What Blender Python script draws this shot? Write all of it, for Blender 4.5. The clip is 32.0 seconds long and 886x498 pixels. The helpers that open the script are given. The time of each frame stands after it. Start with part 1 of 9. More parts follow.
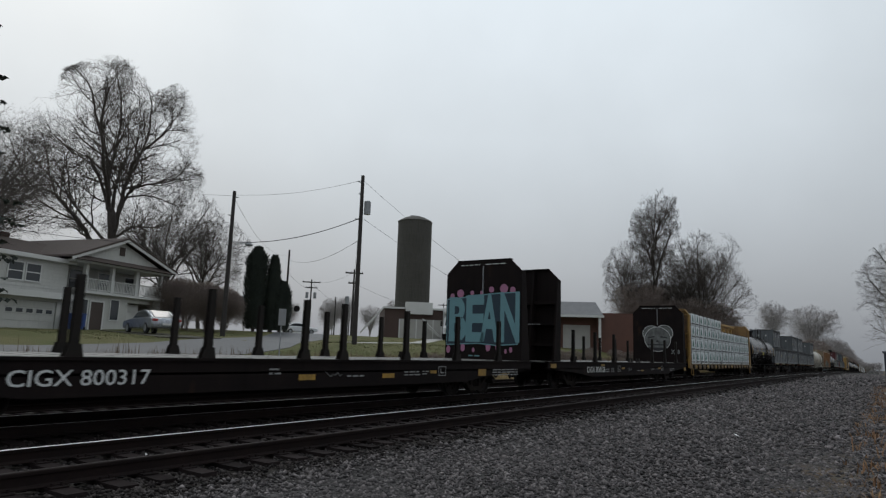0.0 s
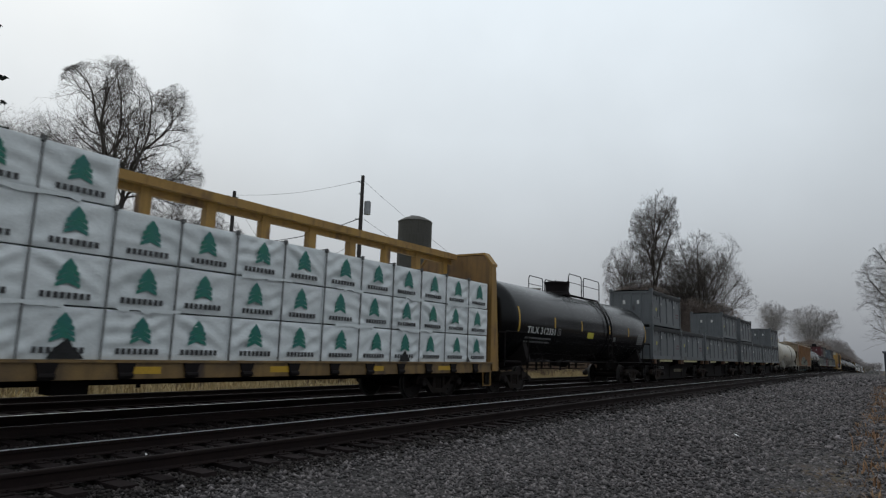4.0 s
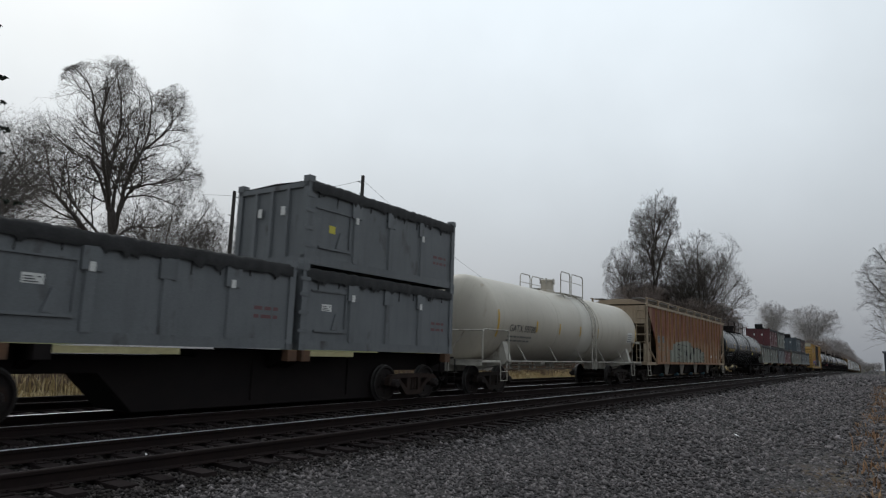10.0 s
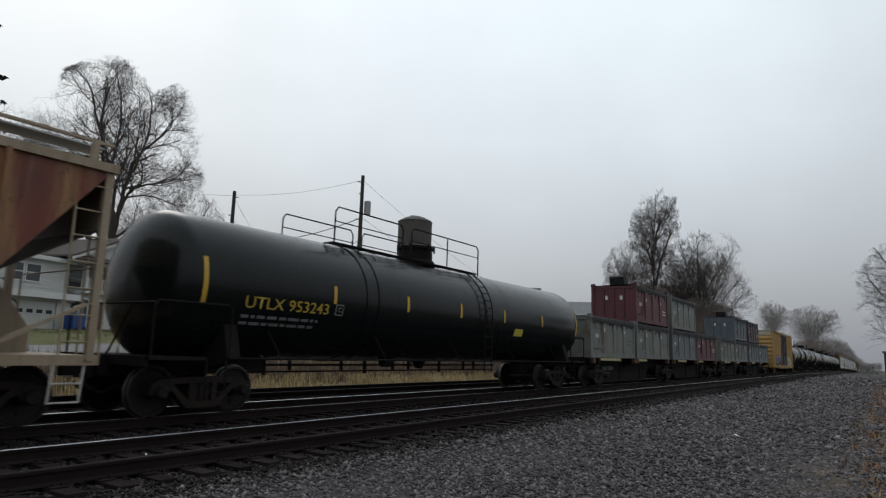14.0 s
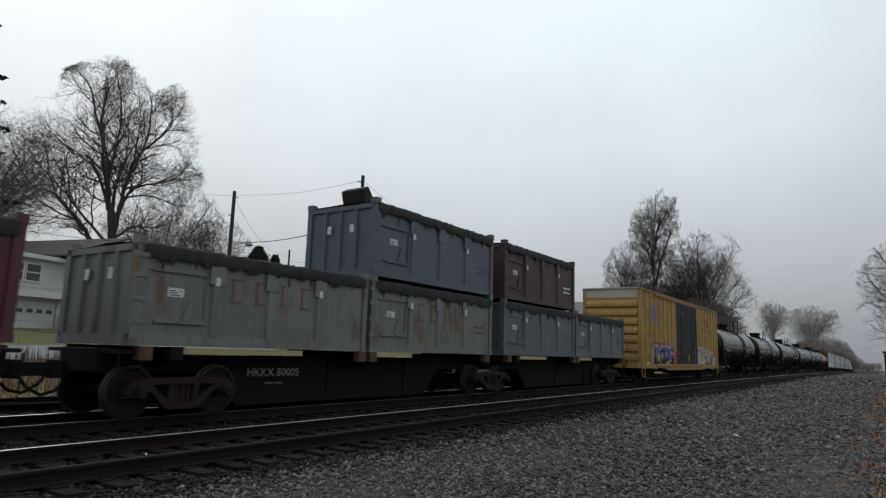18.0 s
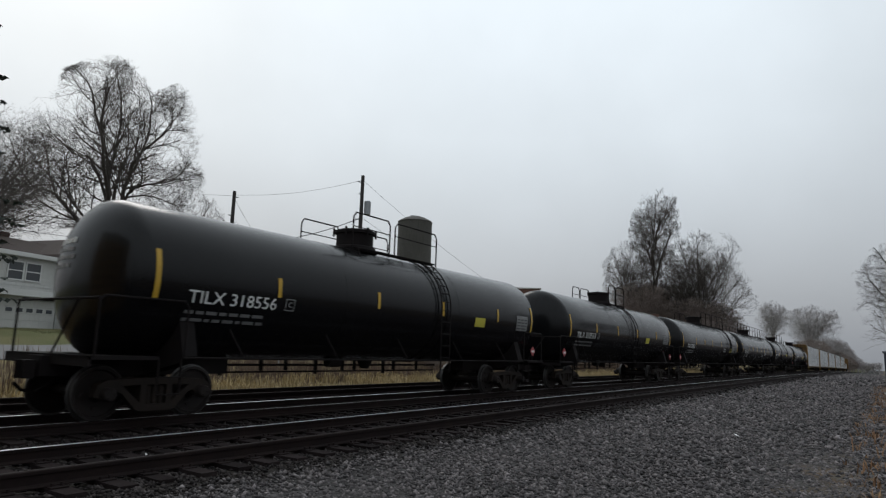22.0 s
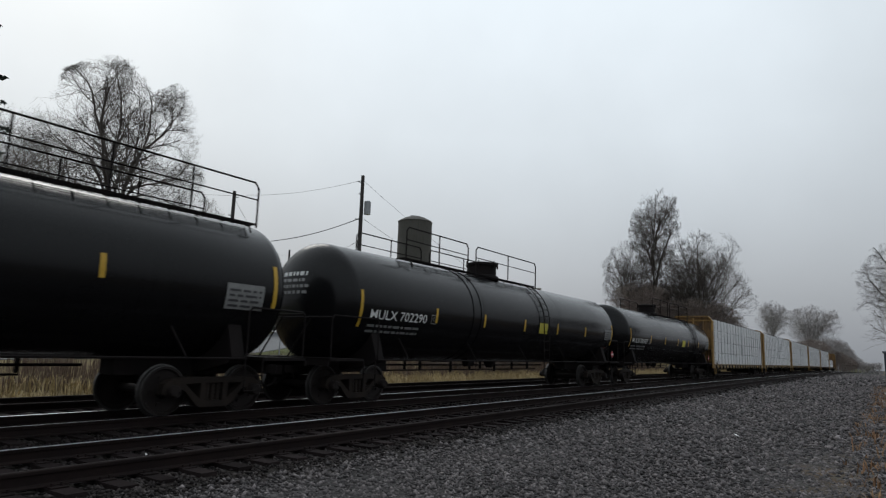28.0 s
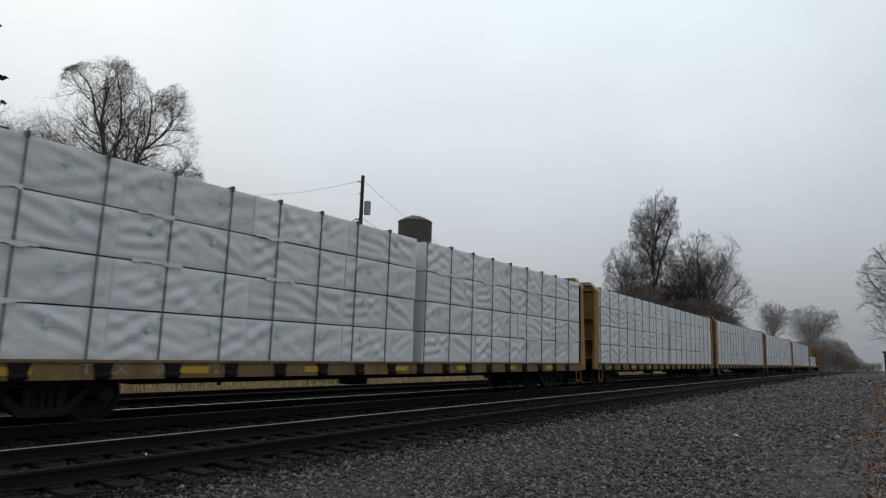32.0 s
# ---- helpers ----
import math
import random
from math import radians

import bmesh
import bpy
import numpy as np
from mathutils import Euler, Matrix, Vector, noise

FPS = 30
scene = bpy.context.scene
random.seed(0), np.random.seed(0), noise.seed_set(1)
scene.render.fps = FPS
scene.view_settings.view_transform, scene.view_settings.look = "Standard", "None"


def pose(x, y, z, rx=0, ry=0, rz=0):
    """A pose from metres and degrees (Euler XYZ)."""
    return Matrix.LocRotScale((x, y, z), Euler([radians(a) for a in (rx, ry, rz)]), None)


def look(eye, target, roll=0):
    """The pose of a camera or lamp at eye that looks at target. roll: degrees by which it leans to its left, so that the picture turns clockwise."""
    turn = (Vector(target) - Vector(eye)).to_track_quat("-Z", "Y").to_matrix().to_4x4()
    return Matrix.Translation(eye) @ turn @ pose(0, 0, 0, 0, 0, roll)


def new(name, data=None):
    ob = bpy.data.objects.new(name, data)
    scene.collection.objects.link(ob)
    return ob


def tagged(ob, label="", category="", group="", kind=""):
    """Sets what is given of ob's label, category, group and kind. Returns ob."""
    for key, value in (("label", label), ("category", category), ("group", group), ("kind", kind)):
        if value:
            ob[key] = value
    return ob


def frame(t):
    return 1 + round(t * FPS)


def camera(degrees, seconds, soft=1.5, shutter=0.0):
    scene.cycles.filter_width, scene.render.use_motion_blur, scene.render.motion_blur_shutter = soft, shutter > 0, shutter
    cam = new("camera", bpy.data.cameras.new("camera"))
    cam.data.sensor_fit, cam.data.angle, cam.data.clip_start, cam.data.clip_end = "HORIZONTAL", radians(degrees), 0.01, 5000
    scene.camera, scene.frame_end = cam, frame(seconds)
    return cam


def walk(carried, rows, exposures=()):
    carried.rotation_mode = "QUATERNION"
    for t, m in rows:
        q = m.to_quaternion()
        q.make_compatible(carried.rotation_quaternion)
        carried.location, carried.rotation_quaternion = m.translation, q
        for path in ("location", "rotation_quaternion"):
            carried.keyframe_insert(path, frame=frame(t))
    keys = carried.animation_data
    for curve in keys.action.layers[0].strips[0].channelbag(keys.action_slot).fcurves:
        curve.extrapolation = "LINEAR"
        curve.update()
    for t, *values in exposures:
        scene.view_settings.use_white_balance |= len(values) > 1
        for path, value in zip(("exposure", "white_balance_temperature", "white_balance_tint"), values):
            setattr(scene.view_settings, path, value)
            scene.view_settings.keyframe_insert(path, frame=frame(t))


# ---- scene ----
# Freight train passing a house, a silo and a brick works on an overcast day.
# x runs along the track, y across it away from the camera, z up; z = 0 is the top of the rails.
SPEED = 12.05
TRACK_NEAR, TRACK_FAR, TRACK_SIDING = 8.042, 11.713, 15.384
GAUGE = 1.507
SAG = 2.3e-5

cam = camera(69.3, 32.0, soft=1.25, shutter=0.12)
EYE = Vector((0.0, 0.0, 1.354))
YAW, TILT = radians(55.62), radians(8.955)
AHEAD = Vector((math.sin(YAW) * math.cos(TILT), math.cos(YAW) * math.cos(TILT), math.sin(TILT)))
VIEW = look(EYE, EYE + AHEAD * 10, 1.857)
walk(cam, [(0.0, VIEW), (32.0, VIEW)], [(0.0, -0.13), (3.0, -0.10), (7.0, 0.02), (13.0, 0.03), (20.0, 0.05), (25.0, 0.0), (32.0, 0.0)])


# ---- world and sun ----
def build_world():
    w = bpy.data.worlds.new("overcast_sky")
    scene.world = w
    w.use_nodes = True
    nt = w.node_tree
    nt.nodes.clear()
    n = nt.nodes.new
    out, bg, sky = n("ShaderNodeOutputWorld"), n("ShaderNodeBackground"), n("ShaderNodeTexSky")
    sky.sky_type, sky.sun_disc = "NISHITA", False
    sky.sun_elevation, sky.sun_rotation = radians(38), radians(20)
    sky.air_density, sky.dust_density = 2.0, 4.0
    co, sep, ramp = n("ShaderNodeTexCoord"), n("ShaderNodeSeparateXYZ"), n("ShaderNodeValToRGB")
    nt.links.new(co.outputs["Generated"], sep.inputs[0])
    nt.links.new(sep.outputs["Z"], ramp.inputs[0])
    els = ramp.color_ramp.elements
    els[0].position, els[0].color = 0.0, (0.332, 0.355, 0.390, 1)
    els[1].position, els[1].color = 0.62, (0.87, 0.955, 1.02, 1)
    e = els.new(0.12)
    e.color = (0.480, 0.515, 0.56, 1)
    e = els.new(0.32)
    e.color = (0.693, 0.755, 0.81, 1)
    # a brighter patch of cloud towards the hidden sun
    dot = n("ShaderNodeVectorMath")
    dot.operation = "DOT_PRODUCT"
    dot.inputs[1].default_value = (0.50, 0.50, 0.707)
    nt.links.new(co.outputs["Generated"], dot.inputs[0])
    mr = n("ShaderNodeMapRange")
    mr.inputs[1].default_value, mr.inputs[2].default_value = 0.45, 1.0
    mr.inputs[3].default_value, mr.inputs[4].default_value = 0.83, 1.16
    nt.links.new(dot.outputs["Value"], mr.inputs[0])
    noise_t = n("ShaderNodeTexNoise")
    noise_t.inputs["Scale"].default_value, noise_t.inputs["Detail"].default_value = 2.6, 5
    nt.links.new(co.outputs["Generated"], noise_t.inputs["Vector"])
    mr2 = n("ShaderNodeMapRange")
    mr2.inputs[1].default_value, mr2.inputs[2].default_value = 0.3, 0.7
    mr2.inputs[3].default_value, mr2.inputs[4].default_value = 0.93, 1.07
    nt.links.new(noise_t.outputs["Fac"], mr2.inputs[0])
    mul = n("ShaderNodeMath")
    mul.operation = "MULTIPLY"
    nt.links.new(mr.outputs[0], mul.inputs[0])
    nt.links.new(mr2.outputs[0], mul.inputs[1])
    sc = n("ShaderNodeVectorMath")
    sc.operation = "SCALE"
    nt.links.new(ramp.outputs["Color"], sc.inputs[0])
    nt.links.new(mul.outputs[0], sc.inputs["Scale"])
    sk = n("ShaderNodeVectorMath")
    sk.operation = "SCALE"
    sk.inputs["Scale"].default_value = 0.07
    nt.links.new(sky.outputs["Color"], sk.inputs[0])
    mix = n("ShaderNodeMix")
    mix.data_type = "RGBA"
    mix.inputs[0].default_value = 0.92
    nt.links.new(sk.outputs[0], mix.inputs[6])
    nt.links.new(sc.outputs[0], mix.inputs[7])
    nt.links.new(mix.outputs[2], bg.inputs["Color"])
    bg.inputs["Strength"].default_value = 1.0
    nt.links.new(bg.outputs[0], out.inputs[0])
    sun = bpy.data.lights.new("sun", "SUN")
    sun.energy, sun.angle, sun.color = 0.5, radians(25), (1.0, 0.97, 0.93)
    ob = new("sun", sun)
    d = Vector((0.30, 0.66, 0.69))
    ob.matrix_world = look(d * 100, (0, 0, 0))


build_world()


# ---- materials ----
def material(name, base, second=None, rough=0.6, metal=0.0, scale=3.0, amount=0.5, fine=40.0, grain=0.12, bump=0.1,
             streak=0.0, rust=0.0, rust_colour=(0.13, 0.055, 0.03), coat=0.0, by_object=0.0, spec=0.5, world_space=False):
    """A surface with broad patches, fine grain, downward streaks and rust, at real size."""
    m = bpy.data.materials.new(name)
    m.use_nodes = True
    nt = m.node_tree
    b = nt.nodes["Principled BSDF"]
    n, l = nt.nodes.new, nt.links.new
    co, info = n("ShaderNodeTexCoord"), n("ShaderNodeObjectInfo")
    add = n("ShaderNodeVectorMath")
    add.operation = "MULTIPLY_ADD"
    add.inputs[1].default_value = (1, 1, 1)
    if world_space:
        geo = n("ShaderNodeNewGeometry")
        l(geo.outputs["Position"], add.inputs[0])
    else:
        l(co.outputs["Object"], add.inputs[0])
        rnd = n("ShaderNodeMath")
        rnd.operation = "MULTIPLY"
        rnd.inputs[1].default_value = 57.0
        l(info.outputs["Random"], rnd.inputs[0])
        l(rnd.outputs[0], add.inputs[2])
    vec = add.outputs[0]

    def noise_node(s, detail=4, stretch=None):
        t = n("ShaderNodeTexNoise")
        t.inputs["Scale"].default_value, t.inputs["Detail"].default_value = s, detail
        if stretch:
            mp = n("ShaderNodeMapping")
            mp.inputs["Scale"].default_value = stretch
            l(vec, mp.inputs["Vector"])
            l(mp.outputs[0], t.inputs["Vector"])
        else:
            l(vec, t.inputs["Vector"])
        return t.outputs["Fac"]

    def sharpen(x, lo, hi, a=0.0, c=1.0):
        r = n("ShaderNodeMapRange")
        r.inputs[1].default_value, r.inputs[2].default_value = lo, hi
        r.inputs[3].default_value, r.inputs[4].default_value = a, c
        l(x, r.inputs[0])
        return r.outputs[0]

    def blend(fac, c1, c2, mode="MIX"):
        mx = n("ShaderNodeMix")
        mx.data_type, mx.blend_type = "RGBA", mode
        for sock, value in ((mx.inputs[0], fac), (mx.inputs[6], c1), (mx.inputs[7], c2)):
            if isinstance(value, (tuple, list)):
                sock.default_value = (*value[:3], 1)
            elif isinstance(value, (int, float)):
                sock.default_value = value
            else:
                l(value, sock)
        return mx.outputs[2]

    second = second or tuple(c * 0.72 for c in base)
    broad = noise_node(scale)
    colour = blend(sharpen(broad, 0.5 - 0.28, 0.5 + 0.28, 0.0, amount), base, second)
    if streak:
        s = noise_node(6.0, 3, (1.0, 1.0, 0.10))
        colour = blend(sharpen(s, 0.5, 0.75, 0.0, streak), colour, tuple(c * 0.45 for c in second))
    if rust:
        s = noise_node(2.2, 6, (1.0, 1.0, 0.45))
        colour = blend(sharpen(s, 0.66 - 0.2 * rust, 0.80 - 0.2 * rust), colour, rust_colour)
    g = noise_node(fine, 3)
    colour = blend(1.0, colour, sharpen(g, 0.3, 0.7, 1 - grain, 1 + grain), "MULTIPLY")
    if by_object:
        colour = blend(1.0, colour, sharpen(info.outputs["Random"], 0, 1, 1 - by_object, 1 + by_object), "MULTIPLY")
    l(colour, b.inputs["Base Color"])
    l(sharpen(g, 0.3, 0.7, max(0.02, rough - 0.08), min(1, rough + 0.08)), b.inputs["Roughness"])
    b.inputs["Metallic"].default_value = metal
    b.inputs["Specular IOR Level"].default_value = spec
    b.inputs["Coat Weight"].default_value = coat
    if bump:
        bp = n("ShaderNodeBump")
        bp.inputs["Strength"].default_value, bp.inputs["Distance"].default_value = bump, 0.02
        l(g, bp.inputs["Height"])
        l(bp.outputs[0], b.inputs["Normal"])
    return m


MAT = {
    "tank_black": material("tank_black", (0.0046, 0.0046, 0.0052), (0.0078, 0.0078, 0.0084), 0.20, 0, 0.8, 0.8, 60, 0.12, 0.008, streak=0.35, by_object=0.10, spec=0.20),
    "tank_green": material("tank_green", (0.0045, 0.0062, 0.0062), (0.008, 0.0098, 0.0098), 0.22, 0, 0.8, 0.8, 60, 0.12, 0.008, streak=0.35, spec=0.20),
    "tank_white": material("tank_white", (0.475, 0.44, 0.375), (0.35, 0.315, 0.26), 0.42, 0, 0.35, 0.9, 50, 0.06, 0.02, streak=0.16, rust=0.05, rust_colour=(0.30, 0.25, 0.19)),
    "band_white": material("band_white", (0.53, 0.505, 0.45), (0.44, 0.415, 0.36), 0.45, 0, 0.6, 0.8, 50, 0.06, 0.02, streak=0.1),
    "white_steel": material("white_steel", (0.46, 0.44, 0.39), (0.24, 0.22, 0.19), 0.55, 0, 3, 0.9, 50, 0.12, 0.05, rust=0.4, rust_colour=(0.09, 0.06, 0.04)),
    "under_black": material("under_black", (0.0088, 0.0074, 0.0079), (0.0155, 0.0118, 0.0112), 0.8, 0, 2, 0.8, 40, 0.2, 0.1, spec=0.12),
    "car_black": material("car_black", (0.021, 0.020, 0.020), (0.034, 0.030, 0.028), 0.55, 0, 1.4, 0.8, 40, 0.2, 0.06, streak=0.3, by_object=0.1),
    "truck_iron": material("truck_iron", (0.013, 0.0105, 0.0095), (0.026, 0.0185, 0.0145), 0.75, 0.0, 4, 0.8, 40, 0.2, 0.15, spec=0.15),
    "truck_brown": material("truck_brown", (0.017, 0.0125, 0.0115), (0.036, 0.023, 0.018), 0.8, 0.0, 4, 0.8, 40, 0.25, 0.15, spec=0.12),
    "wheel_steel": material("wheel_steel", (0.0105, 0.0082, 0.0082), (0.020, 0.0148, 0.0132), 0.7, 0.0, 3, 0.8, 30, 0.2, 0.08, spec=0.2),
    "tread": material("tread", (0.075, 0.072, 0.07), (0.03, 0.028, 0.027), 0.5, 0.7, 3, 0.6, 60, 0.1, 0.02),
    "deck_wood": material("deck_wood", (0.20, 0.195, 0.185), (0.11, 0.105, 0.10), 0.55, 0, 2, 0.8, 30, 0.2, 0.15),
    "flat_dark": material("flat_dark", (0.0082, 0.0066, 0.0070), (0.017, 0.0118, 0.0108), 0.75, 0, 1.3, 0.8, 40, 0.2, 0.06, streak=0.5, rust=0.12, rust_colour=(0.026, 0.015, 0.011), spec=0.09),
    "stake": material("stake", (0.010, 0.0085, 0.008), (0.020, 0.015, 0.012), 0.7, 0, 3, 0.8, 40, 0.2, 0.1, spec=0.2),
    "yellow_steel": material("yellow_steel", (0.33, 0.19, 0.040), (0.19, 0.10, 0.028), 0.6, 0, 1.6, 0.8, 40, 0.14, 0.05, streak=0.6, rust=0.42, rust_colour=(0.085, 0.042, 0.022)),
    "yellow_rusty": material("yellow_rusty", (0.23, 0.125, 0.035), (0.10, 0.055, 0.024), 0.65, 0, 1.4, 0.95, 40, 0.18, 0.06, streak=0.7, rust=0.55, rust_colour=(0.055, 0.030, 0.018)),
    "yellow_dirty": material("yellow_dirty", (0.24, 0.145, 0.045), (0.085, 0.055, 0.03), 0.6, 0, 2.2, 0.9, 40, 0.2, 0.05, streak=0.6, rust=0.4, rust_colour=(0.05, 0.03, 0.02)),
    "wrap": material("wrap", (0.70, 0.73, 0.74), (0.58, 0.62, 0.63), 0.38, 0, 2.2, 0.8, 22, 0.06, 0.25, by_object=0.06),
    "wrap_far": material("wrap_grey", (0.69, 0.69, 0.70), (0.58, 0.59, 0.60), 0.42, 0, 2.2, 0.8, 22, 0.06, 0.25, by_object=0.06),
    "strap": material("strap", (0.075, 0.075, 0.075), (0.05, 0.05, 0.05), 0.6),
    "logo_green": material("logo_green", (0.012, 0.17, 0.105), (0.02, 0.12, 0.16), 0.45, 0, 5, 0.6),
    "logo_faint": material("logo_faint", (0.54, 0.60, 0.60), (0.47, 0.55, 0.54), 0.45, 0, 5, 0.6),
    "ink_worn": material("ink_worn", (0.05, 0.045, 0.035), (0.26, 0.165, 0.05), 0.6, 0, 1.6, 1.0),
    "reflector_yellow": material("reflector_yellow", (0.72, 0.55, 0.02), (0.62, 0.46, 0.02), 0.4),
    "paint_mint": material("paint_mint", (0.44, 0.50, 0.40), (0.32, 0.37, 0.30), 0.6, 0, 4),
    "ink": material("ink", (0.035, 0.035, 0.038), None, 0.6),
    "grey_box": material("grey_box", (0.125, 0.134, 0.142), (0.085, 0.093, 0.100), 0.5, 0, 0.9, 0.9, 40, 0.14, 0.06, streak=0.25, rust=0.22, rust_colour=(0.036, 0.034, 0.033), by_object=0.08),
    "pale_box": material("pale_box", (0.165, 0.182, 0.168), (0.115, 0.118, 0.10), 0.55, 0, 0.8, 0.95, 40, 0.14, 0.06, streak=0.4, rust=0.52, rust_colour=(0.115, 0.068, 0.036), by_object=0.06),
    "maroon_box": material("maroon_box", (0.098, 0.019, 0.024), (0.060, 0.015, 0.018), 0.5, 0, 0.9, 0.8, 40, 0.10, 0.06, streak=0.4, rust=0.1, by_object=0.1),
    "brown_box": material("brown_box", (0.060, 0.028, 0.027), (0.040, 0.021, 0.021), 0.55, 0, 0.9, 0.8, 40, 0.10, 0.06, streak=0.4, rust=0.1),
    "red_box": material("red_box", (0.14, 0.040, 0.030), (0.085, 0.03, 0.025), 0.5, 0, 0.9, 0.8, 40, 0.10, 0.06, streak=0.4, rust=0.2),
    "blue_box": material("blue_box", (0.085, 0.104, 0.122), (0.060, 0.074, 0.088), 0.5, 0, 0.9, 0.8, 40, 0.10, 0.06, streak=0.35, rust=0.08),
    "tarp": material("tarp", (0.012, 0.012, 0.0125), (0.030, 0.030, 0.031), 0.75, 0, 4, 0.8, 25, 0.3, 0.3, spec=0.25),
    "edge_cream": material("edge_cream", (0.40, 0.36, 0.20), (0.28, 0.24, 0.11), 0.6, 0, 2, 0.8, 20, 0.1, 0.02),
    "sheet_grey": material("sheet_grey", (0.24, 0.24, 0.235), (0.13, 0.13, 0.13), 0.6, 0, 6, 0.9),
    "sticker_white": material("sticker_white", (0.62, 0.62, 0.60), None, 0.5),
    "sticker_yellow": material("sticker_yellow", (0.52, 0.46, 0.05), None, 0.5),
    "shoe_rusty": material("shoe_rusty", (0.115, 0.055, 0.026), (0.045, 0.026, 0.018), 0.8, 0, 6, 0.8, 40, 0.3, 0.1, streak=0.5),
    "worn_yellow": material("worn_yellow", (0.40, 0.23, 0.03), (0.13, 0.08, 0.03), 0.6, 0, 4, 0.8, 30, 0.3, 0.05, streak=0.5),
    "safety_yellow": material("safety_yellow", (0.50, 0.30, 0.02), (0.40, 0.24, 0.02), 0.5),
    "placard_red": material("placard_red", (0.34, 0.04, 0.05), (0.26, 0.05, 0.05), 0.6),
    "stencil_white": material("stencil_white", (0.66, 0.67, 0.66), (0.50, 0.50, 0.49), 0.6, 0, 6),
    "stencil_faded": material("stencil_faded", (0.14, 0.115, 0.07), (0.07, 0.06, 0.04), 0.6, 0, 9),
    "stencil_worn": material("stencil_worn", (0.07, 0.045, 0.032), (0.12, 0.075, 0.045), 0.7, 0, 9, 0.9),
    "stencil_grey": material("stencil_grey", (0.26, 0.26, 0.26), (0.15, 0.15, 0.15), 0.6, 0, 9),
    "stencil_dim": material("stencil_dim", (0.16, 0.16, 0.16), (0.10, 0.10, 0.10), 0.6, 0, 6),
    "stencil_yellow": material("stencil_yellow", (0.45, 0.30, 0.03), None, 0.6),
    "stencil_red": material("stencil_red", (0.125, 0.050, 0.054), (0.095, 0.056, 0.060), 0.6, 0, 9),
    "stencil_blue": material("stencil_blue", (0.135, 0.16, 0.18), (0.10, 0.115, 0.125), 0.6, 0, 6),
    "hopper_tan": material("hopper_tan", (0.31, 0.255, 0.185), (0.235, 0.16, 0.095), 0.65, 0, 1.0, 0.8, 35, 0.15, 0.08, streak=0.4, rust=0.2),
    "chute_steel": material("chute_steel", (0.125, 0.11, 0.088), (0.075, 0.06, 0.048), 0.7, 0, 1.5, 0.9, 35, 0.15, 0.08, streak=0.5, rust=0.3),
    "slope_brown": material("slope_brown", (0.060, 0.046, 0.030), (0.045, 0.030, 0.020), 0.75, 0, 1.0, 0.8, 35, 0.15, 0.08, streak=0.3),
    "hopper_grey": material("hopper_grey", (0.235, 0.25, 0.215), (0.185, 0.185, 0.15), 0.6, 0, 1.1, 0.8, 35, 0.12, 0.05, streak=0.4, rust=0.12, rust_colour=(0.17, 0.10, 0.05)),
    "boxcar_yellow": material("boxcar_yellow", (0.41, 0.245, 0.058), (0.29, 0.165, 0.048), 0.55, 0, 0.9, 0.9, 40, 0.12, 0.04, streak=0.5, rust=0.16, rust_colour=(0.15, 0.075, 0.032)),
    "top_rust": material("top_rust", (0.19, 0.085, 0.040), (0.30, 0.17, 0.045), 0.6, 0, 1.2, 0.9, 40, 0.15, 0.05, streak=0.2),
    "boxcar_roof": material("boxcar_roof", (0.46, 0.43, 0.34), (0.35, 0.31, 0.23), 0.5, 0, 1.0, 0.8, 40, 0.1, 0.04, streak=0.3),
    "door_black": material("door_black", (0.010, 0.0105, 0.012), (0.020, 0.020, 0.022), 0.5, 0, 1.2, 0.8, 40, 0.15, 0.05, spec=0.35),
    "paint_cyan": material("paint_cyan", (0.13, 0.27, 0.30), (0.10, 0.21, 0.24), 0.6, 0, 3),
    "paint_navy": material("paint_navy", (0.010, 0.030, 0.048), (0.008, 0.02, 0.035), 0.6),
    "paint_pink": material("paint_pink", (0.36, 0.15, 0.25), (0.27, 0.10, 0.19), 0.6, 0, 3),
    "paint_black": material("paint_black", (0.016, 0.016, 0.018), None, 0.6),
    "paint_white": material("paint_white", (0.60, 0.61, 0.60), (0.48, 0.49, 0.48), 0.6, 0, 4),
    "paint_pale": material("paint_pale", (0.55, 0.54, 0.49), (0.40, 0.38, 0.32), 0.6, 0, 5, 0.8),
    "paint_grey": material("paint_grey", (0.25, 0.27, 0.27), (0.16, 0.18, 0.18), 0.6, 0, 4),
    "paint_scuffed": material("paint_scuffed", (0.17, 0.18, 0.175), (0.045, 0.045, 0.045), 0.7, 0, 3.5, 0.9, 30, 0.3, 0.0, streak=0.5),
    "paint_blue": material("paint_blue", (0.10, 0.095, 0.26), (0.075, 0.07, 0.19), 0.6, 0, 3),
    "emblem_blue": material("emblem_blue", (0.14, 0.20, 0.34), (0.18, 0.21, 0.27), 0.6, 0, 4),
    "emblem_red": material("emblem_red", (0.33, 0.11, 0.07), (0.36, 0.17, 0.08), 0.6, 0, 4),
    "paint_red": material("paint_red", (0.40, 0.06, 0.07), (0.30, 0.05, 0.06), 0.6, 0, 3),
    "paint_violet": material("paint_violet", (0.19, 0.15, 0.34), None, 0.6),
    "valve_blue": material("valve_blue", (0.16, 0.33, 0.42), None, 0.5),
    "rail_side": material("rail_side", (0.0105, 0.0076, 0.0078), (0.020, 0.0128, 0.0112), 0.9, 0.0, 2, 0.8, 40, 0.2, 0.1, spec=0.12),
    "rail_top": material("rail_top", (0.58, 0.58, 0.60), (0.42, 0.42, 0.44), 0.42, 1.0, 2, 0.5, 60, 0.06, 0.01),
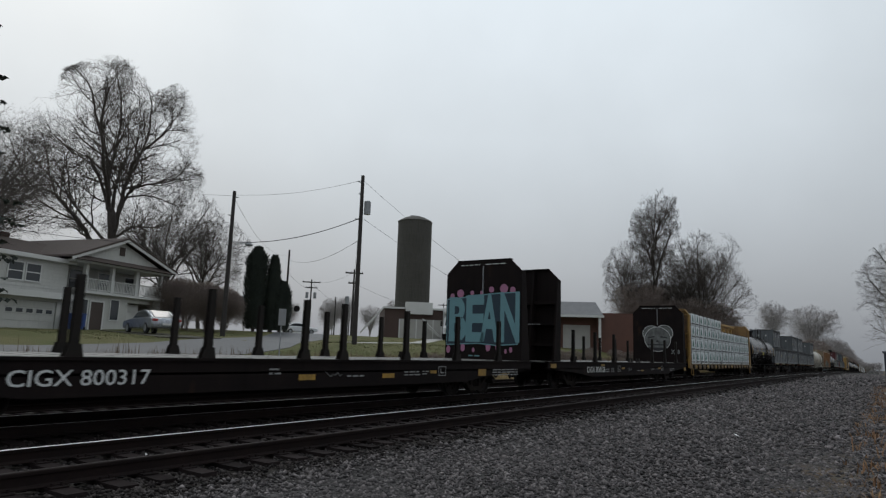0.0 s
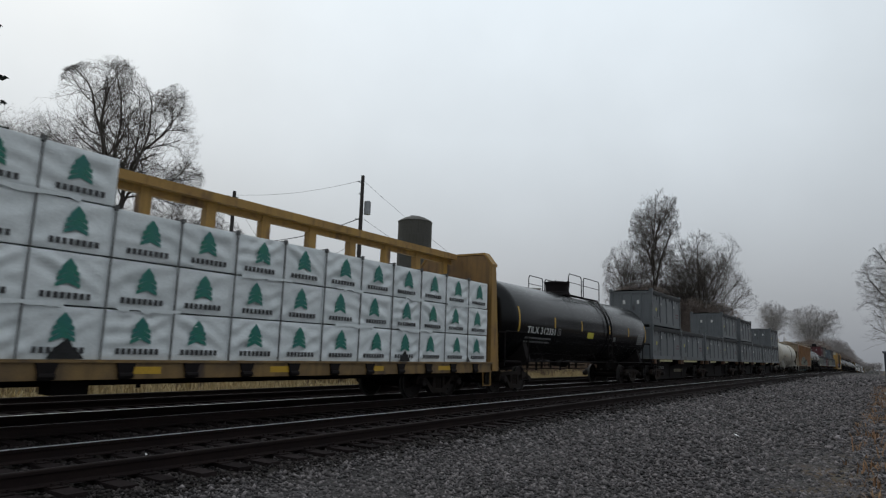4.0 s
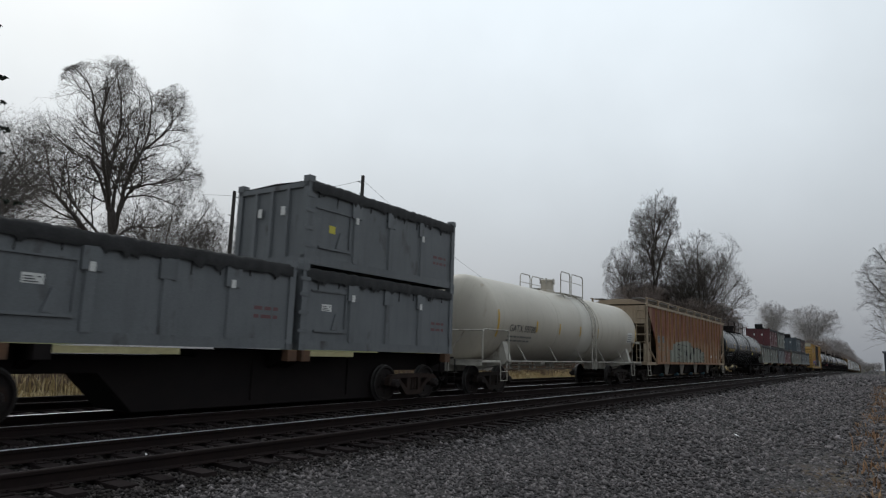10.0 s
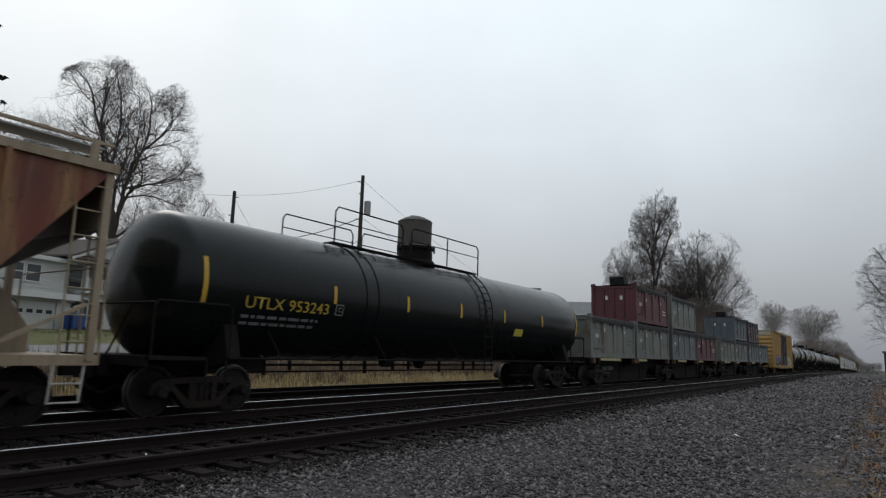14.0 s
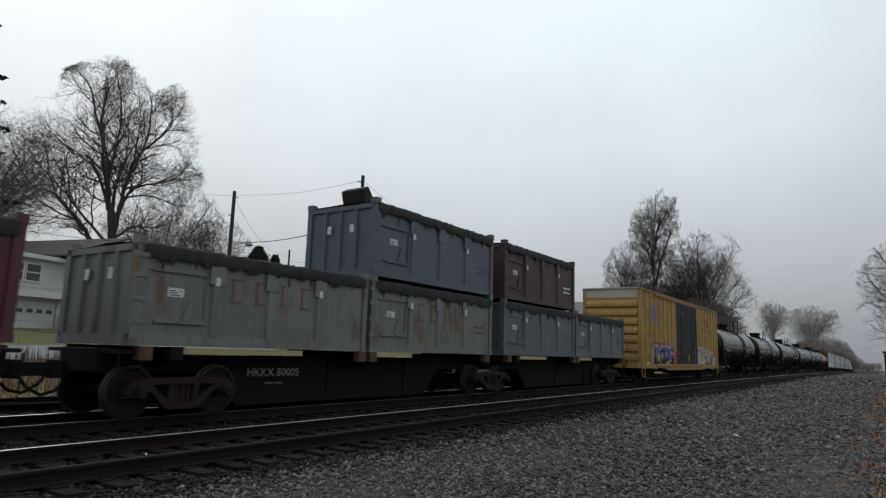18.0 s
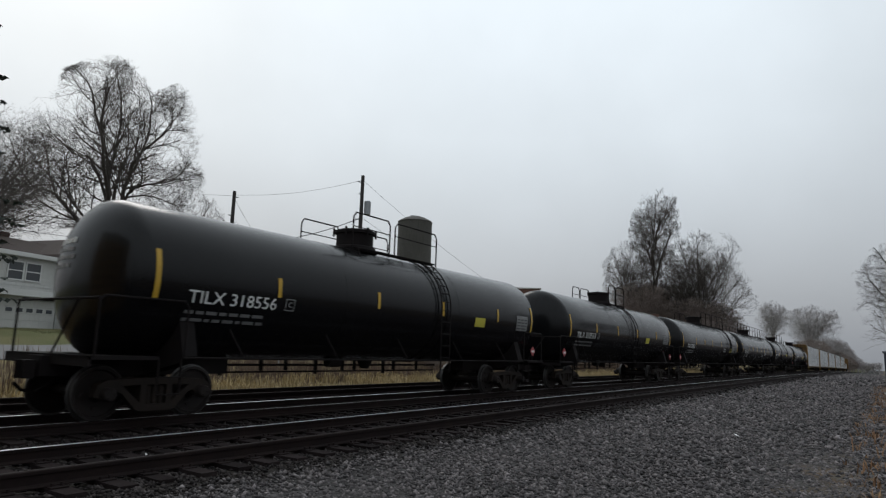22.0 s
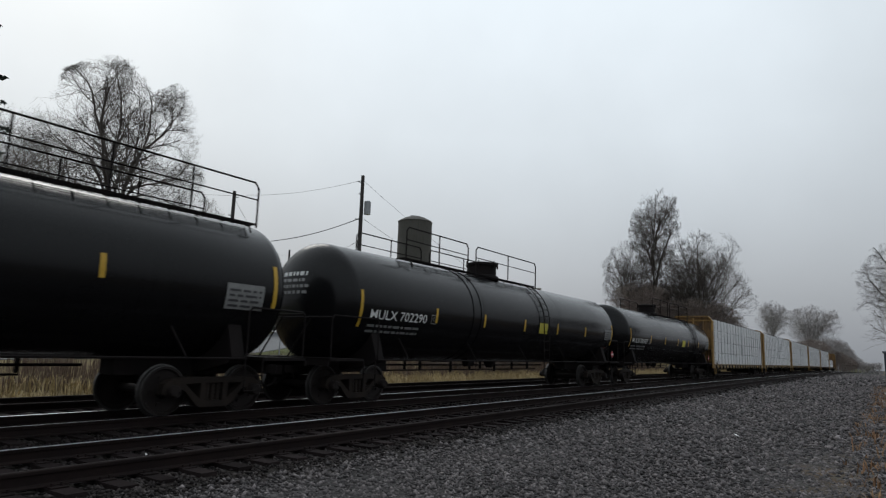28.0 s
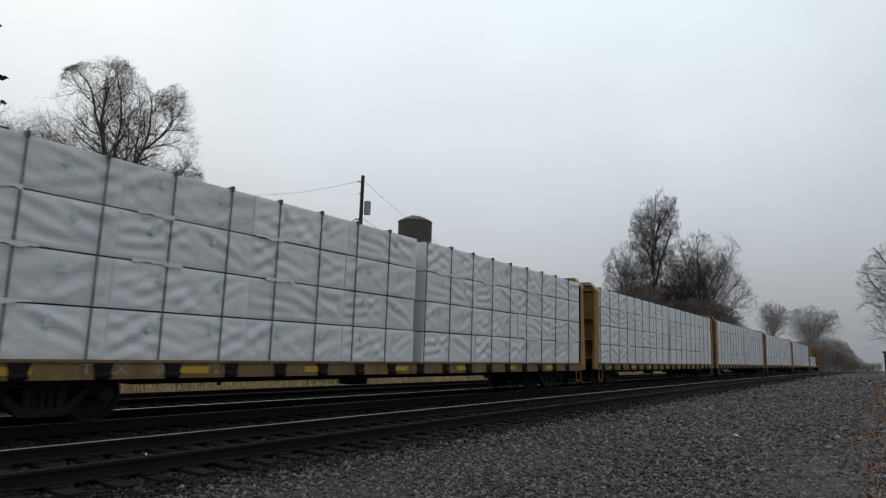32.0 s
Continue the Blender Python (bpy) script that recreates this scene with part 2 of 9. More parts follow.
    "rail_dull": material("rail_dull", (0.024, 0.018, 0.017), (0.016, 0.0115, 0.011), 0.75, 0.0, 2, 0.7, 60, 0.15, 0.02, spec=0.25),
    "tie_wood": material("tie_wood", (0.0125, 0.0094, 0.0096), (0.0225, 0.0172, 0.0168), 0.9, 0, 3, 0.8, 30, 0.25, 0.3, by_object=0.35, spec=0.06),
    "stone": None,
    "grass_dry": material("grass_dry", (0.43, 0.33, 0.165), (0.24, 0.18, 0.095), 0.8, 0, 0.7, 0.8, 9, 0.3, 0.0, world_space=True),
    "weed_brown": material("weed_brown", (0.17, 0.085, 0.045), (0.24, 0.15, 0.07), 0.8, 0, 1.2, 0.8, 9, 0.3, 0.0, world_space=True),
    "weed_dark": material("weed_dark", (0.10, 0.062, 0.047), (0.16, 0.115, 0.075), 0.85, 0, 1.0, 0.8, 9, 0.3, 0.0, world_space=True),
    "twig_brush": material("twig_brush", (0.17, 0.13, 0.10), (0.13, 0.10, 0.08), 0.85, 0, 1.2, 0.8, 9, 0.3, 0.0, world_space=True),
    "bark": material("bark", (0.088, 0.074, 0.066), (0.058, 0.049, 0.044), 0.85, 0, 1.5, 0.8, 12, 0.25, 0.3),
    # much paler copy of bark: distance haze is put into the colour
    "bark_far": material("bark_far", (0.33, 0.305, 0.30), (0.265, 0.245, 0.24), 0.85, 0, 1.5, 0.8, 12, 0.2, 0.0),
    "bush_red": material("bush_red", (0.115, 0.066, 0.054), (0.085, 0.060, 0.047), 0.85, 0, 0.8, 0.8, 9, 0.25, 0.0),
    # brown of the far shrubs, lightened for haze in the colour itself
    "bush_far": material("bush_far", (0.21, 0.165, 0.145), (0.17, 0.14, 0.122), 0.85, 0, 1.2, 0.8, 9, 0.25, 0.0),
    "evergreen": material("evergreen", (0.034, 0.043, 0.034), (0.022, 0.030, 0.024), 0.8, 0, 1.5, 0.8, 9, 0.3, 0.0),
    "pole_wood": material("pole_wood", (0.026, 0.022, 0.021), (0.040, 0.034, 0.031), 0.8, 0, 2, 0.8, 30, 0.2, 0.2),
    "grey_metal": material("grey_metal", (0.30, 0.31, 0.32), (0.22, 0.23, 0.24), 0.5, 0.3, 3, 0.7),
    "wire": material("wire", (0.03, 0.03, 0.032), None, 0.6),
    "silo_stave": material("silo_stave", (0.074, 0.070, 0.062), (0.050, 0.047, 0.041), 0.8, 0, 0.3, 0.8, 6, 0.12, 0.1, streak=0.5),
    "siding": material("siding", (0.50, 0.50, 0.475), (0.42, 0.42, 0.40), 0.6, 0, 0.8, 0.8, 20, 0.06, 0.05, streak=0.25),
    "trim_white": material("trim_white", (0.60, 0.60, 0.585), (0.50, 0.50, 0.485), 0.55, 0, 1.0, 0.7, 20, 0.05, 0.03),
    "roof_brown": material("roof_brown", (0.085, 0.064, 0.056), (0.065, 0.050, 0.045), 0.85, 0, 2, 0.8, 25, 0.2, 0.2),
    "roof_grey": material("roof_grey", (0.22, 0.22, 0.225), (0.17, 0.17, 0.175), 0.85, 0, 2, 0.8, 25, 0.15, 0.2),
    "door_brown": material("door_brown", (0.060, 0.042, 0.036), None, 0.5),
    "brick_wall": material("brick_wall", (0.125, 0.058, 0.042), (0.085, 0.042, 0.033), 0.8, 0, 0.8, 0.8, 15, 0.2, 0.15),
    "brick_dark": material("brick_dark", (0.075, 0.045, 0.038), (0.055, 0.036, 0.031), 0.8, 0, 0.8, 0.8, 15, 0.2, 0.15),
    "concrete": material("concrete", (0.42, 0.41, 0.385), (0.33, 0.32, 0.30), 0.8, 0, 0.8, 0.8, 20, 0.1, 0.1),
    "car_silver": material("car_silver", (0.36, 0.38, 0.41), None, 0.28, 0.7, 2, 0.2, 80, 0.03, 0.0, coat=0.6),
    "car_white": material("car_white", (0.68, 0.69, 0.70), None, 0.35, 0.0, 2, 0.2, 80, 0.03, 0.0, coat=0.4),
    "rubber": material("rubber", (0.018, 0.018, 0.018), None, 0.8),
    "bin_blue": material("bin_blue", (0.018, 0.055, 0.20), None, 0.45),
    "lamp_red": material("lamp_red", (0.30, 0.02, 0.02), None, 0.3),
    "cabinet": material("cabinet", (0.030, 0.033, 0.048), None, 0.5),
    "litter": material("litter", (0.75, 0.76, 0.76), None, 0.5),
}


def hopper_side():
    """Old red paint left in the middle of the panels, ochre rust run down beside the posts, bleached tan lower down."""
    m = bpy.data.materials.new("hopper_rust")
    m.use_nodes = True
    nt = m.node_tree
    b = nt.nodes["Principled BSDF"]
    n, l = nt.nodes.new, nt.links.new
    co, sep = n("ShaderNodeTexCoord"), n("ShaderNodeSeparateXYZ")
    l(co.outputs["Object"], sep.inputs[0])

    def tex(scale, stretch=(1, 1, 1), detail=5):
        mp, t = n("ShaderNodeMapping"), n("ShaderNodeTexNoise")
        mp.inputs["Scale"].default_value = stretch
        t.inputs["Scale"].default_value, t.inputs["Detail"].default_value = scale, detail
        l(co.outputs["Object"], mp.inputs["Vector"])
        l(mp.outputs[0], t.inputs["Vector"])
        return t.outputs["Fac"]

    def rng(x, lo, hi, a=0.0, c=1.0):
        r = n("ShaderNodeMapRange")
        r.inputs[1].default_value, r.inputs[2].default_value, r.inputs[3].default_value, r.inputs[4].default_value = lo, hi, a, c
        l(x, r.inputs[0])
        return r.outputs[0]

    def math_node(op, x, y):
        q = n("ShaderNodeMath")
        q.operation = op
        for sock, v in zip(q.inputs, (x, y)):
            if isinstance(v, (int, float)):
                sock.default_value = v
            else:
                l(v, sock)
        return q.outputs[0]

    def mix(f, c1, c2, mode="MIX"):
        x = n("ShaderNodeMix")
        x.data_type, x.blend_type = "RGBA", mode
        for sock, v in ((x.inputs[0], f), (x.inputs[6], c1), (x.inputs[7], c2)):
            if isinstance(v, tuple):
                sock.default_value = (*v, 1)
            elif isinstance(v, float):
                sock.default_value = v
            else:
                l(v, sock)
        return x.outputs[2]

    step = HOPPER_STEP
    beside = math_node("PINGPONG", math_node("SUBTRACT", sep.outputs["X"], HOPPER_FIRST), step / 2)
    runs = tex(5.0, (1.0, 1.0, 0.12))
    beside = math_node("ADD", beside, math_node("MULTIPLY", math_node("SUBTRACT", runs, 0.5), 0.75))
    red = mix(rng(tex(1.4, (1, 1, 0.6)), 0.38, 0.66), (0.165, 0.040, 0.020), (0.105, 0.028, 0.017))
    ochre = mix(rng(tex(7.0, (1, 1, 0.15)), 0.36, 0.64), (0.27, 0.145, 0.055), (0.185, 0.085, 0.036))
    upper = mix(rng(beside, 0.06, 0.27), ochre, red)
    height = math_node("ADD", sep.outputs["Z"], math_node("MULTIPLY", math_node("SUBTRACT", tex(2.2, (1, 1, 0.5)), 0.5), 1.1))
    tan = mix(rng(tex(4.5, (1, 1, 0.16)), 0.36, 0.62), (0.235, 0.150, 0.085), (0.225, 0.085, 0.030))
    tan = mix(rng(tex(9.0, (1, 1, 0.3)), 0.55, 0.70, 0.0, 0.8), tan, (0.24, 0.20, 0.15))
    c = mix(rng(height, 2.05, 2.62), tan, upper)
    c = mix(rng(tex(16.0, (1, 1, 0.5)), 0.60, 0.72, 0.0, 0.7), c, (0.055, 0.028, 0.02))
    c = mix(1.0, c, rng(tex(40.0), 0.3, 0.7, 0.86, 1.14), "MULTIPLY")
    l(c, b.inputs["Base Color"])
    l(rng(runs, 0.3, 0.7, 0.5, 0.75), b.inputs["Roughness"])
    bp = n("ShaderNodeBump")
    bp.inputs["Strength"].default_value, bp.inputs["Distance"].default_value = 0.12, 0.02
    l(tex(22.0), bp.inputs["Height"])
    l(bp.outputs[0], b.inputs["Normal"])
    return m


HOPPER_FIRST, HOPPER_STEP = 1.555, 0.914
MAT["hopper_rust"] = hopper_side()


def plain_glass(name, tint):
    m = bpy.data.materials.new(name)
    m.use_nodes = True
    b = m.node_tree.nodes["Principled BSDF"]
    b.inputs["Base Color"].default_value = (*tint, 1)
    b.inputs["Roughness"].default_value = 0.06
    b.inputs["Specular IOR Level"].default_value = 0.6
    return m


MAT["window_glass"] = plain_glass("window_glass", (0.035, 0.04, 0.045))


def glow(name, colour, strength):
    m = bpy.data.materials.new(name)
    m.use_nodes = True
    b = m.node_tree.nodes["Principled BSDF"]
    b.inputs["Emission Color"].default_value = (*colour, 1)
    b.inputs["Emission Strength"].default_value = strength
    return m


MAT["lamp_glow"] = glow("lamp_glow", (1.0, 0.72, 0.36), 40.0)


def stone_material(name="ballast_stone", k=1.0, warm=1.0, spec=0.25):
    """Crushed dark grey ballast, each stone of its own shade, wet."""
    m = bpy.data.materials.new(name)
    m.use_nodes = True
    nt = m.node_tree
    b = nt.nodes["Principled BSDF"]
    geo, ramp = nt.nodes.new("ShaderNodeNewGeometry"), nt.nodes.new("ShaderNodeValToRGB")
    nt.links.new(geo.outputs["Random Per Island"], ramp.inputs[0])
    els = ramp.color_ramp.elements
    els[0].color, els[1].color = (0.0145 * k * warm, 0.0138 * k, 0.0154 * k / warm, 1), (0.128 * k * warm, 0.122 * k, 0.132 * k / warm, 1)
    e = els.new(0.45)
    e.color = (0.039 * k * warm, 0.037 * k, 0.041 * k / warm, 1)
    e = els.new(0.8)
    e.color = (0.074 * k * warm, 0.070 * k, 0.075 * k / warm, 1)
    nt.links.new(ramp.outputs[0], b.inputs["Base Color"])
    b.inputs["Roughness"].default_value = 0.6
    b.inputs["Specular IOR Level"].default_value = spec
    return m


MAT["stone"] = stone_material("ballast_stone", 1.30, 1.08)
MAT["bed_stone"] = stone_material("oily_bed_stone", 0.42, 1.12, 0.06)


def ground_material():
    """Ballast and cinders by the track, dry grass on the bank, mown lawn beyond."""
    m = bpy.data.materials.new("ground_mixed")
    m.use_nodes = True
    nt = m.node_tree
    b = nt.nodes["Principled BSDF"]
    n, l = nt.nodes.new, nt.links.new
    geo, sep = n("ShaderNodeNewGeometry"), n("ShaderNodeSeparateXYZ")
    l(geo.outputs["Position"], sep.inputs[0])

    def tex(scale, detail=5):
        t = n("ShaderNodeTexNoise")
        t.inputs["Scale"].default_value, t.inputs["Detail"].default_value = scale, detail
        l(geo.outputs["Position"], t.inputs["Vector"])
        return t.outputs["Fac"]

    def rng(x, lo, hi, a=0.0, c=1.0):
        r = n("ShaderNodeMapRange")
        r.inputs[1].default_value, r.inputs[2].default_value, r.inputs[3].default_value, r.inputs[4].default_value = lo, hi, a, c
        l(x, r.inputs[0])
        return r.outputs[0]

    def mix(f, c1, c2, mode="MIX"):
        x = n("ShaderNodeMix")
        x.data_type, x.blend_type = "RGBA", mode
        for s, v in ((x.inputs[0], f), (x.inputs[6], c1), (x.inputs[7], c2)):
            if isinstance(v, tuple):
                s.default_value = (*v, 1)
            elif isinstance(v, float):
                s.default_value = v
            else:
                l(v, s)
        return x.outputs[2]

    def plus(x, y, k):
        a = n("ShaderNodeMath")
        a.operation = "MULTIPLY_ADD"
        l(y, a.inputs[0])
        a.inputs[1].default_value = k
        l(x, a.inputs[2])
        return a.outputs[0]

    vor = n("ShaderNodeTexVoronoi")
    vor.inputs["Scale"].default_value = 17.0
    l(geo.outputs["Position"], vor.inputs["Vector"])
    shade = n("ShaderNodeSeparateColor")
    l(vor.outputs["Color"], shade.inputs[0])
    gravel = mix(rng(shade.outputs[0], 0, 1), (0.026, 0.025, 0.0253), (0.105, 0.100, 0.099))
    gravel = mix(rng(tex(0.5), 0.35, 0.7, 0.0, 0.6), gravel, (0.036, 0.033, 0.031))
    # oily dark bed between the rails
    bed = n("ShaderNodeMath")
    bed.operation = "MULTIPLY"
    l(rng(sep.outputs["Y"], 5.6, 6.6), bed.inputs[0])
    l(rng(sep.outputs["Y"], 21.5, 20.5), bed.inputs[1])
    gravel = mix(bed.outputs[0], gravel, mix(rng(tex(9.0), 0.35, 0.65), (0.012, 0.0105, 0.0095), (0.034, 0.029, 0.025)))
    dry = mix(rng(tex(1.3), 0.35, 0.65), (0.25, 0.195, 0.10), (0.13, 0.10, 0.06))
    lawn = mix(rng(tex(0.35), 0.35, 0.65), (0.110, 0.120, 0.050), (0.17, 0.15, 0.075))
    lawn = mix(rng(tex(25.0), 0.3, 0.7, 0.0, 0.5), lawn, (0.075, 0.085, 0.035))
    y = plus(sep.outputs["Y"], tex(0.4), 3.0)
    far = n("ShaderNodeMath")
    far.operation = "MULTIPLY"
    l(rng(y, 18.9, 19.6), far.inputs[0])
    l(rng(sep.outputs["X"], 320.0, 180.0), far.inputs[1])
    c = mix(far.outputs[0], gravel, dry)
    c = mix(rng(y, 24.2, 26.5), c, lawn)
    near = plus(sep.outputs["Y"], tex(0.7), -3.2)
    c = mix(rng(near, -0.2, -1.4), c, mix(rng(tex(2.0), 0.4, 0.6), (0.11, 0.075, 0.045), (0.085, 0.08, 0.07)))
    l(c, b.inputs["Base Color"])
    b.inputs["Roughness"].default_value = 0.8
    b.inputs["Specular IOR Level"].default_value = 0.08
    bp = n("ShaderNodeBump")
    bp.inputs["Strength"].default_value, bp.inputs["Distance"].default_value = 0.9, 0.05
    l(rng(vor.outputs["Distance"], 0.0, 0.8, 1.0, 0.0), bp.inputs["Height"])
    l(bp.outputs[0], b.inputs["Normal"])
    return m


MAT["ground"] = ground_material()
MAT["asphalt"] = material("asphalt", (0.090, 0.092, 0.098), (0.072, 0.074, 0.078), 0.6, 0, 0.5, 0.8, 30, 0.15, 0.2, spec=0.3)
MAT["drive_dirt"] = material("drive_dirt", (0.055, 0.050, 0.044), (0.075, 0.072, 0.045), 0.8, 0, 0.6, 0.8, 20, 0.2, 0.2, spec=0.2)


# ---- mesh helpers ----
class Geo:
    """Points and faces of one mesh."""

    def __init__(self):
        self.v, self.f = [], []

    def add(self, verts, faces):
        k = len(self.v)
        self.v += [tuple(p) for p in verts]
        self.f += [tuple(i + k for i in f) for f in faces]
        return self

    def box(self, x0, x1, y0, y1, z0, z1):
        x0, x1, y0, y1, z0, z1 = min(x0, x1), max(x0, x1), min(y0, y1), max(y0, y1), min(z0, z1), max(z0, z1)
        v = [(x, y, z) for x in (x0, x1) for y in (y0, y1) for z in (z0, z1)]
        return self.add(v, [(0, 1, 3, 2), (4, 6, 7, 5), (0, 4, 5, 1), (2, 3, 7, 6), (0, 2, 6, 4), (1, 5, 7, 3)])

    def prism(self, poly, axis, a0, a1):
        """A flat outline pushed along an axis. Outline in the two other axes, in the order x, y, z."""
        def put(p, a):
            return {"x": (a, p[0], p[1]), "y": (p[0], a, p[1]), "z": (p[0], p[1], a)}[axis]
        n = len(poly)
        v = [put(p, a0) for p in poly] + [put(p, a1) for p in poly]
        f = [tuple(range(n)), tuple(range(2 * n - 1, n - 1, -1))]
        f += [(i, i + n, (i + 1) % n + n, (i + 1) % n) for i in range(n)]
        return self.add(v, f)

    def turn(self, profile, axis="x", centre=(0, 0, 0), n=24, a0=0.0, a1=2 * math.pi):
        """Turns (along, radius) pairs about an axis."""
        full = abs(a1 - a0 - 2 * math.pi) < 1e-6
        m = n if full else n + 1
        v = []
        for s, r in profile:
            for i in range(m):
                a = a0 + (a1 - a0) * i / n
                c, d = r * math.cos(a), r * math.sin(a)
                p = {"x": (s, c, d), "y": (d, s, c), "z": (c, d, s)}[axis]
                v.append((p[0] + centre[0], p[1] + centre[1], p[2] + centre[2]))
        f = []
        for j in range(len(profile) - 1):
            for i in range(n if full else n):
                k = (i + 1) % m if full else i + 1
                f.append((j * m + i, j * m + k, (j + 1) * m + k, (j + 1) * m + i))
        return self.add(v, f)

    def rod(self, p, q, r, n=6, r2=None):
        p, q = Vector(p), Vector(q)
        d = (q - p)
        if d.length < 1e-6:
            return self
        u = d.orthogonal().normalized()
        w = d.normalized().cross(u)
        r2 = r if r2 is None else r2
        ring = [(u * math.cos(2 * math.pi * i / n) + w * math.sin(2 * math.pi * i / n)) for i in range(n)]
        v = [p + k * r for k in ring] + [q + k * r2 for k in ring]
        f = [(i, (i + 1) % n, (i + 1) % n + n, i + n) for i in range(n)] + [tuple(range(n - 1, -1, -1)), tuple(range(n, 2 * n))]
        return self.add(v, f)

    def pipe(self, pts, r, n=6):
        """One bent tube through the points."""
        pts = [Vector(p) for p in pts]
        u = (pts[1] - pts[0]).orthogonal().normalized()
        v = []
        for i, p in enumerate(pts):
            d = (pts[min(i + 1, len(pts) - 1)] - p).normalized() + (p - pts[max(i - 1, 0)]).normalized()
            d.normalize()
            u = (u - d * u.dot(d)).normalized()
            w = d.cross(u)
            v += [tuple(p + u * (r * math.cos(2 * math.pi * k / n)) + w * (r * math.sin(2 * math.pi * k / n))) for k in range(n)]
        m = len(pts)
        f = [(i * n + k, i * n + (k + 1) % n, (i + 1) * n + (k + 1) % n, (i + 1) * n + k) for i in range(m - 1) for k in range(n)]
        f += [tuple(range(n - 1, -1, -1)), tuple(range((m - 1) * n, m * n))]
        return self.add(v, f)

    def mesh(self, name, smooth=0):
        me = bpy.data.meshes.new(name)
        me.from_pydata(self.v, [], self.f)
        me.update()
        fix = bmesh.new()
        fix.from_mesh(me)
        bmesh.ops.recalc_face_normals(fix, faces=fix.faces)
        fix.to_mesh(me)
        fix.free()
        if smooth:
            me.polygons.foreach_set("use_smooth", [True] * len(me.polygons))
            me.set_sharp_from_angle(angle=radians(smooth))
        return me


def part(name, geo, mat, parent=None, label="", bevel=0.0, smooth=0, at=None):
    """One mesh object under a thing or a part."""
    me = geo.mesh(name, smooth) if isinstance(geo, Geo) else geo
    if mat and not me.materials:
        me.materials.append(MAT[mat])
    ob = new(name, me)
    if parent:
        ob.parent = parent
    if at is not None:
        ob.matrix_basis = at
    if label:
        tagged(ob, label=label)
    if bevel:
        b = ob.modifiers.new("worn_edge", "BEVEL")
        b.width, b.segments, b.limit_method, b.angle_limit = bevel, 2, "ANGLE", radians(40)
    return ob


def thing(name, label, category, at=None, group="", kind=""):
    ob = new(name)
    ob.empty_display_size = 0.2
    if at is not None:
        ob.matrix_basis = at
    return tagged(ob, label=label, category=category, group=group, kind=kind)


LETTERS = {}


def letters(text, size, wide=1.0, fat=0.0):
    """The mesh of a word, lying in x and y from its lower left corner."""
    key = (text, size, wide, fat)
    if key in LETTERS:
        return LETTERS[key].copy()
    cu = bpy.data.curves.new("word", "FONT")
    cu.body, cu.size, cu.resolution_u, cu.offset = text, size / 0.70, 3, size * 0.006 + fat
    ob = new("word", cu)
    dg = bpy.context.evaluated_depsgraph_get()
    me = bpy.data.meshes.new_from_object(ob.evaluated_get(dg))
    me.materials.clear()
    bpy.data.objects.remove(ob)
    if wide != 1.0:
        for v in me.vertices:
            v.co.x *= wide
    LETTERS[key] = me
    return me.copy()


def fitted(text, size, length, fat=0.0):
    """The word at a given height, drawn out to a given length."""
    me = letters(text, size, 1.0, fat)
    w = max(v.co.x for v in me.vertices) - min(v.co.x for v in me.vertices)
    for v in me.vertices:
        v.co.x *= length / max(w, 1e-3)
    return me


def lay_on_side(me, x, z, y):
    """Stands a word upright on a side wall that faces -y."""
    for v in me.vertices:
        v.co = (v.co.x + x, y - v.co.z, v.co.y + z)
    return me


def lay_on_tank(me, x, z, radius, axis_z):
    for v in me.vertices:
        a = (v.co.y + z - axis_z) / radius
        v.co = (v.co.x + x, -(radius + 0.014) * math.cos(a), axis_z + (radius + 0.014) * math.sin(a))
    return me


def rows_of_bars(x, z, length, height, rows, y, seed):
    """Small lettering too fine to read, as bars."""
    rng = random.Random(seed)
    g = Geo()
    step = height / rows
    for r in range(rows):
        p = x
        while p < x + length - 0.04:
            w = min(rng.uniform(0.08, 0.30), x + length - p)
            zz = z + height - (r + 1) * step
            g.box(p, p + w, y - 0.004, y, zz, zz + step * 0.42)
            p += w + 0.06
    return g


def tank_patch(x0, x1, z0, z1, radius, axis_z, lift=0.010):
    """A sheet stuck on the tank's flank."""
    g = Geo()
    n = 6
    v = []
    for i in range(n + 1):
        a = (z0 + (z1 - z0) * i / n - axis_z) / radius
        for x in (x0, x1):
            v.append((x, -(radius + lift) * math.cos(a), axis_z + (radius + lift) * math.sin(a)))
    return g.add(v, [(2 * i, 2 * i + 1, 2 * i + 3, 2 * i + 2) for i in range(n)])


def curve_through(pts, n):
    """A smooth line of n + 1 points through a few guide points."""
    pts = [Vector(p) for p in pts]
    out = []
    m = len(pts) - 1
    for i in range(n + 1):
        s = m * i / n
        k = min(m - 1, int(s))
        t = s - k
        a, b, c, d = pts[max(0, k - 1)], pts[k], pts[k + 1], pts[min(m, k + 2)]
        out.append(0.5 * ((2 * b) + (c - a) * t + (2 * a - 5 * b + 4 * c - d) * t * t + (3 * b - a - 3 * c + d) * t * t * t))
    return out


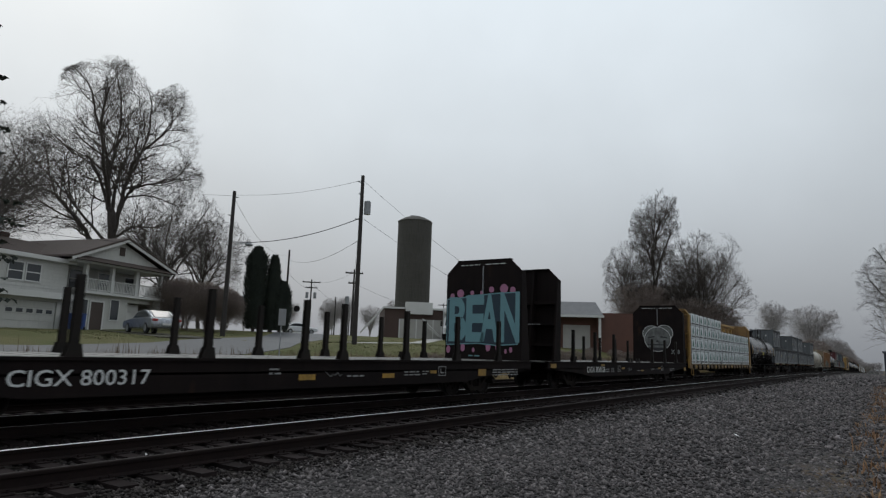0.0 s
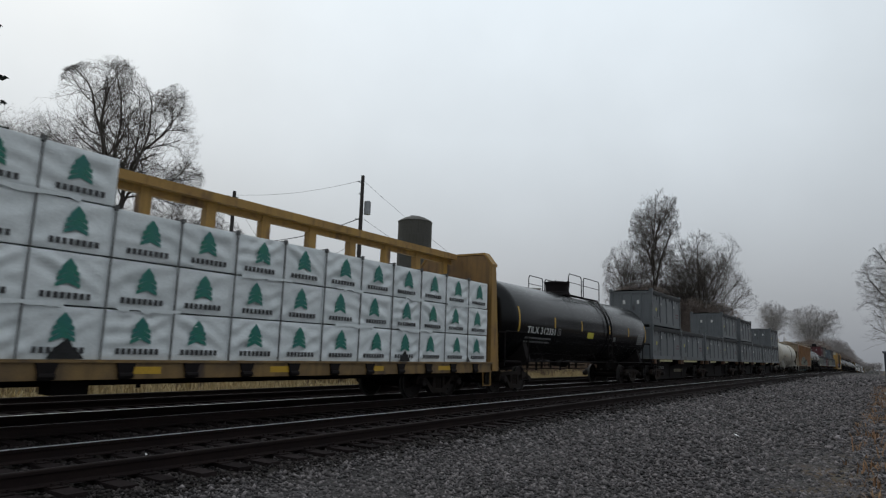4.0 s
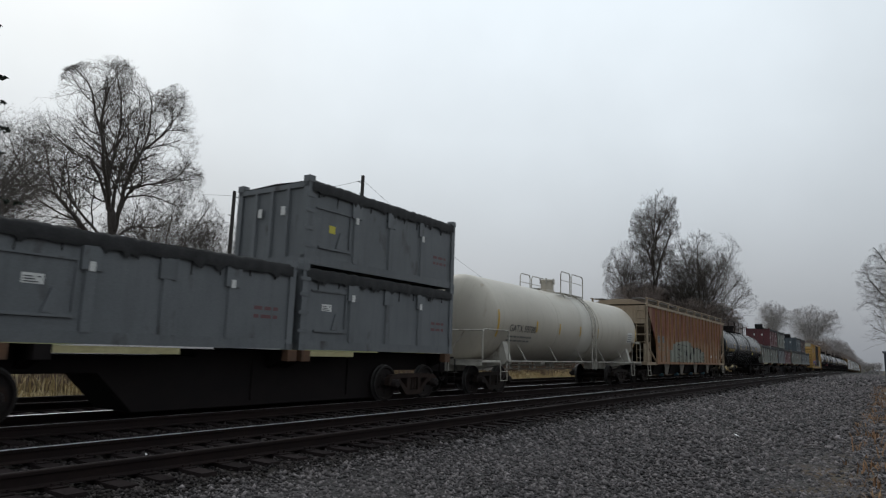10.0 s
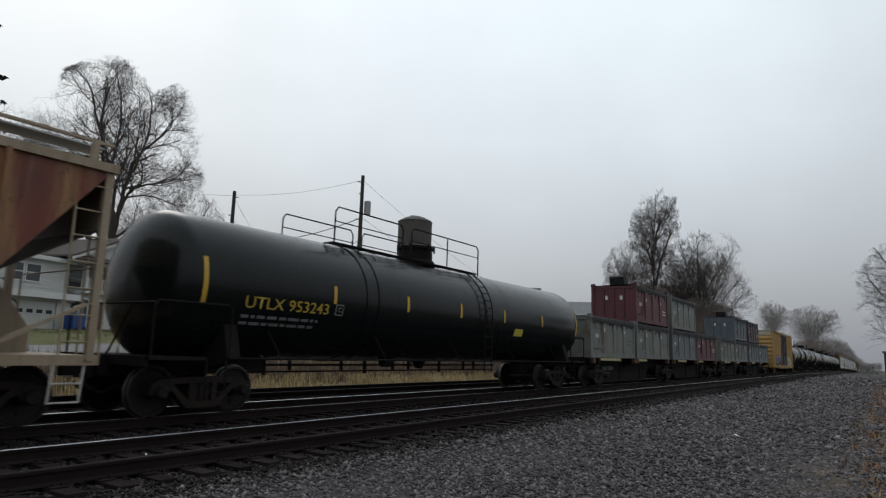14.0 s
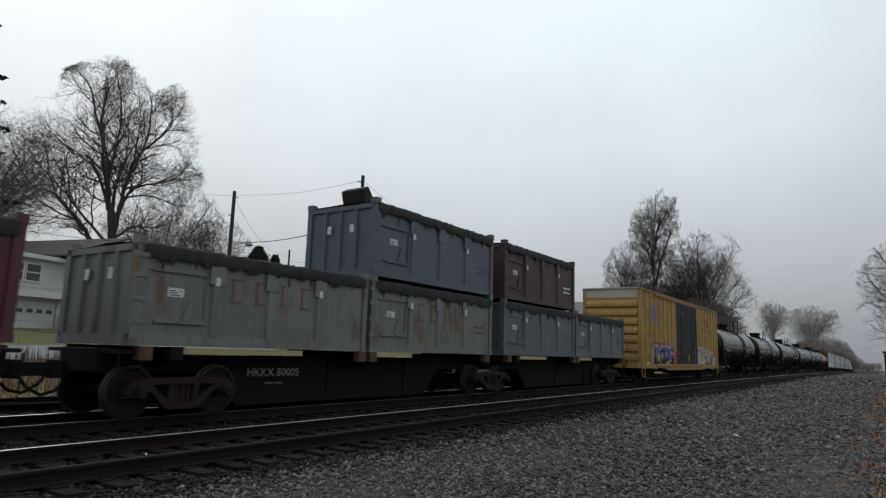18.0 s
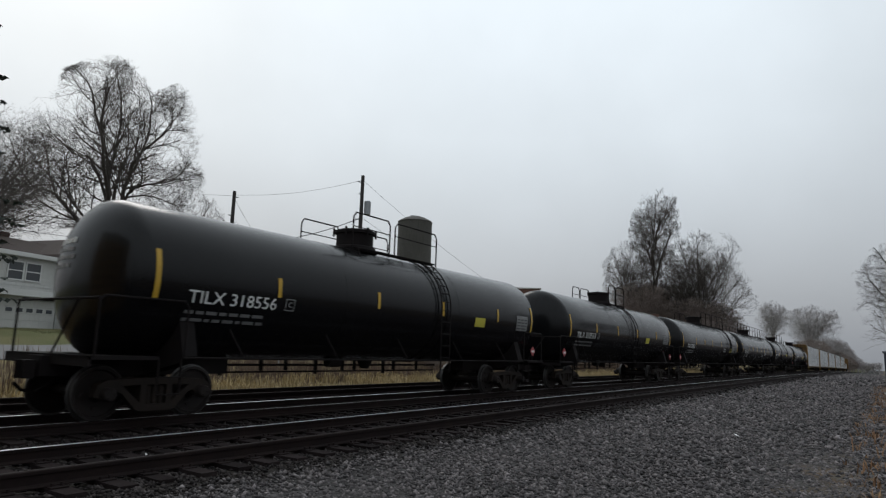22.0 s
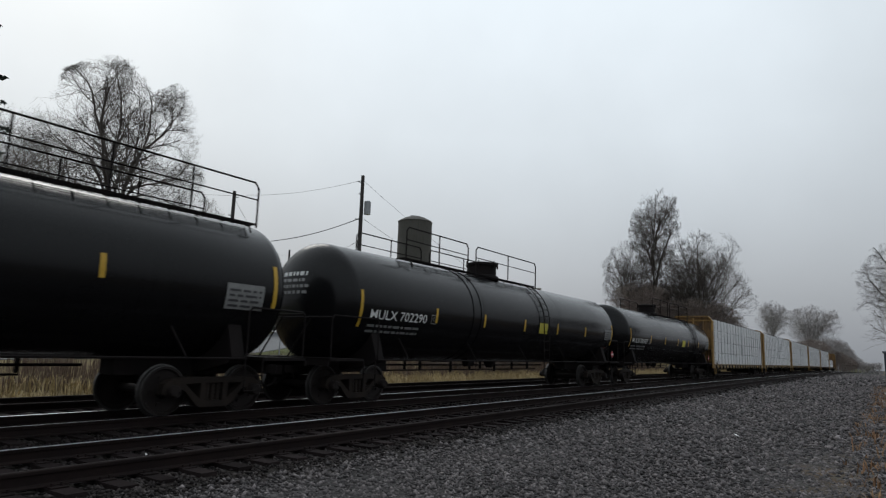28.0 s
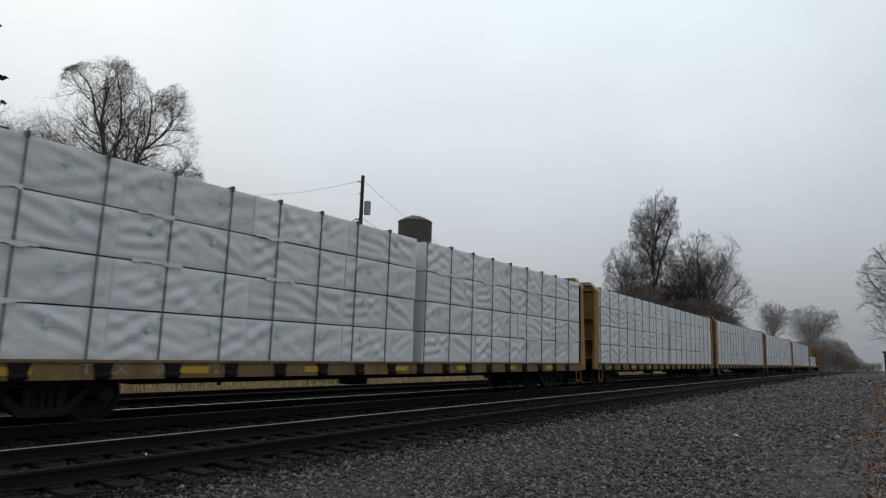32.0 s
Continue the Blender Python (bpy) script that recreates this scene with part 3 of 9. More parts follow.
def ribbon(paths, width):
    """Brush strokes of one width in the x-z plane: rounded bands along smooth lines."""
    g = Geo()
    for path in paths:
        m = len(path)
        line = curve_through([(x, 0, z) for x, z in path], 6 * (m - 1)) if m > 2 else [Vector((path[0][0], 0, path[0][1])), Vector((path[1][0], 0, path[1][1]))]
        n = len(line)
        v = []
        for i, p in enumerate(line):
            d = (line[min(i + 1, n - 1)] - line[max(i - 1, 0)]).normalized()
            o = Vector((-d.z, 0, d.x)) * (width / 2)
            v += [tuple(p + o), tuple(p - o)]
        g.add(v, [(2 * i, 2 * i + 1, 2 * i + 3, 2 * i + 2) for i in range(n - 1)])
        for p in (line[0], line[-1]):
            g.add([(p.x + width / 2 * math.cos(a * math.pi / 5), 0.0, p.z + width / 2 * math.sin(a * math.pi / 5)) for a in range(10)], [tuple(range(10))])
    return g


def sheet(pts):
    """A flat patch in the x-z plane."""
    return Geo().add([(x, 0, z) for x, z in pts], [tuple(range(len(pts)))])


def ragged(x, z, w, h, seed, cut=0.2, n=18):
    """An uneven patch of sprayed paint."""
    rng = random.Random(seed)
    pts = []
    for a in range(n):
        c, d = math.cos(2 * math.pi * a / n), math.sin(2 * math.pi * a / n)
        k = 1 / max(abs(c), abs(d)) ** 0.7 * (1 + rng.uniform(-cut, cut))
        pts.append((x + w / 2 * c * k, z + h / 2 * d * k))
    return sheet(pts)


def painted(name, shape, line, lift, mat, parent, label="", below=None):
    """Paint on a ribbed side wall: the shape is cut along the ribs and laid on them.
    line: (x, y) of the wall's section. below: (height, material) of the part under a height."""
    me = shape.mesh(name) if isinstance(shape, Geo) else shape
    bm = bmesh.new()
    bm.from_mesh(me)
    bmesh.ops.triangulate(bm, faces=bm.faces[:])
    xs = [v.co.x for v in bm.verts]
    lo, hi = min(xs), max(xs)
    for x, _y in line:
        if lo < x < hi:
            bmesh.ops.bisect_plane(bm, geom=bm.verts[:] + bm.edges[:] + bm.faces[:], plane_co=(x, 0, 0), plane_no=(1, 0, 0))
    if below:
        bmesh.ops.bisect_plane(bm, geom=bm.verts[:] + bm.edges[:] + bm.faces[:], plane_co=(0, 0, below[0]), plane_no=(0, 0, 1))
    for v in bm.verts:
        for (a, p), (b, q) in zip(line[:-1], line[1:]):
            if v.co.x <= b or b == line[-1][0]:
                v.co.y = p + (q - p) * min(1.0, max(0.0, (v.co.x - a) / (b - a))) - lift
                break
    bm.normal_update()
    for f in bm.faces:
        if f.normal.y > 0:
            f.normal_flip()
        if below and f.calc_center_median().z < below[0]:
            f.material_index = 1
    me.materials.clear()
    me.materials.append(MAT[mat])
    if below:
        me.materials.append(MAT[below[1]])
    bm.to_mesh(me)
    bm.free()
    return part(name, me, None, parent, label)


def upright(me, x, z):
    """Stands a word up in the x-z plane."""
    for v in me.vertices:
        v.co = (v.co.x + x, 0.0, v.co.y + z)
    return me


def ribbed(x0, x1, panel, posts, foot, crown, proud):
    """The section of a wall with upright ribs, as (x, y) rows; y runs towards the wall's back."""
    line = [(x0, panel)]
    for x in posts:
        line += [(x - foot, panel), (x - crown, panel - proud), (x + crown, panel - proud), (x + foot, panel)]
    return [line[0]] + [p for p in line[1:] if x0 < p[0] < x1] + [(x1, panel)]


# ---- the ground ----
def smooth(a, b, x):
    t = min(1.0, max(0.0, (x - a) / (b - a)))
    return t * t * (3 - 2 * t)


def sag(x):
    return -SAG * max(0.0, x) ** 2 if x < 700 else -SAG * 490000 - (x - 700) * 0.004


def knots(x, table):
    for (a, p), (b, q) in zip(table[:-1], table[1:]):
        if x <= b:
            return p + (q - p) * max(0.0, (x - a) / (b - a))
    return table[-1][1]


ACROSS = [(-60, -0.2), (-3, -0.25), (0.5, -0.32), (5.6, -0.31), (6.5, -0.23), (16.9, -0.23), (17.6, -0.34),
          (18.5, -0.36), (22.0, 0.25), (26.0, 0.85)]
RISE = [(26, 0.85), (33, 1.0), (38.5, 1.55), (46, 1.75), (53, 1.95), (60, 2.5), (75, 2.75), (120, 3.2), (900, 4.0)]


def terrain(x, y):
    low = knots(y, ACROSS)
    q = y + 0.35 * min(110.0, max(0.0, x))
    high = knots(q, RISE)
    k = smooth(21.0, 28.0, y)
    return low * (1 - k) + high * k + sag(x) * (1 - 0.5 * k)


def build_ground():
    xs = [-600, -300, -120, -60, -30] + [-20 + 2.0 * i for i in range(80)] + [145 + 8 * i for i in range(30)] + [400, 460, 540, 660, 820, 1000, 1400, 2200]
    ys = [-1500, -700, -300, -120, -60, -30, -15, -8, -5] + [-3 + 0.5 * i for i in range(70)] + [33, 35, 38, 41, 45, 50, 56, 64, 75, 90, 110, 150, 220, 340, 520, 900, 1800]
    v = []
    for x in xs:
        for y in ys:
            z = terrain(x, y)
            if y < 6.2 or 13.8 < y < 40:
                z += 0.035 * noise.noise(Vector((x * 0.5, y * 0.5, 0)))
            v.append((x, y, z))
    n = len(ys)
    f = [(i * n + j, (i + 1) * n + j, (i + 1) * n + j + 1, i * n + j + 1) for i in range(len(xs) - 1) for j in range(n - 1)]
    ob = part("ground", Geo().add(v, f).mesh("ground", 60), "ground")
    tagged(ob, label="grey crushed-stone yard and grassy ground rising behind the tracks", kind="structure", category="ground")


build_ground()


def build_rails():
    head = [(-0.037, -0.038), (-0.037, -0.008), (-0.028, 0.0), (0.028, 0.0), (0.037, -0.008), (0.037, -0.038)]
    body = [(-0.070, -0.172), (-0.070, -0.160), (-0.012, -0.140), (-0.010, -0.045), (-0.034, -0.039), (0.034, -0.039), (0.010, -0.045),
            (0.012, -0.140), (0.070, -0.160), (0.070, -0.172)]
    xs = [-420, -200, -60] + list(range(-20, 140, 8)) + list(range(140, 900, 20))
    for centre, which in ((TRACK_NEAR, "empty near track"), (TRACK_FAR, "track under the train"), (TRACK_SIDING, "rusty siding beyond the train")):
        tr = thing("railway_track", "steel rails of the %s on wooden ties" % which, "railway track", group="tracks", kind="structure")
        for side in (-1, 1):
            # the gauge corner is worn bright, the field side stays rusty
            shine = [(-0.034, -0.003), (-0.034, -0.001), (-0.027, 0.002), (0.012, 0.0025), (0.012, 0.0005), (-0.026, 0.0005)] if side > 0 else [(-0.001, 0.0005), (-0.001, 0.002), (0.027, 0.002), (0.034, -0.001), (0.034, -0.003), (0.026, 0.0005)]
            for outline, name, m in ((body, "rail", "rail_side"), (head, "rail_crown", "rail_side"), (shine, "rail_head", "rail_top")):
                g = Geo()
                k = len(outline)
                v = [(x, centre + side * GAUGE / 2 + p[0], p[1] + sag(x)) for x in xs for p in outline]
                f = [(i * k + j, (i + 1) * k + j, (i + 1) * k + (j + 1) % k, i * k + (j + 1) % k) for i in range(len(xs) - 1) for j in range(k)]
                dull = name == "rail_head" and (centre == TRACK_SIDING or centre == TRACK_NEAR and side < 0)
                part(name, g.add(v, f), "rail_dull" if dull else m, tr, "bright worn running surface" if name == "rail_head" and not dull else "")


build_rails()


# ---- trees ----
def grow_tree(seed, guides, lobes, counts=(13, 8, 6, 3), reach=2.6, ratio=(0.58, 0.60, 0.62), twig=0.009, lift=0.05, bend=1.0):
    """Bare tree: guide limbs (points, base radius, tip radius) bear branches, branchlets and twigs, which stop
    at the edge of a crown made of overlapping egg shapes. Returns the meshes of its limbs and of its twigs."""
    rng = random.Random(seed)
    wood, fine = Geo(), Geo()
    eggs = [(Vector(c), Vector(r)) for c, r in lobes]
    last = len(counts)

    def inside(p):
        k = 1.08 + 0.32 * noise.noise(p * 0.5 + Vector((seed, 0, 0)))
        for c, r in eggs:
            d = p - c
            if (d.x / r.x) ** 2 + (d.y / r.y) ** 2 + (d.z / r.z) ** 2 < k:
                return True
        return False

    def tube(pts, r0, r1):
        g = wood if r0 > 0.045 else fine
        n = 9 if r0 > 0.2 else 6 if r0 > 0.07 else 4 if r0 > 0.03 else 3
        d = pts[-1] - pts[0]
        u = d.orthogonal().normalized()
        w = d.normalized().cross(u)
        ring = [(u * math.cos(6.2832 * i / n) + w * math.sin(6.2832 * i / n)) for i in range(n)]
        k, m = len(g.v), len(pts)
        for j, p in enumerate(pts):
            r = r0 + (r1 - r0) * j / (m - 1)
            for o in ring:
                g.v.append((p.x + o.x * r, p.y + o.y * r, p.z + o.z * r))
        for j in range(m - 1):
            a = k + j * n
            for i in range(n):
                b = (i + 1) % n
                g.f.append((a + i, a + b, a + b + n, a + i + n))

    def bear(pts, r0, r1, length, level, first):
        n = max(1, int(counts[level] * rng.uniform(0.8, 1.2)))
        turn = rng.uniform(0, 6.28)
        m = len(pts) - 1
        for j in range(n):
            t = first + (1 - first) * (j + rng.random()) / n
            k = min(m - 1, int(t * m))
            p = pts[k].lerp(pts[k + 1], t * m - k)
            d = (pts[k + 1] - pts[k]).normalized()
            turn += 2.4 + rng.uniform(-0.5, 0.5)
            u = d.orthogonal().normalized()
            w = d.cross(u)
            a = rng.gauss(0.78, 0.16)
            way = d * math.cos(a) + (u * math.cos(turn) + w * math.sin(turn)) * math.sin(a)
            way.z = way.z * 0.85 + lift
            size = (reach if level == 0 else length * ratio[level - 1]) * (1.2 - 0.5 * t) * rng.uniform(0.7, 1.3)
            grow(p, way.normalized(), size, min((r0 + (r1 - r0) * t) * 0.62, 0.026 * size if level < 2 else twig * 1.5), level + 1)

    def grow(p, d, length, r, level):
        k = (0, 6, 4, 3, 2)[level] if last > 3 else (0, 4, 3, 2)[level]
        step = length / k
        pts = [p]
        wig = (0, 0.12, 0.14, 0.15, 0.15)[level] * bend
        for i in range(k):
            d = d + Vector((rng.gauss(0, wig), rng.gauss(0, wig), rng.gauss(0.05, wig)))
            d.normalize()
            q = pts[-1] + d * step
            if not inside(q):
                break
            pts.append(q)
        if len(pts) < 2:
            return
        r = max(r, twig)
        tube(pts, r, max(twig * 0.5, r * 0.35))
        if level < last:
            bear(pts, r, r * 0.35, length, level, 0.15)

    for pts, r0, r1, leafy in guides:
        line = curve_through(pts, 5 * (len(pts) - 1))
        line = [line[0]] + [p + Vector((rng.gauss(0, 0.5), rng.gauss(0, 0.5), 0)) * min(r0, 0.12) for p in line[1:]]
        tube(line, r0, r1)
        if leafy:
            bear(line, r0, r1, (line[-1] - line[0]).length, 0, 0.22)
    out = []
    for g, nm in ((wood, "limb_work"), (fine, "twig_crown")):
        me = bpy.data.meshes.new(nm)
        me.from_pydata(g.v, [], g.f)
        me.polygons.foreach_set("use_smooth", [True] * len(me.polygons))
        out.append(me)
    return out


def fan_of_limbs(seed, height, radius, fork, trunk, limbs, upright=0.5):
    """Guide limbs of an ordinary tree: a short trunk and limbs that fan out of it at several heights."""
    rng = random.Random(seed)
    top = Vector((rng.uniform(-0.3, 0.3), rng.uniform(-0.3, 0.3), height * 0.93))
    out = [([(0, 0, 0), (0.05, 0.0, height * fork * 0.5), (0, 0.05, height * fork)], trunk, trunk * 0.8, False),
           ([(0, 0.05, height * fork * 0.98), (rng.uniform(-0.3, 0.3), 0.2, height * 0.5), top], trunk * 0.62, 0.03, True)]
    for i in range(limbs):
        a = 2.4 * i + rng.uniform(-0.3, 0.3)
        s = fork * rng.uniform(0.75, 1.5) + 0.10 * (i % 3)
        r = radius * rng.uniform(0.55, 0.86)
        zt = height * min(0.93, s + (1 - s) * rng.uniform(upright * 0.7, upright * 1.35))
        c, d = math.cos(a), math.sin(a)
        out.append(([(0, 0, height * s * 0.97), (c * r * 0.25, d * r * 0.25, height * s + (zt - height * s) * 0.34), (c * r * 0.62, d * r * 0.62, height * s + (zt - height * s) * 0.68), (c * r, d * r, zt)],
                    trunk * rng.uniform(0.34, 0.52), 0.025, True))
    return out


def plant(name, label, meshes, x, y, turn=0.0, size=1.0, bark="bark", group="", wide=1.0):
    t = thing(name, label, "tree", pose(x, y, terrain(x, y) - 0.15, 0, 0, turn), group)
    t.scale = (size * wide, size * wide, size)
    for me, nm in zip(meshes, ("limb_work", "twig_crown")):
        part(nm, me, bark, t)
    return t


def build_trees():
    # the great tree behind the house: low fork, heavy limbs, crown of several lobes
    limbs = [([(1.3, 0, 0), (1.0, 0, 5), (0.9, 0, 8.3), (0.5, 0, 10.9)], 0.47, 0.34, False),
             ([(0.5, 0, 10.6), (0.1, 0.2, 12.8), (0.2, 0.5, 16), (0.5, 0.3, 19.9), (-0.3, 0, 24.2)], 0.25, 0.03, True),
             ([(0.1, 0.2, 12.4), (-0.1, -0.5, 14.9), (-1.6, -1, 19.4), (-2.3, -1.2, 21.8), (-4.0, -1, 23.6)], 0.19, 0.03, True),
             ([(0.9, 0, 9.3), (1.2, 0.6, 10.6), (1.7, 1.2, 14.2), (2.4, 1.5, 16.7), (4.4, 2, 19.3), (5.2, 2, 20.9), (5.0, 2.2, 22.8)], 0.25, 0.03, True),
             ([(1.0, -0.3, 8.8), (1.5, -1, 11.5), (2.6, -2, 12.9), (5.2, -3.0, 13.6), (6.8, -3.4, 15.6)], 0.19, 0.03, True),
             ([(0.3, 0.3, 11.0), (0.1, 0.8, 11.8), (-1.6, 2, 15.7), (-3, 2.6, 16.2), (-5.8, 3.5, 18.6)], 0.19, 0.03, True),
             ([(1.0, 0, 4.5), (-0.8, -0.8, 7.5), (-1.8, -1.2, 9), (-4, -2, 11.2), (-6, -2.6, 11.9), (-7.6, -3, 15.4)], 0.27, 0.03, True),
             ([(0.6, 0.5, 10.5), (0.8, 3, 14), (1.5, 5, 18), (1.2, 6, 22)], 0.20, 0.03, True),
             ([(0.4, -0.6, 10.8), (-0.5, -3.5, 14.5), (-1, -5.2, 19), (0, -5.4, 22)], 0.20, 0.03, True),
             ([(1.7, 1.0, 14.0), (2.8, 0.2, 17.6), (3, -0.4, 21), (2.4, -0.5, 23.4)], 0.13, 0.025, True),
             ([(1.1, 0.4, 8.2), (2.6, 1.6, 9.6), (5, 2.8, 10.2), (6.8, 3.2, 12.6)], 0.15, 0.025, True),
             ([(0.8, 0.2, 7.5), (-1.5, 1.8, 10), (-4.5, 3, 13.5), (-6.6, 3.2, 15.5)], 0.16, 0.025, True)]
    eggs = [((-0.7, 0, 19.5), (4.9, 5.5, 5.4)), ((-4.9, 0, 14.4), (5.6, 5, 6.0)), ((4.8, 0, 18.0), (3.2, 4.5, 5.8)), ((3.6, 0, 13.8), (4.9, 5, 5.0)), ((-0.5, 0, 14), (6, 6, 6.2))]
    big = grow_tree(11, limbs, eggs, (13, 9, 7, 3), 4.3, twig=0.0088)
    eggs = [((0, 0, 9.2), (6.4, 6.4, 6.8)), ((2.2, 1.0, 7.2), (5.0, 5.0, 5.2)), ((-2.4, -1.2, 7.0), (4.6, 4.8, 4.8))]
    round_ = grow_tree(23, fan_of_limbs(23, 16.2, 6.6, 0.14, 0.30, 13, 0.62), eggs, (11, 7, 5, 3), 3.5, twig=0.0078)
    eggs = [((0, 0, 17.0), (3.0, 3.0, 6.0)), ((1.6, 0, 18.6), (2.6, 2.6, 2.8)), ((0, 0, 11.5), (2.4, 2.4, 5.0))]
    tall = grow_tree(37, fan_of_limbs(37, 22.8, 3.4, 0.36, 0.26, 12, 0.50), eggs, (11, 7, 5, 3), 2.3, twig=0.0085)
    eggs = [((0, 0, 10.0), (6.0, 6.0, 7.0)), ((0, 0, 6.5), (4.6, 4.6, 5.2))]
    vase = grow_tree(53, fan_of_limbs(53, 17.0, 5.8, 0.16, 0.30, 12, 0.80), eggs, (12, 8, 5), 3.4, twig=0.014)
    plant("bare_tree", "tall bare deciduous tree with broad rounded crown behind the house", big, 30.3, 58.9, -27.2, 1.0, group="bare trees")
    eggs = [((0, 0, 8.6), (7.2, 7.2, 6.0)), ((0, 0, 6.0), (5.6, 5.6, 4.4))]
    spread = grow_tree(67, fan_of_limbs(67, 14.5, 7.6, 0.20, 0.30, 9, 0.62), eggs, (10, 7, 5, 3), 3.4, twig=0.0085)
    plant("bare_tree", "bare deciduous tree with fine pale twigs behind the house", spread, 25.0, 74.0, 40, 1.40, group="bare trees")
    plant("bare_tree", "bare deciduous tree with dense twigs beyond the garage", spread, 17.0, 52.0, 170, 1.0, group="bare trees")
    plant("bare_tree", "wide bare tree with low spreading limbs beside the house", spread, 33.3, 52.8, 120, 0.86, group="bare trees", wide=0.95)
    plant("bare_tree", "bare tree with low spreading limbs behind the hedge", spread, 38.2, 54.5, 250, 0.80, group="bare trees", wide=0.85)
    plant("bare_tree", "tall slender bare tree rising out of a clump", tall, 91.4, 26.0, 20, 1.07, group="bare trees", wide=1.12)
    plant("bare_tree", "broad bare tree with dense rounded crown", round_, 93.2, 20.3, 75, 1.23, group="bare trees", wide=0.80)
    plant("bare_tree", "small bare tree with dense rounded crown", round_, 90.4, 29.4, 210, 0.98, group="bare trees", wide=0.62)
    plant("bare_tree", "bare tree with dense twigs low in a clump", spread, 92.4, 23.0, 300, 1.15, group="bare trees", wide=0.62)
    rng = random.Random(5)
    # far row: bark colour paled to stand in for haze
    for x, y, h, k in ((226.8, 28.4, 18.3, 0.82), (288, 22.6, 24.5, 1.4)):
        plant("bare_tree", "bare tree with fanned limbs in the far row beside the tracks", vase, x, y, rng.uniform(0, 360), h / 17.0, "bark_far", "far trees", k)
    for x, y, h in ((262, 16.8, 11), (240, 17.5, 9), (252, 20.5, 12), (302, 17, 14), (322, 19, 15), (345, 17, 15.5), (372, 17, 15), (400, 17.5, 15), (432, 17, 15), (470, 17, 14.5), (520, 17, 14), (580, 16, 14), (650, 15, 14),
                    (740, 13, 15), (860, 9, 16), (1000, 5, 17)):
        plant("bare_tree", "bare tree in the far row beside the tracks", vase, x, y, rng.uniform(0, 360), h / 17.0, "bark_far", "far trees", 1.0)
    # brushy growth
    eggs = [((0, 0, 2.5), (2.5, 2.5, 2.6))]
    brush = grow_tree(77, fan_of_limbs(77, 5.0, 2.4, 0.03, 0.06, 12, 0.75), eggs, (10, 7, 6), 1.8, twig=0.008)
    # far shrubs get the haze-lightened brown
    for i in range(16):
        x = 215 + i * 17
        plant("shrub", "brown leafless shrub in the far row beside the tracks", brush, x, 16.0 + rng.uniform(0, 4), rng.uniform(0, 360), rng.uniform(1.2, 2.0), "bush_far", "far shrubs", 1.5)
    for i in range(8):
        plant("shrub", "brown leafless shrub under the tree clump", brush, 88 + i * 1.1, 18.5 + rng.uniform(0, 9), rng.uniform(0, 360), rng.uniform(1.3, 2.0), "twig_brush", "clump shrubs", 1.1)
    # near side of the line
    plant("bare_tree", "bare tree with drooping twigs on the near side of the line", round_, 60, -3.2, 30, 0.76, group="bare trees")
    # also far off, so the same haze-paled bark colour
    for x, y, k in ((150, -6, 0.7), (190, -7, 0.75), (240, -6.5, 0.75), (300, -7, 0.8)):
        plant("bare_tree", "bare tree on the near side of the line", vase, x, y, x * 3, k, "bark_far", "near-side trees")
    # brown hedge beside the drive
    for x, y, k in ((29.8, 46.6, 1.0), (31.1, 45.9, 1.0), (32.4, 45.4, 0.98), (33.6, 44.9, 0.92), (31.6, 47.2, 1.02), (33.2, 46.4, 0.98), (34.6, 45.6, 0.84)):
        plant("hedge_bush", "dull brown leafless bush in a hedge beside the drive", brush, x, y, x * 50, k * 0.82, "bush_red", "hedge", 0.95)
        plant("hedge_bush", "dull brown leafless bush in a hedge beside the drive", brush, x + 0.3, y + 0.2, x * 70, k * 0.80, "bush_red", "hedge", 0.95)
    # brush along the foot of the bank
    for i in range(16):
        x = 30 + i * 2.7 + rng.uniform(-0.6, 0.6)
        plant("shrub", "low brown leafless shrub on the bank", brush, x, 21.0 + rng.uniform(-0.8, 2.2), rng.uniform(0, 360), rng.uniform(0.22, 0.36), "twig_brush", "bank shrubs", 1.3)
    # distant trees along the street, haze lightened into their bark colour
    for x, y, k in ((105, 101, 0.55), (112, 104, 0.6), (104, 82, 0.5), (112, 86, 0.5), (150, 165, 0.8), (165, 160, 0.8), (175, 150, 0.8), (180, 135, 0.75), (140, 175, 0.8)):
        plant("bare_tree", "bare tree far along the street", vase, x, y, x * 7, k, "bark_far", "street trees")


build_trees()


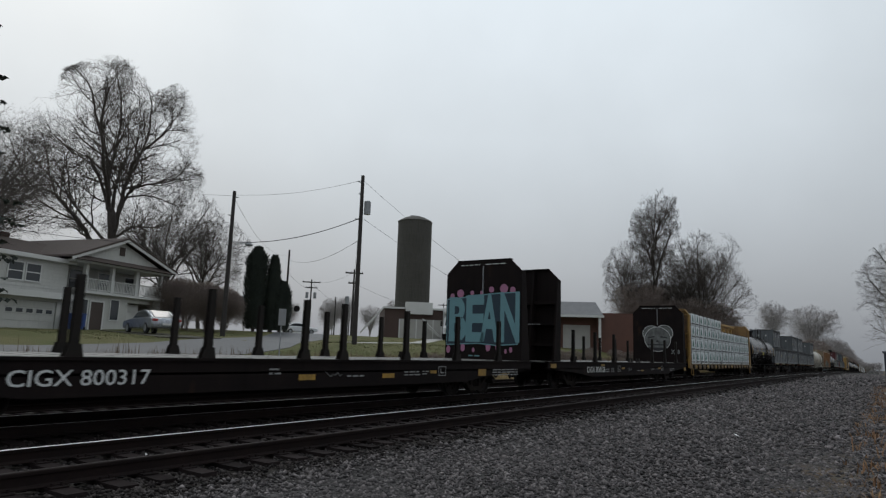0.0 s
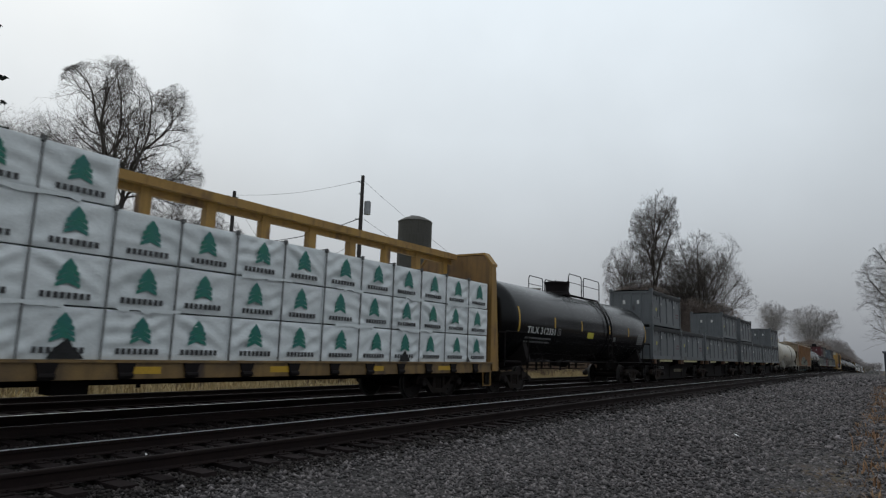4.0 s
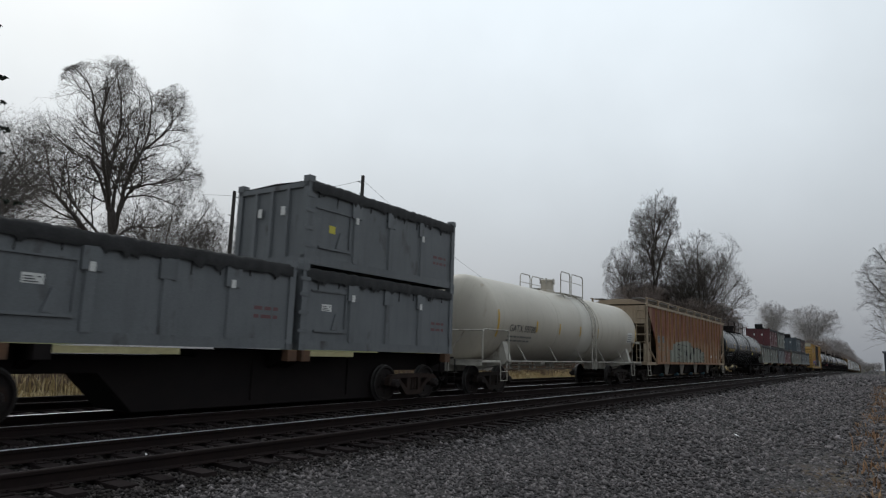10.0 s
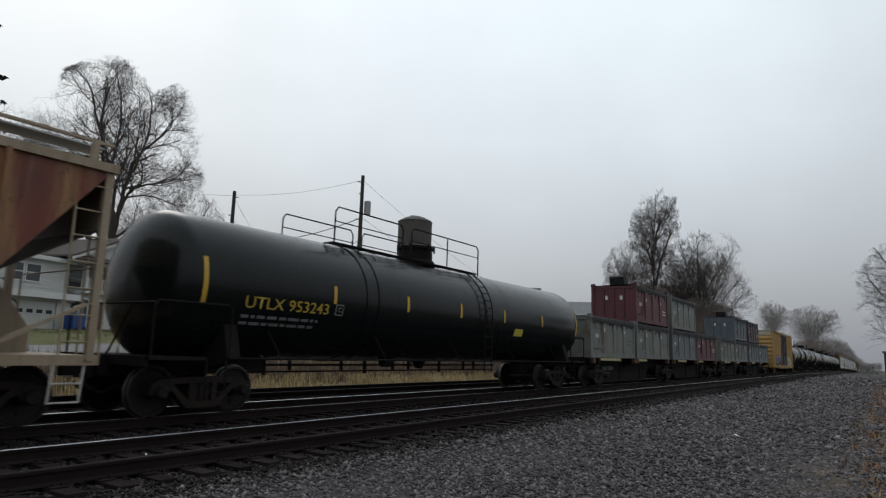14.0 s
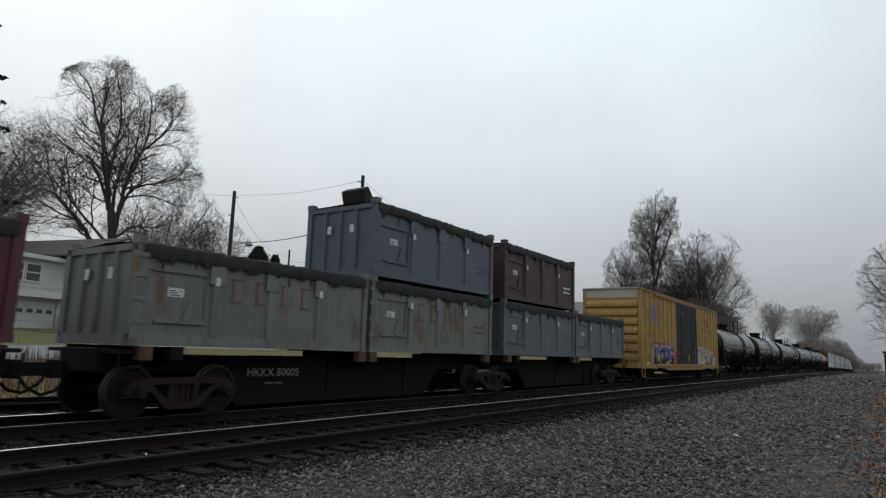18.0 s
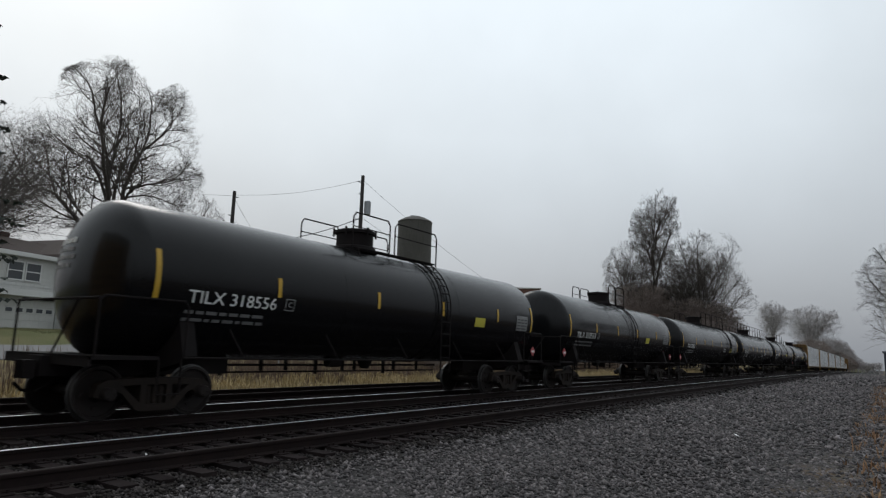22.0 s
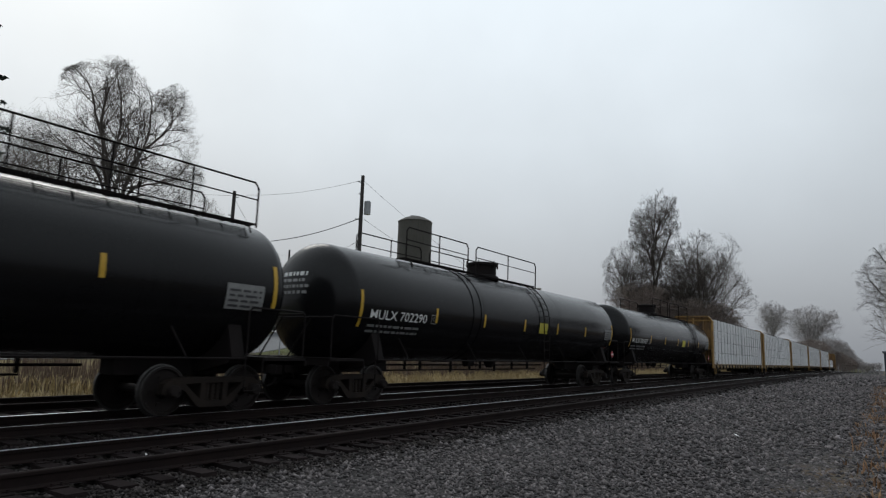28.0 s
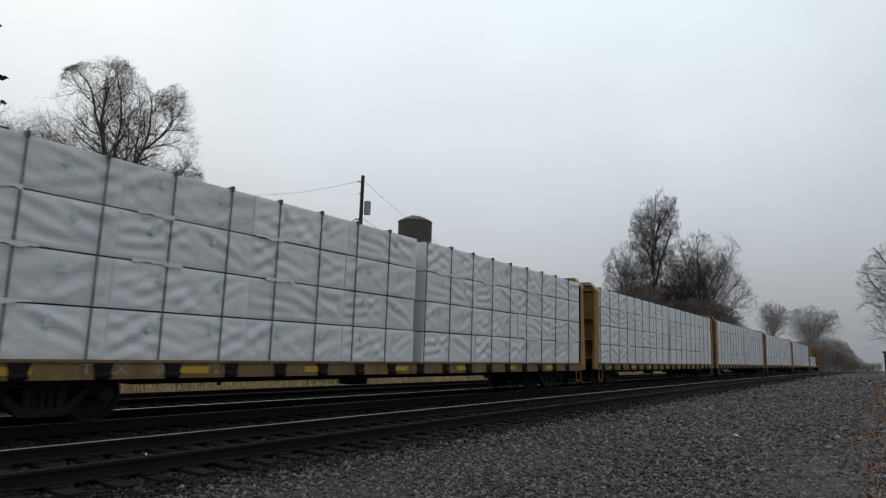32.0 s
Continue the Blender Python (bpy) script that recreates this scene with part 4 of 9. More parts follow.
def leafy_cone(name, label, x, y, height, radius, seed, group, tip=1.9):
    """A columnar evergreen: short trunk and a dense crown of small upright sprays."""
    rng = random.Random(seed)
    t = thing(name, label, "tree", pose(x, y, terrain(x, y) - 0.1), group)
    part("trunk", Geo().rod((0, 0, 0), (0, 0, height * 0.7), 0.16, 8, 0.05), "bark", t)
    g = Geo()
    for i in range(3600):
        u = rng.random() ** 0.8
        r = radius * min(1.0, math.sqrt(max(0.0, 1 - u)) * tip) * (0.80 + 0.20 * min(1.0, u * 4)) * (0.50 + 0.5 * rng.random()) * (0.95 + 0.16 * noise.noise(Vector((u * 9, seed * 3.7, 0))))
        a = rng.uniform(0, 2 * math.pi)
        p = Vector((r * math.cos(a), r * math.sin(a), 0.25 + u * (height - 0.4)))
        up = Vector((math.cos(a) * 0.5, math.sin(a) * 0.5, rng.uniform(0.5, 1.2))).normalized() * rng.uniform(0.22, 0.42)
        s = Vector((-math.sin(a), math.cos(a), 0)) * rng.uniform(0.08, 0.16)
        k = len(g.v)
        for w in (p - s, p + s, p + up + s * 0.3, p + up - s * 0.3):
            g.v.append(tuple(w))
        g.f.append((k, k + 1, k + 2, k + 3))
    me = bpy.data.meshes.new("crown")
    me.from_pydata(g.v, [], g.f)
    part("crown", me, "evergreen", t)


leafy_cone("arborvitae", "tall dark green columnar evergreen beside the street", 39.4, 47.9, 7.9, 1.15, 3, "evergreens", 2.4)
leafy_cone("arborvitae", "slender dark green columnar evergreen beside the street", 40.6, 46.9, 7.2, 0.78, 4, "evergreens", 1.5)
leafy_cone("arborvitae", "shorter dark green evergreen beside the street", 41.3, 46.5, 4.8, 1.0, 6, "evergreens")
leafy_cone("arborvitae", "shorter dark green evergreen beside the street", 40.9, 47.4, 4.4, 0.9, 7, "evergreens")


def build_spruce(x, y, height):
    """A dark conifer whose branch tips reach into view."""
    rng = random.Random(9)
    t = thing("spruce_tree", "dark ragged conifer with drooping branches", "tree", pose(x, y, terrain(x, y) - 0.1))
    part("trunk", Geo().rod((0, 0, 0), (0, 0, height), 0.3, 8, 0.04), "bark", t)
    g = Geo()
    for i in range(95):
        u = rng.random()
        z = 1.5 + u * (height - 2)
        a = rng.uniform(0, 2 * math.pi)
        ln = (3.3 * (1 - u) + 0.5) * rng.uniform(0.7, 1.1)
        d = Vector((math.cos(a), math.sin(a), -0.22))
        for j in range(46):
            s = rng.uniform(0.12, 1.0)
            p = Vector((0, 0, z)) + d * (ln * s) + Vector((0, 0, 0.10 * ln * s * s))
            side = Vector((-math.sin(a), math.cos(a), 0)) * rng.uniform(-1, 1) * 0.55 * (1.1 - s)
            w = Vector((rng.uniform(-0.12, 0.12), rng.uniform(-0.12, 0.12), rng.uniform(-0.16, 0.06)))
            q = p + side
            k = len(g.v)
            e = d.normalized() * 0.20
            for o in (q - w * 0.5, q + e, q + w, q + e * 0.3 + w * 1.4):
                g.v.append(tuple(o))
            g.f.append((k, k + 1, k + 2, k + 3))
    me = bpy.data.meshes.new("crown")
    me.from_pydata(g.v, [], g.f)
    part("crown", me, "evergreen", t)


build_spruce(11.45, 36.2, 17.5)


# ---- street, poles and wires ----
def strip(name, label, pts, width, mat, lift=0.03, kind="structure"):
    """A paved band that follows the ground."""
    v, f = [], []
    line = []
    for (x0, y0), (x1, y1) in zip(pts[:-1], pts[1:]):
        n = max(2, int(math.hypot(x1 - x0, y1 - y0) / 2.0))
        line += [(x0 + (x1 - x0) * i / n, y0 + (y1 - y0) * i / n) for i in range(n)]
    line.append(pts[-1])
    k = 7
    for i, (x, y) in enumerate(line):
        a = line[max(0, i - 1)]
        b = line[min(len(line) - 1, i + 1)]
        d = Vector((b[0] - a[0], b[1] - a[1])).normalized()
        for j in range(k):
            o = (j / (k - 1) - 0.5) * width
            px, py = x - d.y * o, y + d.x * o
            v.append((px, py, terrain(px, py) + lift))
    n = len(line)
    for i in range(n - 1):
        for j in range(k - 1):
            f.append((i * k + j, (i + 1) * k + j, (i + 1) * k + j + 1, i * k + j + 1))
    m = len(v)
    edge = [i * k for i in range(n)] + [(n - 1 - i) * k + k - 1 for i in range(n)]
    v += [(v[i][0], v[i][1], v[i][2] - 0.12) for i in edge]
    e = len(edge)
    for i in range(e):
        f.append((edge[i], edge[(i + 1) % e], m + (i + 1) % e, m + i))
    ob = part(name, Geo().add(v, f), mat)
    tagged(ob, label=label, kind=kind, category=name.replace("_", " "))


strip("road", "wet grey asphalt street running past the house", [(-80, 20), (-25, 23.5), (5, 25.6), (13, 26.1), (18.5, 26.8), (23.5, 28.9), (30, 33.8), (40, 42.3), (52, 53.2), (75, 76), (140, 141), (300, 299)], 4.8, "asphalt")
strip("driveway", "dark wet asphalt driveway up to the house", [(21.4, 31.0), (23.0, 37.0), (24.4, 42.5)], 3.4, "drive_dirt", 0.05)
strip("pavement", "pale concrete path across the grass", [(33.5, 30.5), (46, 34.5), (58, 40)], 1.2, "concrete", 0.04)


def utility_pole(x, y, z0, height, r, arms, label, extras=()):
    t = thing("utility_pole", label, "utility pole", pose(x, y, z0 - 0.2), "utility poles")
    part("pole", Geo().rod((0, 0, 0), (0, 0, height + 0.2), r, 10, r * 0.68), "pole_wood", t, smooth=40)
    for z, w, turn in arms:
        arm = part("crossarm", Geo().box(-w / 2, w / 2, -0.06, 0.06, z - 0.07, z + 0.07), "pole_wood", t, at=pose(0, 0, 0, 0, 0, turn))
        for i in range(4):
            px = -w / 2 + 0.1 + (w - 0.2) * i / 3
            part("insulator", Geo().turn([(z + 0.07, 0.02), (z + 0.10, 0.05), (z + 0.16, 0.06), (z + 0.20, 0.03), (z + 0.20, 0.0)], "z", (px, 0, 0), 8), "grey_metal", arm, smooth=40)
    for kind, z, dx, dy in extras:
        if kind == "transformer":
            part("transformer", Geo().turn([(z - 0.45, 0.0), (z - 0.45, 0.22), (z + 0.40, 0.22), (z + 0.45, 0.16), (z + 0.45, 0.0)], "z", (dx, dy, 0), 14), "grey_metal", t, "grey can transformer", smooth=40)
        if kind == "lamp":
            part("lamp_arm", Geo().pipe([(0, 0, z - 0.5), (dx * 0.5, dy * 0.5, z), (dx, dy, z + 0.05)], 0.035), "grey_metal", t)
            part("lamp_head", Geo().turn([(0.0, 0.0), (0.05, 0.14), (0.3, 0.17), (0.6, 0.10), (0.65, 0.0)], "x", (dx * 0.95, dy, z + 0.03), 10), "grey_metal", t, "cobra-head street lamp", smooth=50)
        if kind == "bracket":
            part("insulator", Geo().rod((0, 0, z), (dx, dy, z + 0.05), 0.04, 6), "grey_metal", t)
    return t


utility_pole(30.97, 27.8, 1.6, 11.0, 0.17, [], "dark wooden utility pole with a transformer by the grass", (("transformer", 9.05, 0.28, -0.28), ("bracket", 10.7, -0.35, 0.1), ("bracket", 8.2, -0.3, 0.2), ("bracket", 9.9, -0.2, 0.1)))
utility_pole(28.97, 38.38, 1.85, 10.45, 0.18, [], "dark wooden utility pole with a street lamp", (("lamp", 6.9, 1.27, -0.2), ("bracket", 10.2, 0.3, -0.1), ("bracket", 8.8, -0.3, 0.1)))
utility_pole(50.2, 55.7, 2.65, 9.5, 0.15, [], "dark wooden utility pole along the street", (("bracket", 9.0, 0.2, -0.1), ("bracket", 7.4, 0.2, -0.1)))
utility_pole(66.1, 68.2, 2.6, 8.3, 0.14, [(8.1, 2.6, -45), (7.3, 1.7, -45)], "wooden utility pole with crossarms along the street", (("transformer", 6.2, 0.4, -0.4), ("transformer", 6.2, -0.4, 0.4)))
utility_pole(51.8, 47.0, 2.5, 7.2, 0.14, [(7.0, 1.9, -45), (5.9, 1.2, -45)], "wooden utility pole with crossarms and a transformer", (("transformer", 4.0, -0.55, 0.35),))
utility_pole(92, 88, 3.0, 8.0, 0.13, [], "wooden utility pole far along the street")
utility_pole(118, 108, 3.1, 8.5, 0.13, [(8.2, 2.4, -45)], "wooden utility pole far along the street")
utility_pole(125, 100, 3.1, 7.0, 0.13, [(6.8, 2.4, -45)], "wooden utility pole far along the street")
utility_pole(112, 76, 3.1, 8.0, 0.13, [(7.8, 2.4, -60)], "wooden utility pole far behind the grass")


def wire(p, q, drop, r=0.014, label="thin black overhead wire between poles"):
    g = Geo()
    n = 14
    pts = []
    for i in range(n + 1):
        u = i / n
        a = Vector(p).lerp(Vector(q), u)
        a.z -= drop * 4 * u * (1 - u)
        pts.append(a)
    g.pipe(pts, r, 4)
    ob = part("overhead_wire", g, "wire")
    tagged(ob, label=label, category="wire", group="overhead wires")


wire((28.97, 38.38, 12.03), (30.97, 27.8, 12.3), 0.35, 0.010)
wire((28.97, 38.38, 8.56), (30.97, 27.8, 9.75), 0.55, 0.028, "thick black overhead cable between poles")
wire((12.0, 38.8, 10.3), (28.97, 38.38, 11.96), 0.4, 0.010)
wire((12.0, 38.8, 7.2), (28.97, 38.38, 8.36), 0.5, 0.016)
wire((30.97, 27.8, 12.2), (51.8, 47.0, 9.5), 0.5, 0.010)
wire((30.97, 27.8, 9.6), (51.8, 47.0, 8.4), 0.6, 0.012)
wire((30.97, 27.8, 8.3), (50.2, 55.7, 11.0), 0.8, 0.012)
wire((30.97, 27.8, 12.3), (62, 30, 5.5), 0.6, 0.010)
wire((30.97, 27.8, 9.8), (62, 30, 4.6), 0.6, 0.010)
wire((28.97, 38.38, 11.83), (50.2, 55.7, 11.6), 1.4, 0.010)
wire((28.97, 38.38, 8.49), (43, 52, 4.6), 0.4, 0.010)
wire((50.2, 55.7, 9.6), (66.1, 68.2, 9.6), 0.5, 0.012)
wire((51.8, 47.0, 9.4), (66.1, 68.2, 10.5), 0.5, 0.012)
wire((66.1, 68.2, 10.4), (118, 108, 11.3), 1.0, 0.016)
wire((51.8, 47.0, 8.2), (112, 76, 10.6), 1.2, 0.014)


def street_sign(x, y, height):
    z = terrain(x, y)
    t = thing("sign_post", "thin metal sign post with a small square sign on the grass", "sign", pose(x, y, z))
    part("post", Geo().rod((0, 0, -0.1), (0, 0, height), 0.03, 6), "grey_metal", t)
    part("sign_plate", Geo().box(-0.22, 0.22, -0.05, -0.035, height - 0.75, height), "grey_metal", t, bevel=0.01)


street_sign(20.0, 22.4, 2.6)


def crossing_signal(x, y):
    z = terrain(x, y)
    t = thing("crossing_signal", "railway crossing signal with round black lamp hoods", "signal", pose(x, y, z, 0, 0, -35))
    part("mast", Geo().rod((0, 0, 0), (0, 0, 4.4), 0.08, 8), "grey_metal", t)
    part("mast_arm", Geo().box(-0.9, 0.9, -0.05, 0.05, 3.35, 3.45), "grey_metal", t)
    for dx in (-0.75, 0.75):
        part("lamp_hood", Geo().turn([(-0.05, 0.0), (-0.05, 0.42), (0.02, 0.42), (0.3, 0.30), (0.3, 0.0)], "y", (dx, -0.1, 3.4), 16), "under_black", t, smooth=40)


crossing_signal(60.0, 65.5)


# ---- silo ----
def build_silo(x, y):
    z = terrain(x, y)
    t = thing("silo", "tall dark grey concrete stave silo with a domed cap", "silo", pose(x, y, z - 0.2))
    h, r = 20.2, 3.0
    prof = [(0, r)]
    k = 0.0
    while k < h:
        prof += [(k + 0.02, r), (k + 0.72, r), (k + 0.74, r + 0.025), (k + 0.78, r + 0.025), (k + 0.80, r)]
        k += 0.80
    part("stave_wall", Geo().turn(prof, "z", n=40), "silo_stave", t, smooth=30)
    dome = [(k, r + 0.06), (k + 0.12, r + 0.08), (k + 0.35, r - 0.2), (k + 0.85, r * 0.62), (k + 1.1, r * 0.34), (k + 1.15, 0.0)]
    part("dome", Geo().turn(dome, "z", n=40), "silo_stave", t, "domed cap", smooth=35)
    part("hatch_ring", Geo().pipe([(0.85 * math.cos(a * math.pi / 8), 0.85 * math.sin(a * math.pi / 8), k + 1.28 + 0.18 * math.cos(a * math.pi / 8 - 0.9)) for a in range(17)], 0.09, 6), "grey_metal", t, "pale steel ring round the filling hatch", smooth=50)


build_silo(89.5, 67.4)


# ---- the house ----
def window_unit(parent, x0, x1, z0, z1, y, mull=True):
    w = part("window", Geo().box(x0 - 0.08, x1 + 0.08, y - 0.05, y - 0.012, z0 - 0.08, z0).box(x0 - 0.08, x1 + 0.08, y - 0.05, y - 0.012, z1, z1 + 0.08)
             .box(x0 - 0.08, x0, y - 0.05, y - 0.012, z0, z1).box(x1, x1 + 0.08, y - 0.05, y - 0.012, z0, z1), "trim_white", parent)
    part("pane", Geo().box(x0, x1, y - 0.025, y - 0.012, z0, z1), "window_glass", w)
    if mull:
        part("window_rail", Geo().box(x0, x1, y - 0.045, y - 0.026, (z0 + z1) / 2 - 0.03, (z0 + z1) / 2 + 0.03), "trim_white", w)
    return w


BALUSTER = Geo().box(-0.025, 0.025, -0.02, 0.02, 0.0, 0.64).mesh("baluster")


def build_house():
    base = 1.88
    h = thing("house", "white two-storey house with a columned balcony porch and a garage", "house", pose(22.44, 44.68, base, 0, 0, 16))
    part("foundation", Geo().box(-10.6, 7.3, -0.04, 9.0, -1.2, 0.02), "concrete", h)
    # garage wing
    part("garage_wing_wall", Geo().box(-10.5, -5.8, 0, 7.0, 0, 1.9).box(-2.15, -0.9, 0, 7.0, 0, 1.9).box(-5.8, -2.15, 0, 7.0, 1.72, 1.9).box(-5.8, -2.15, 0.3, 7.0, 0, 1.72), "siding", h)
    door = part("garage_door", Geo().box(-5.78, -2.17, 0.10, 0.14, 0.01, 1.71), "siding", h)
    for i in range(4):
        part("door_panel", Geo().box(-5.76, -2.19, 0.06, 0.099, 0.02 + i * 0.42, 0.02 + i * 0.42 + 0.405), "siding", door, bevel=0.01)
    for i in range(5):
        part("pane", Geo().box(-5.55 + i * 0.68, -5.13 + i * 0.68, 0.045, 0.059, 0.95, 1.18), "window_glass", door)
    part("fascia", Geo().box(-10.7, -0.8, -0.55, 0.0, 1.9, 2.30), "trim_white", h)
    part("upper_wing_wall", Geo().box(-10.5, -1.2, 0.5, 7.0, 2.30, 4.35), "siding", h)
    board = Geo().prism([(0.478, 0.0), (0.499, 0.0), (0.499, 0.185), (0.492, 0.185)], "x", -10.5, -1.2).mesh("clapboard")
    for i in range(9):
        part("clapboard", board, "siding", h, at=pose(0, 0, 2.36 + i * 0.21))
    part("wing_roof", Geo().box(-10.9, -0.9, 0.1, 7.2, 4.35, 4.62), "trim_white", h, "flat white-edged roof", bevel=0.02)
    window_unit(h, -5.40, -4.45, 2.96, 4.0, 0.476)
    window_unit(h, -4.20, -3.25, 2.96, 4.0, 0.476)
    # main block behind the porch
    part("main_wall", Geo().box(-1.2, 7.0, 2.2, 9.0, 0, 4.6), "siding", h)
    board = Geo().prism([(2.178, 0.0), (2.199, 0.0), (2.199, 0.18), (2.192, 0.18)], "x", -1.2, 7.0).mesh("clapboard")
    for i in range(9):
        part("clapboard", board, "siding", h, at=pose(0, 0, 2.70 + i * 0.2))
    part("rear_roof", Geo().prism([(2.6, 4.9), (5.2, 6.15), (9.6, 4.9)], "x", -4.2, 1.2), "roof_brown", h, "brown shingled rear roof")
    part("rear_wall", Geo().box(-4.0, 1.0, 2.8, 9.4, 4.6, 4.9), "siding", h)
    # balcony with four columns
    part("balcony_floor", Geo().box(-0.3, 7.2, -0.15, 2.2, 2.52, 2.72), "trim_white", h, bevel=0.01)
    posts = (-0.15, 2.1, 4.38, 6.85)
    for x in posts:
        part("column", Geo().box(x - 0.13, x + 0.13, -0.06, 0.20, 2.72, 4.52), "trim_white", h, bevel=0.015)
    for a, b in zip(posts[:-1], posts[1:]):
        x0, x1 = a + 0.14, b - 0.14
        rail = part("balustrade", Geo().box(x0, x1, -0.02, 0.08, 3.50, 3.58).box(x0, x1, -0.01, 0.07, 2.80, 2.86), "trim_white", h)
        n = int((x1 - x0) / 0.14)
        for i in range(n):
            u = x0 + (i + 0.5) * (x1 - x0) / n
            part("baluster", BALUSTER, "trim_white", rail, at=pose(u, 0.03, 2.86))
    part("porch_soffit", Geo().box(-1.6, 7.4, -0.5, 3.0, 4.52, 4.66), "trim_white", h)
    peak, mid = 6.62, 2.45
    part("pent_roof", Geo().prism([(-0.85, 4.67), (-0.26, 4.67), (-0.26, 5.02)], "x", -1.7, 7.5), "roof_brown", h, "brown shingled skirt roof below the gable")
    part("gable", Geo().prism([(-1.4, 4.67), (mid, peak - 0.2), (7.1, 4.67)], "y", -0.25, -0.10), "siding", h, "white gable front")
    vent = part("gable_vent", Geo().box(mid - 0.24, mid + 0.24, -0.29, -0.252, 5.45, 6.05), "roof_brown", h)
    for i in range(4):
        part("louvre", Geo().box(mid - 0.20, mid + 0.20, -0.31, -0.291, 5.50 + i * 0.14, 5.58 + i * 0.14), "roof_brown", vent)
    for x_out in (-2.0, 7.75):
        part("roof", Geo().prism([(mid, peak), (x_out, 4.78), (x_out, 4.91), (mid, peak + 0.14)], "y", -0.75, 8.8), "roof_brown", h, "brown shingled roof slope")
        part("bargeboard", Geo().prism([(mid, peak - 0.2), (x_out, 4.58), (x_out, 4.79), (mid, peak - 0.005)], "y", -0.72, -0.62), "trim_white", h)
    # porch back wall, doors and windows
    window_unit(h, 0.4, 1.4, 3.0, 4.25, 2.176)
    window_unit(h, 2.9, 4.3, 3.0, 4.25, 2.176)
    window_unit(h, 5.4, 6.5, 3.0, 4.2, 2.176)
    part("ground_wall", Geo().box(-0.3, 3.95, 0.25, 2.2, 0, 2.52).box(6.45, 7.05, 0.05, 2.2, 0, 2.52).box(3.95, 6.45, 0.25, 2.2, 2.18, 2.52), "siding", h)
    fd = part("front_door", Geo().box(0.68, 1.72, 0.19, 0.24, 0.0, 2.0), "door_brown", h, bevel=0.01)
    part("door_frame", Geo().box(0.56, 0.68, 0.18, 0.245, 0, 2.12).box(1.72, 1.84, 0.18, 0.245, 0, 2.12).box(0.68, 1.72, 0.18, 0.245, 2.0, 2.12), "trim_white", fd)
    window_unit(h, 2.38, 3.10, 0.85, 2.25, 0.226, False)
    window_unit(h, -0.2, 0.38, 0.5, 2.1, 0.226, False)
    roller = part("carport_door", Geo().box(4.4, 5.6, 0.80, 0.86, 0.0, 2.1), "trim_white", h, "white panelled door under the balcony")
    for i in range(4):
        part("door_panel", Geo().box(4.45, 5.55, 0.77, 0.799, 0.04 + i * 0.5, 0.5 + i * 0.5), "trim_white", roller, bevel=0.01)
    # added dark panel: shade of the recess given by its colour
    part("carport_back", Geo().box(3.95, 6.45, 1.6, 1.7, 0.0, 2.18), "door_brown", h, "dark brown panel standing in for the shade under the balcony")
    part("chimney", Geo().box(-2.6, -2.0, 5.2, 5.9, 4.8, 6.5), "brick_dark", h)


build_house()


def wheelie_bin(x, y, turn):
    t = thing("wheelie_bin", "blue plastic wheeled rubbish bin beside the garage", "bin", pose(x, y, terrain(x, y), 0, 0, turn))
    part("bin_body", Geo().prism([(-0.26, 0.05), (0.26, 0.05), (0.32, 1.0), (-0.32, 1.0)], "y", -0.32, 0.32), "bin_blue", t, bevel=0.02)
    part("lid", Geo().prism([(-0.35, 1.0), (0.35, 1.0), (0.30, 1.08), (-0.30, 1.08)], "y", -0.36, 0.36), "bin_blue", t, bevel=0.02)
    for s in (-1, 1):
        part("wheel", Geo().turn([(-0.04, 0.0), (-0.04, 0.12), (0.04, 0.12), (0.04, 0.0)], "y", (0.2, s * 0.3, 0.12), 12), "rubber", t)


wheelie_bin(20.9, 43.1, 30)
wheelie_bin(21.5, 43.4, 35)


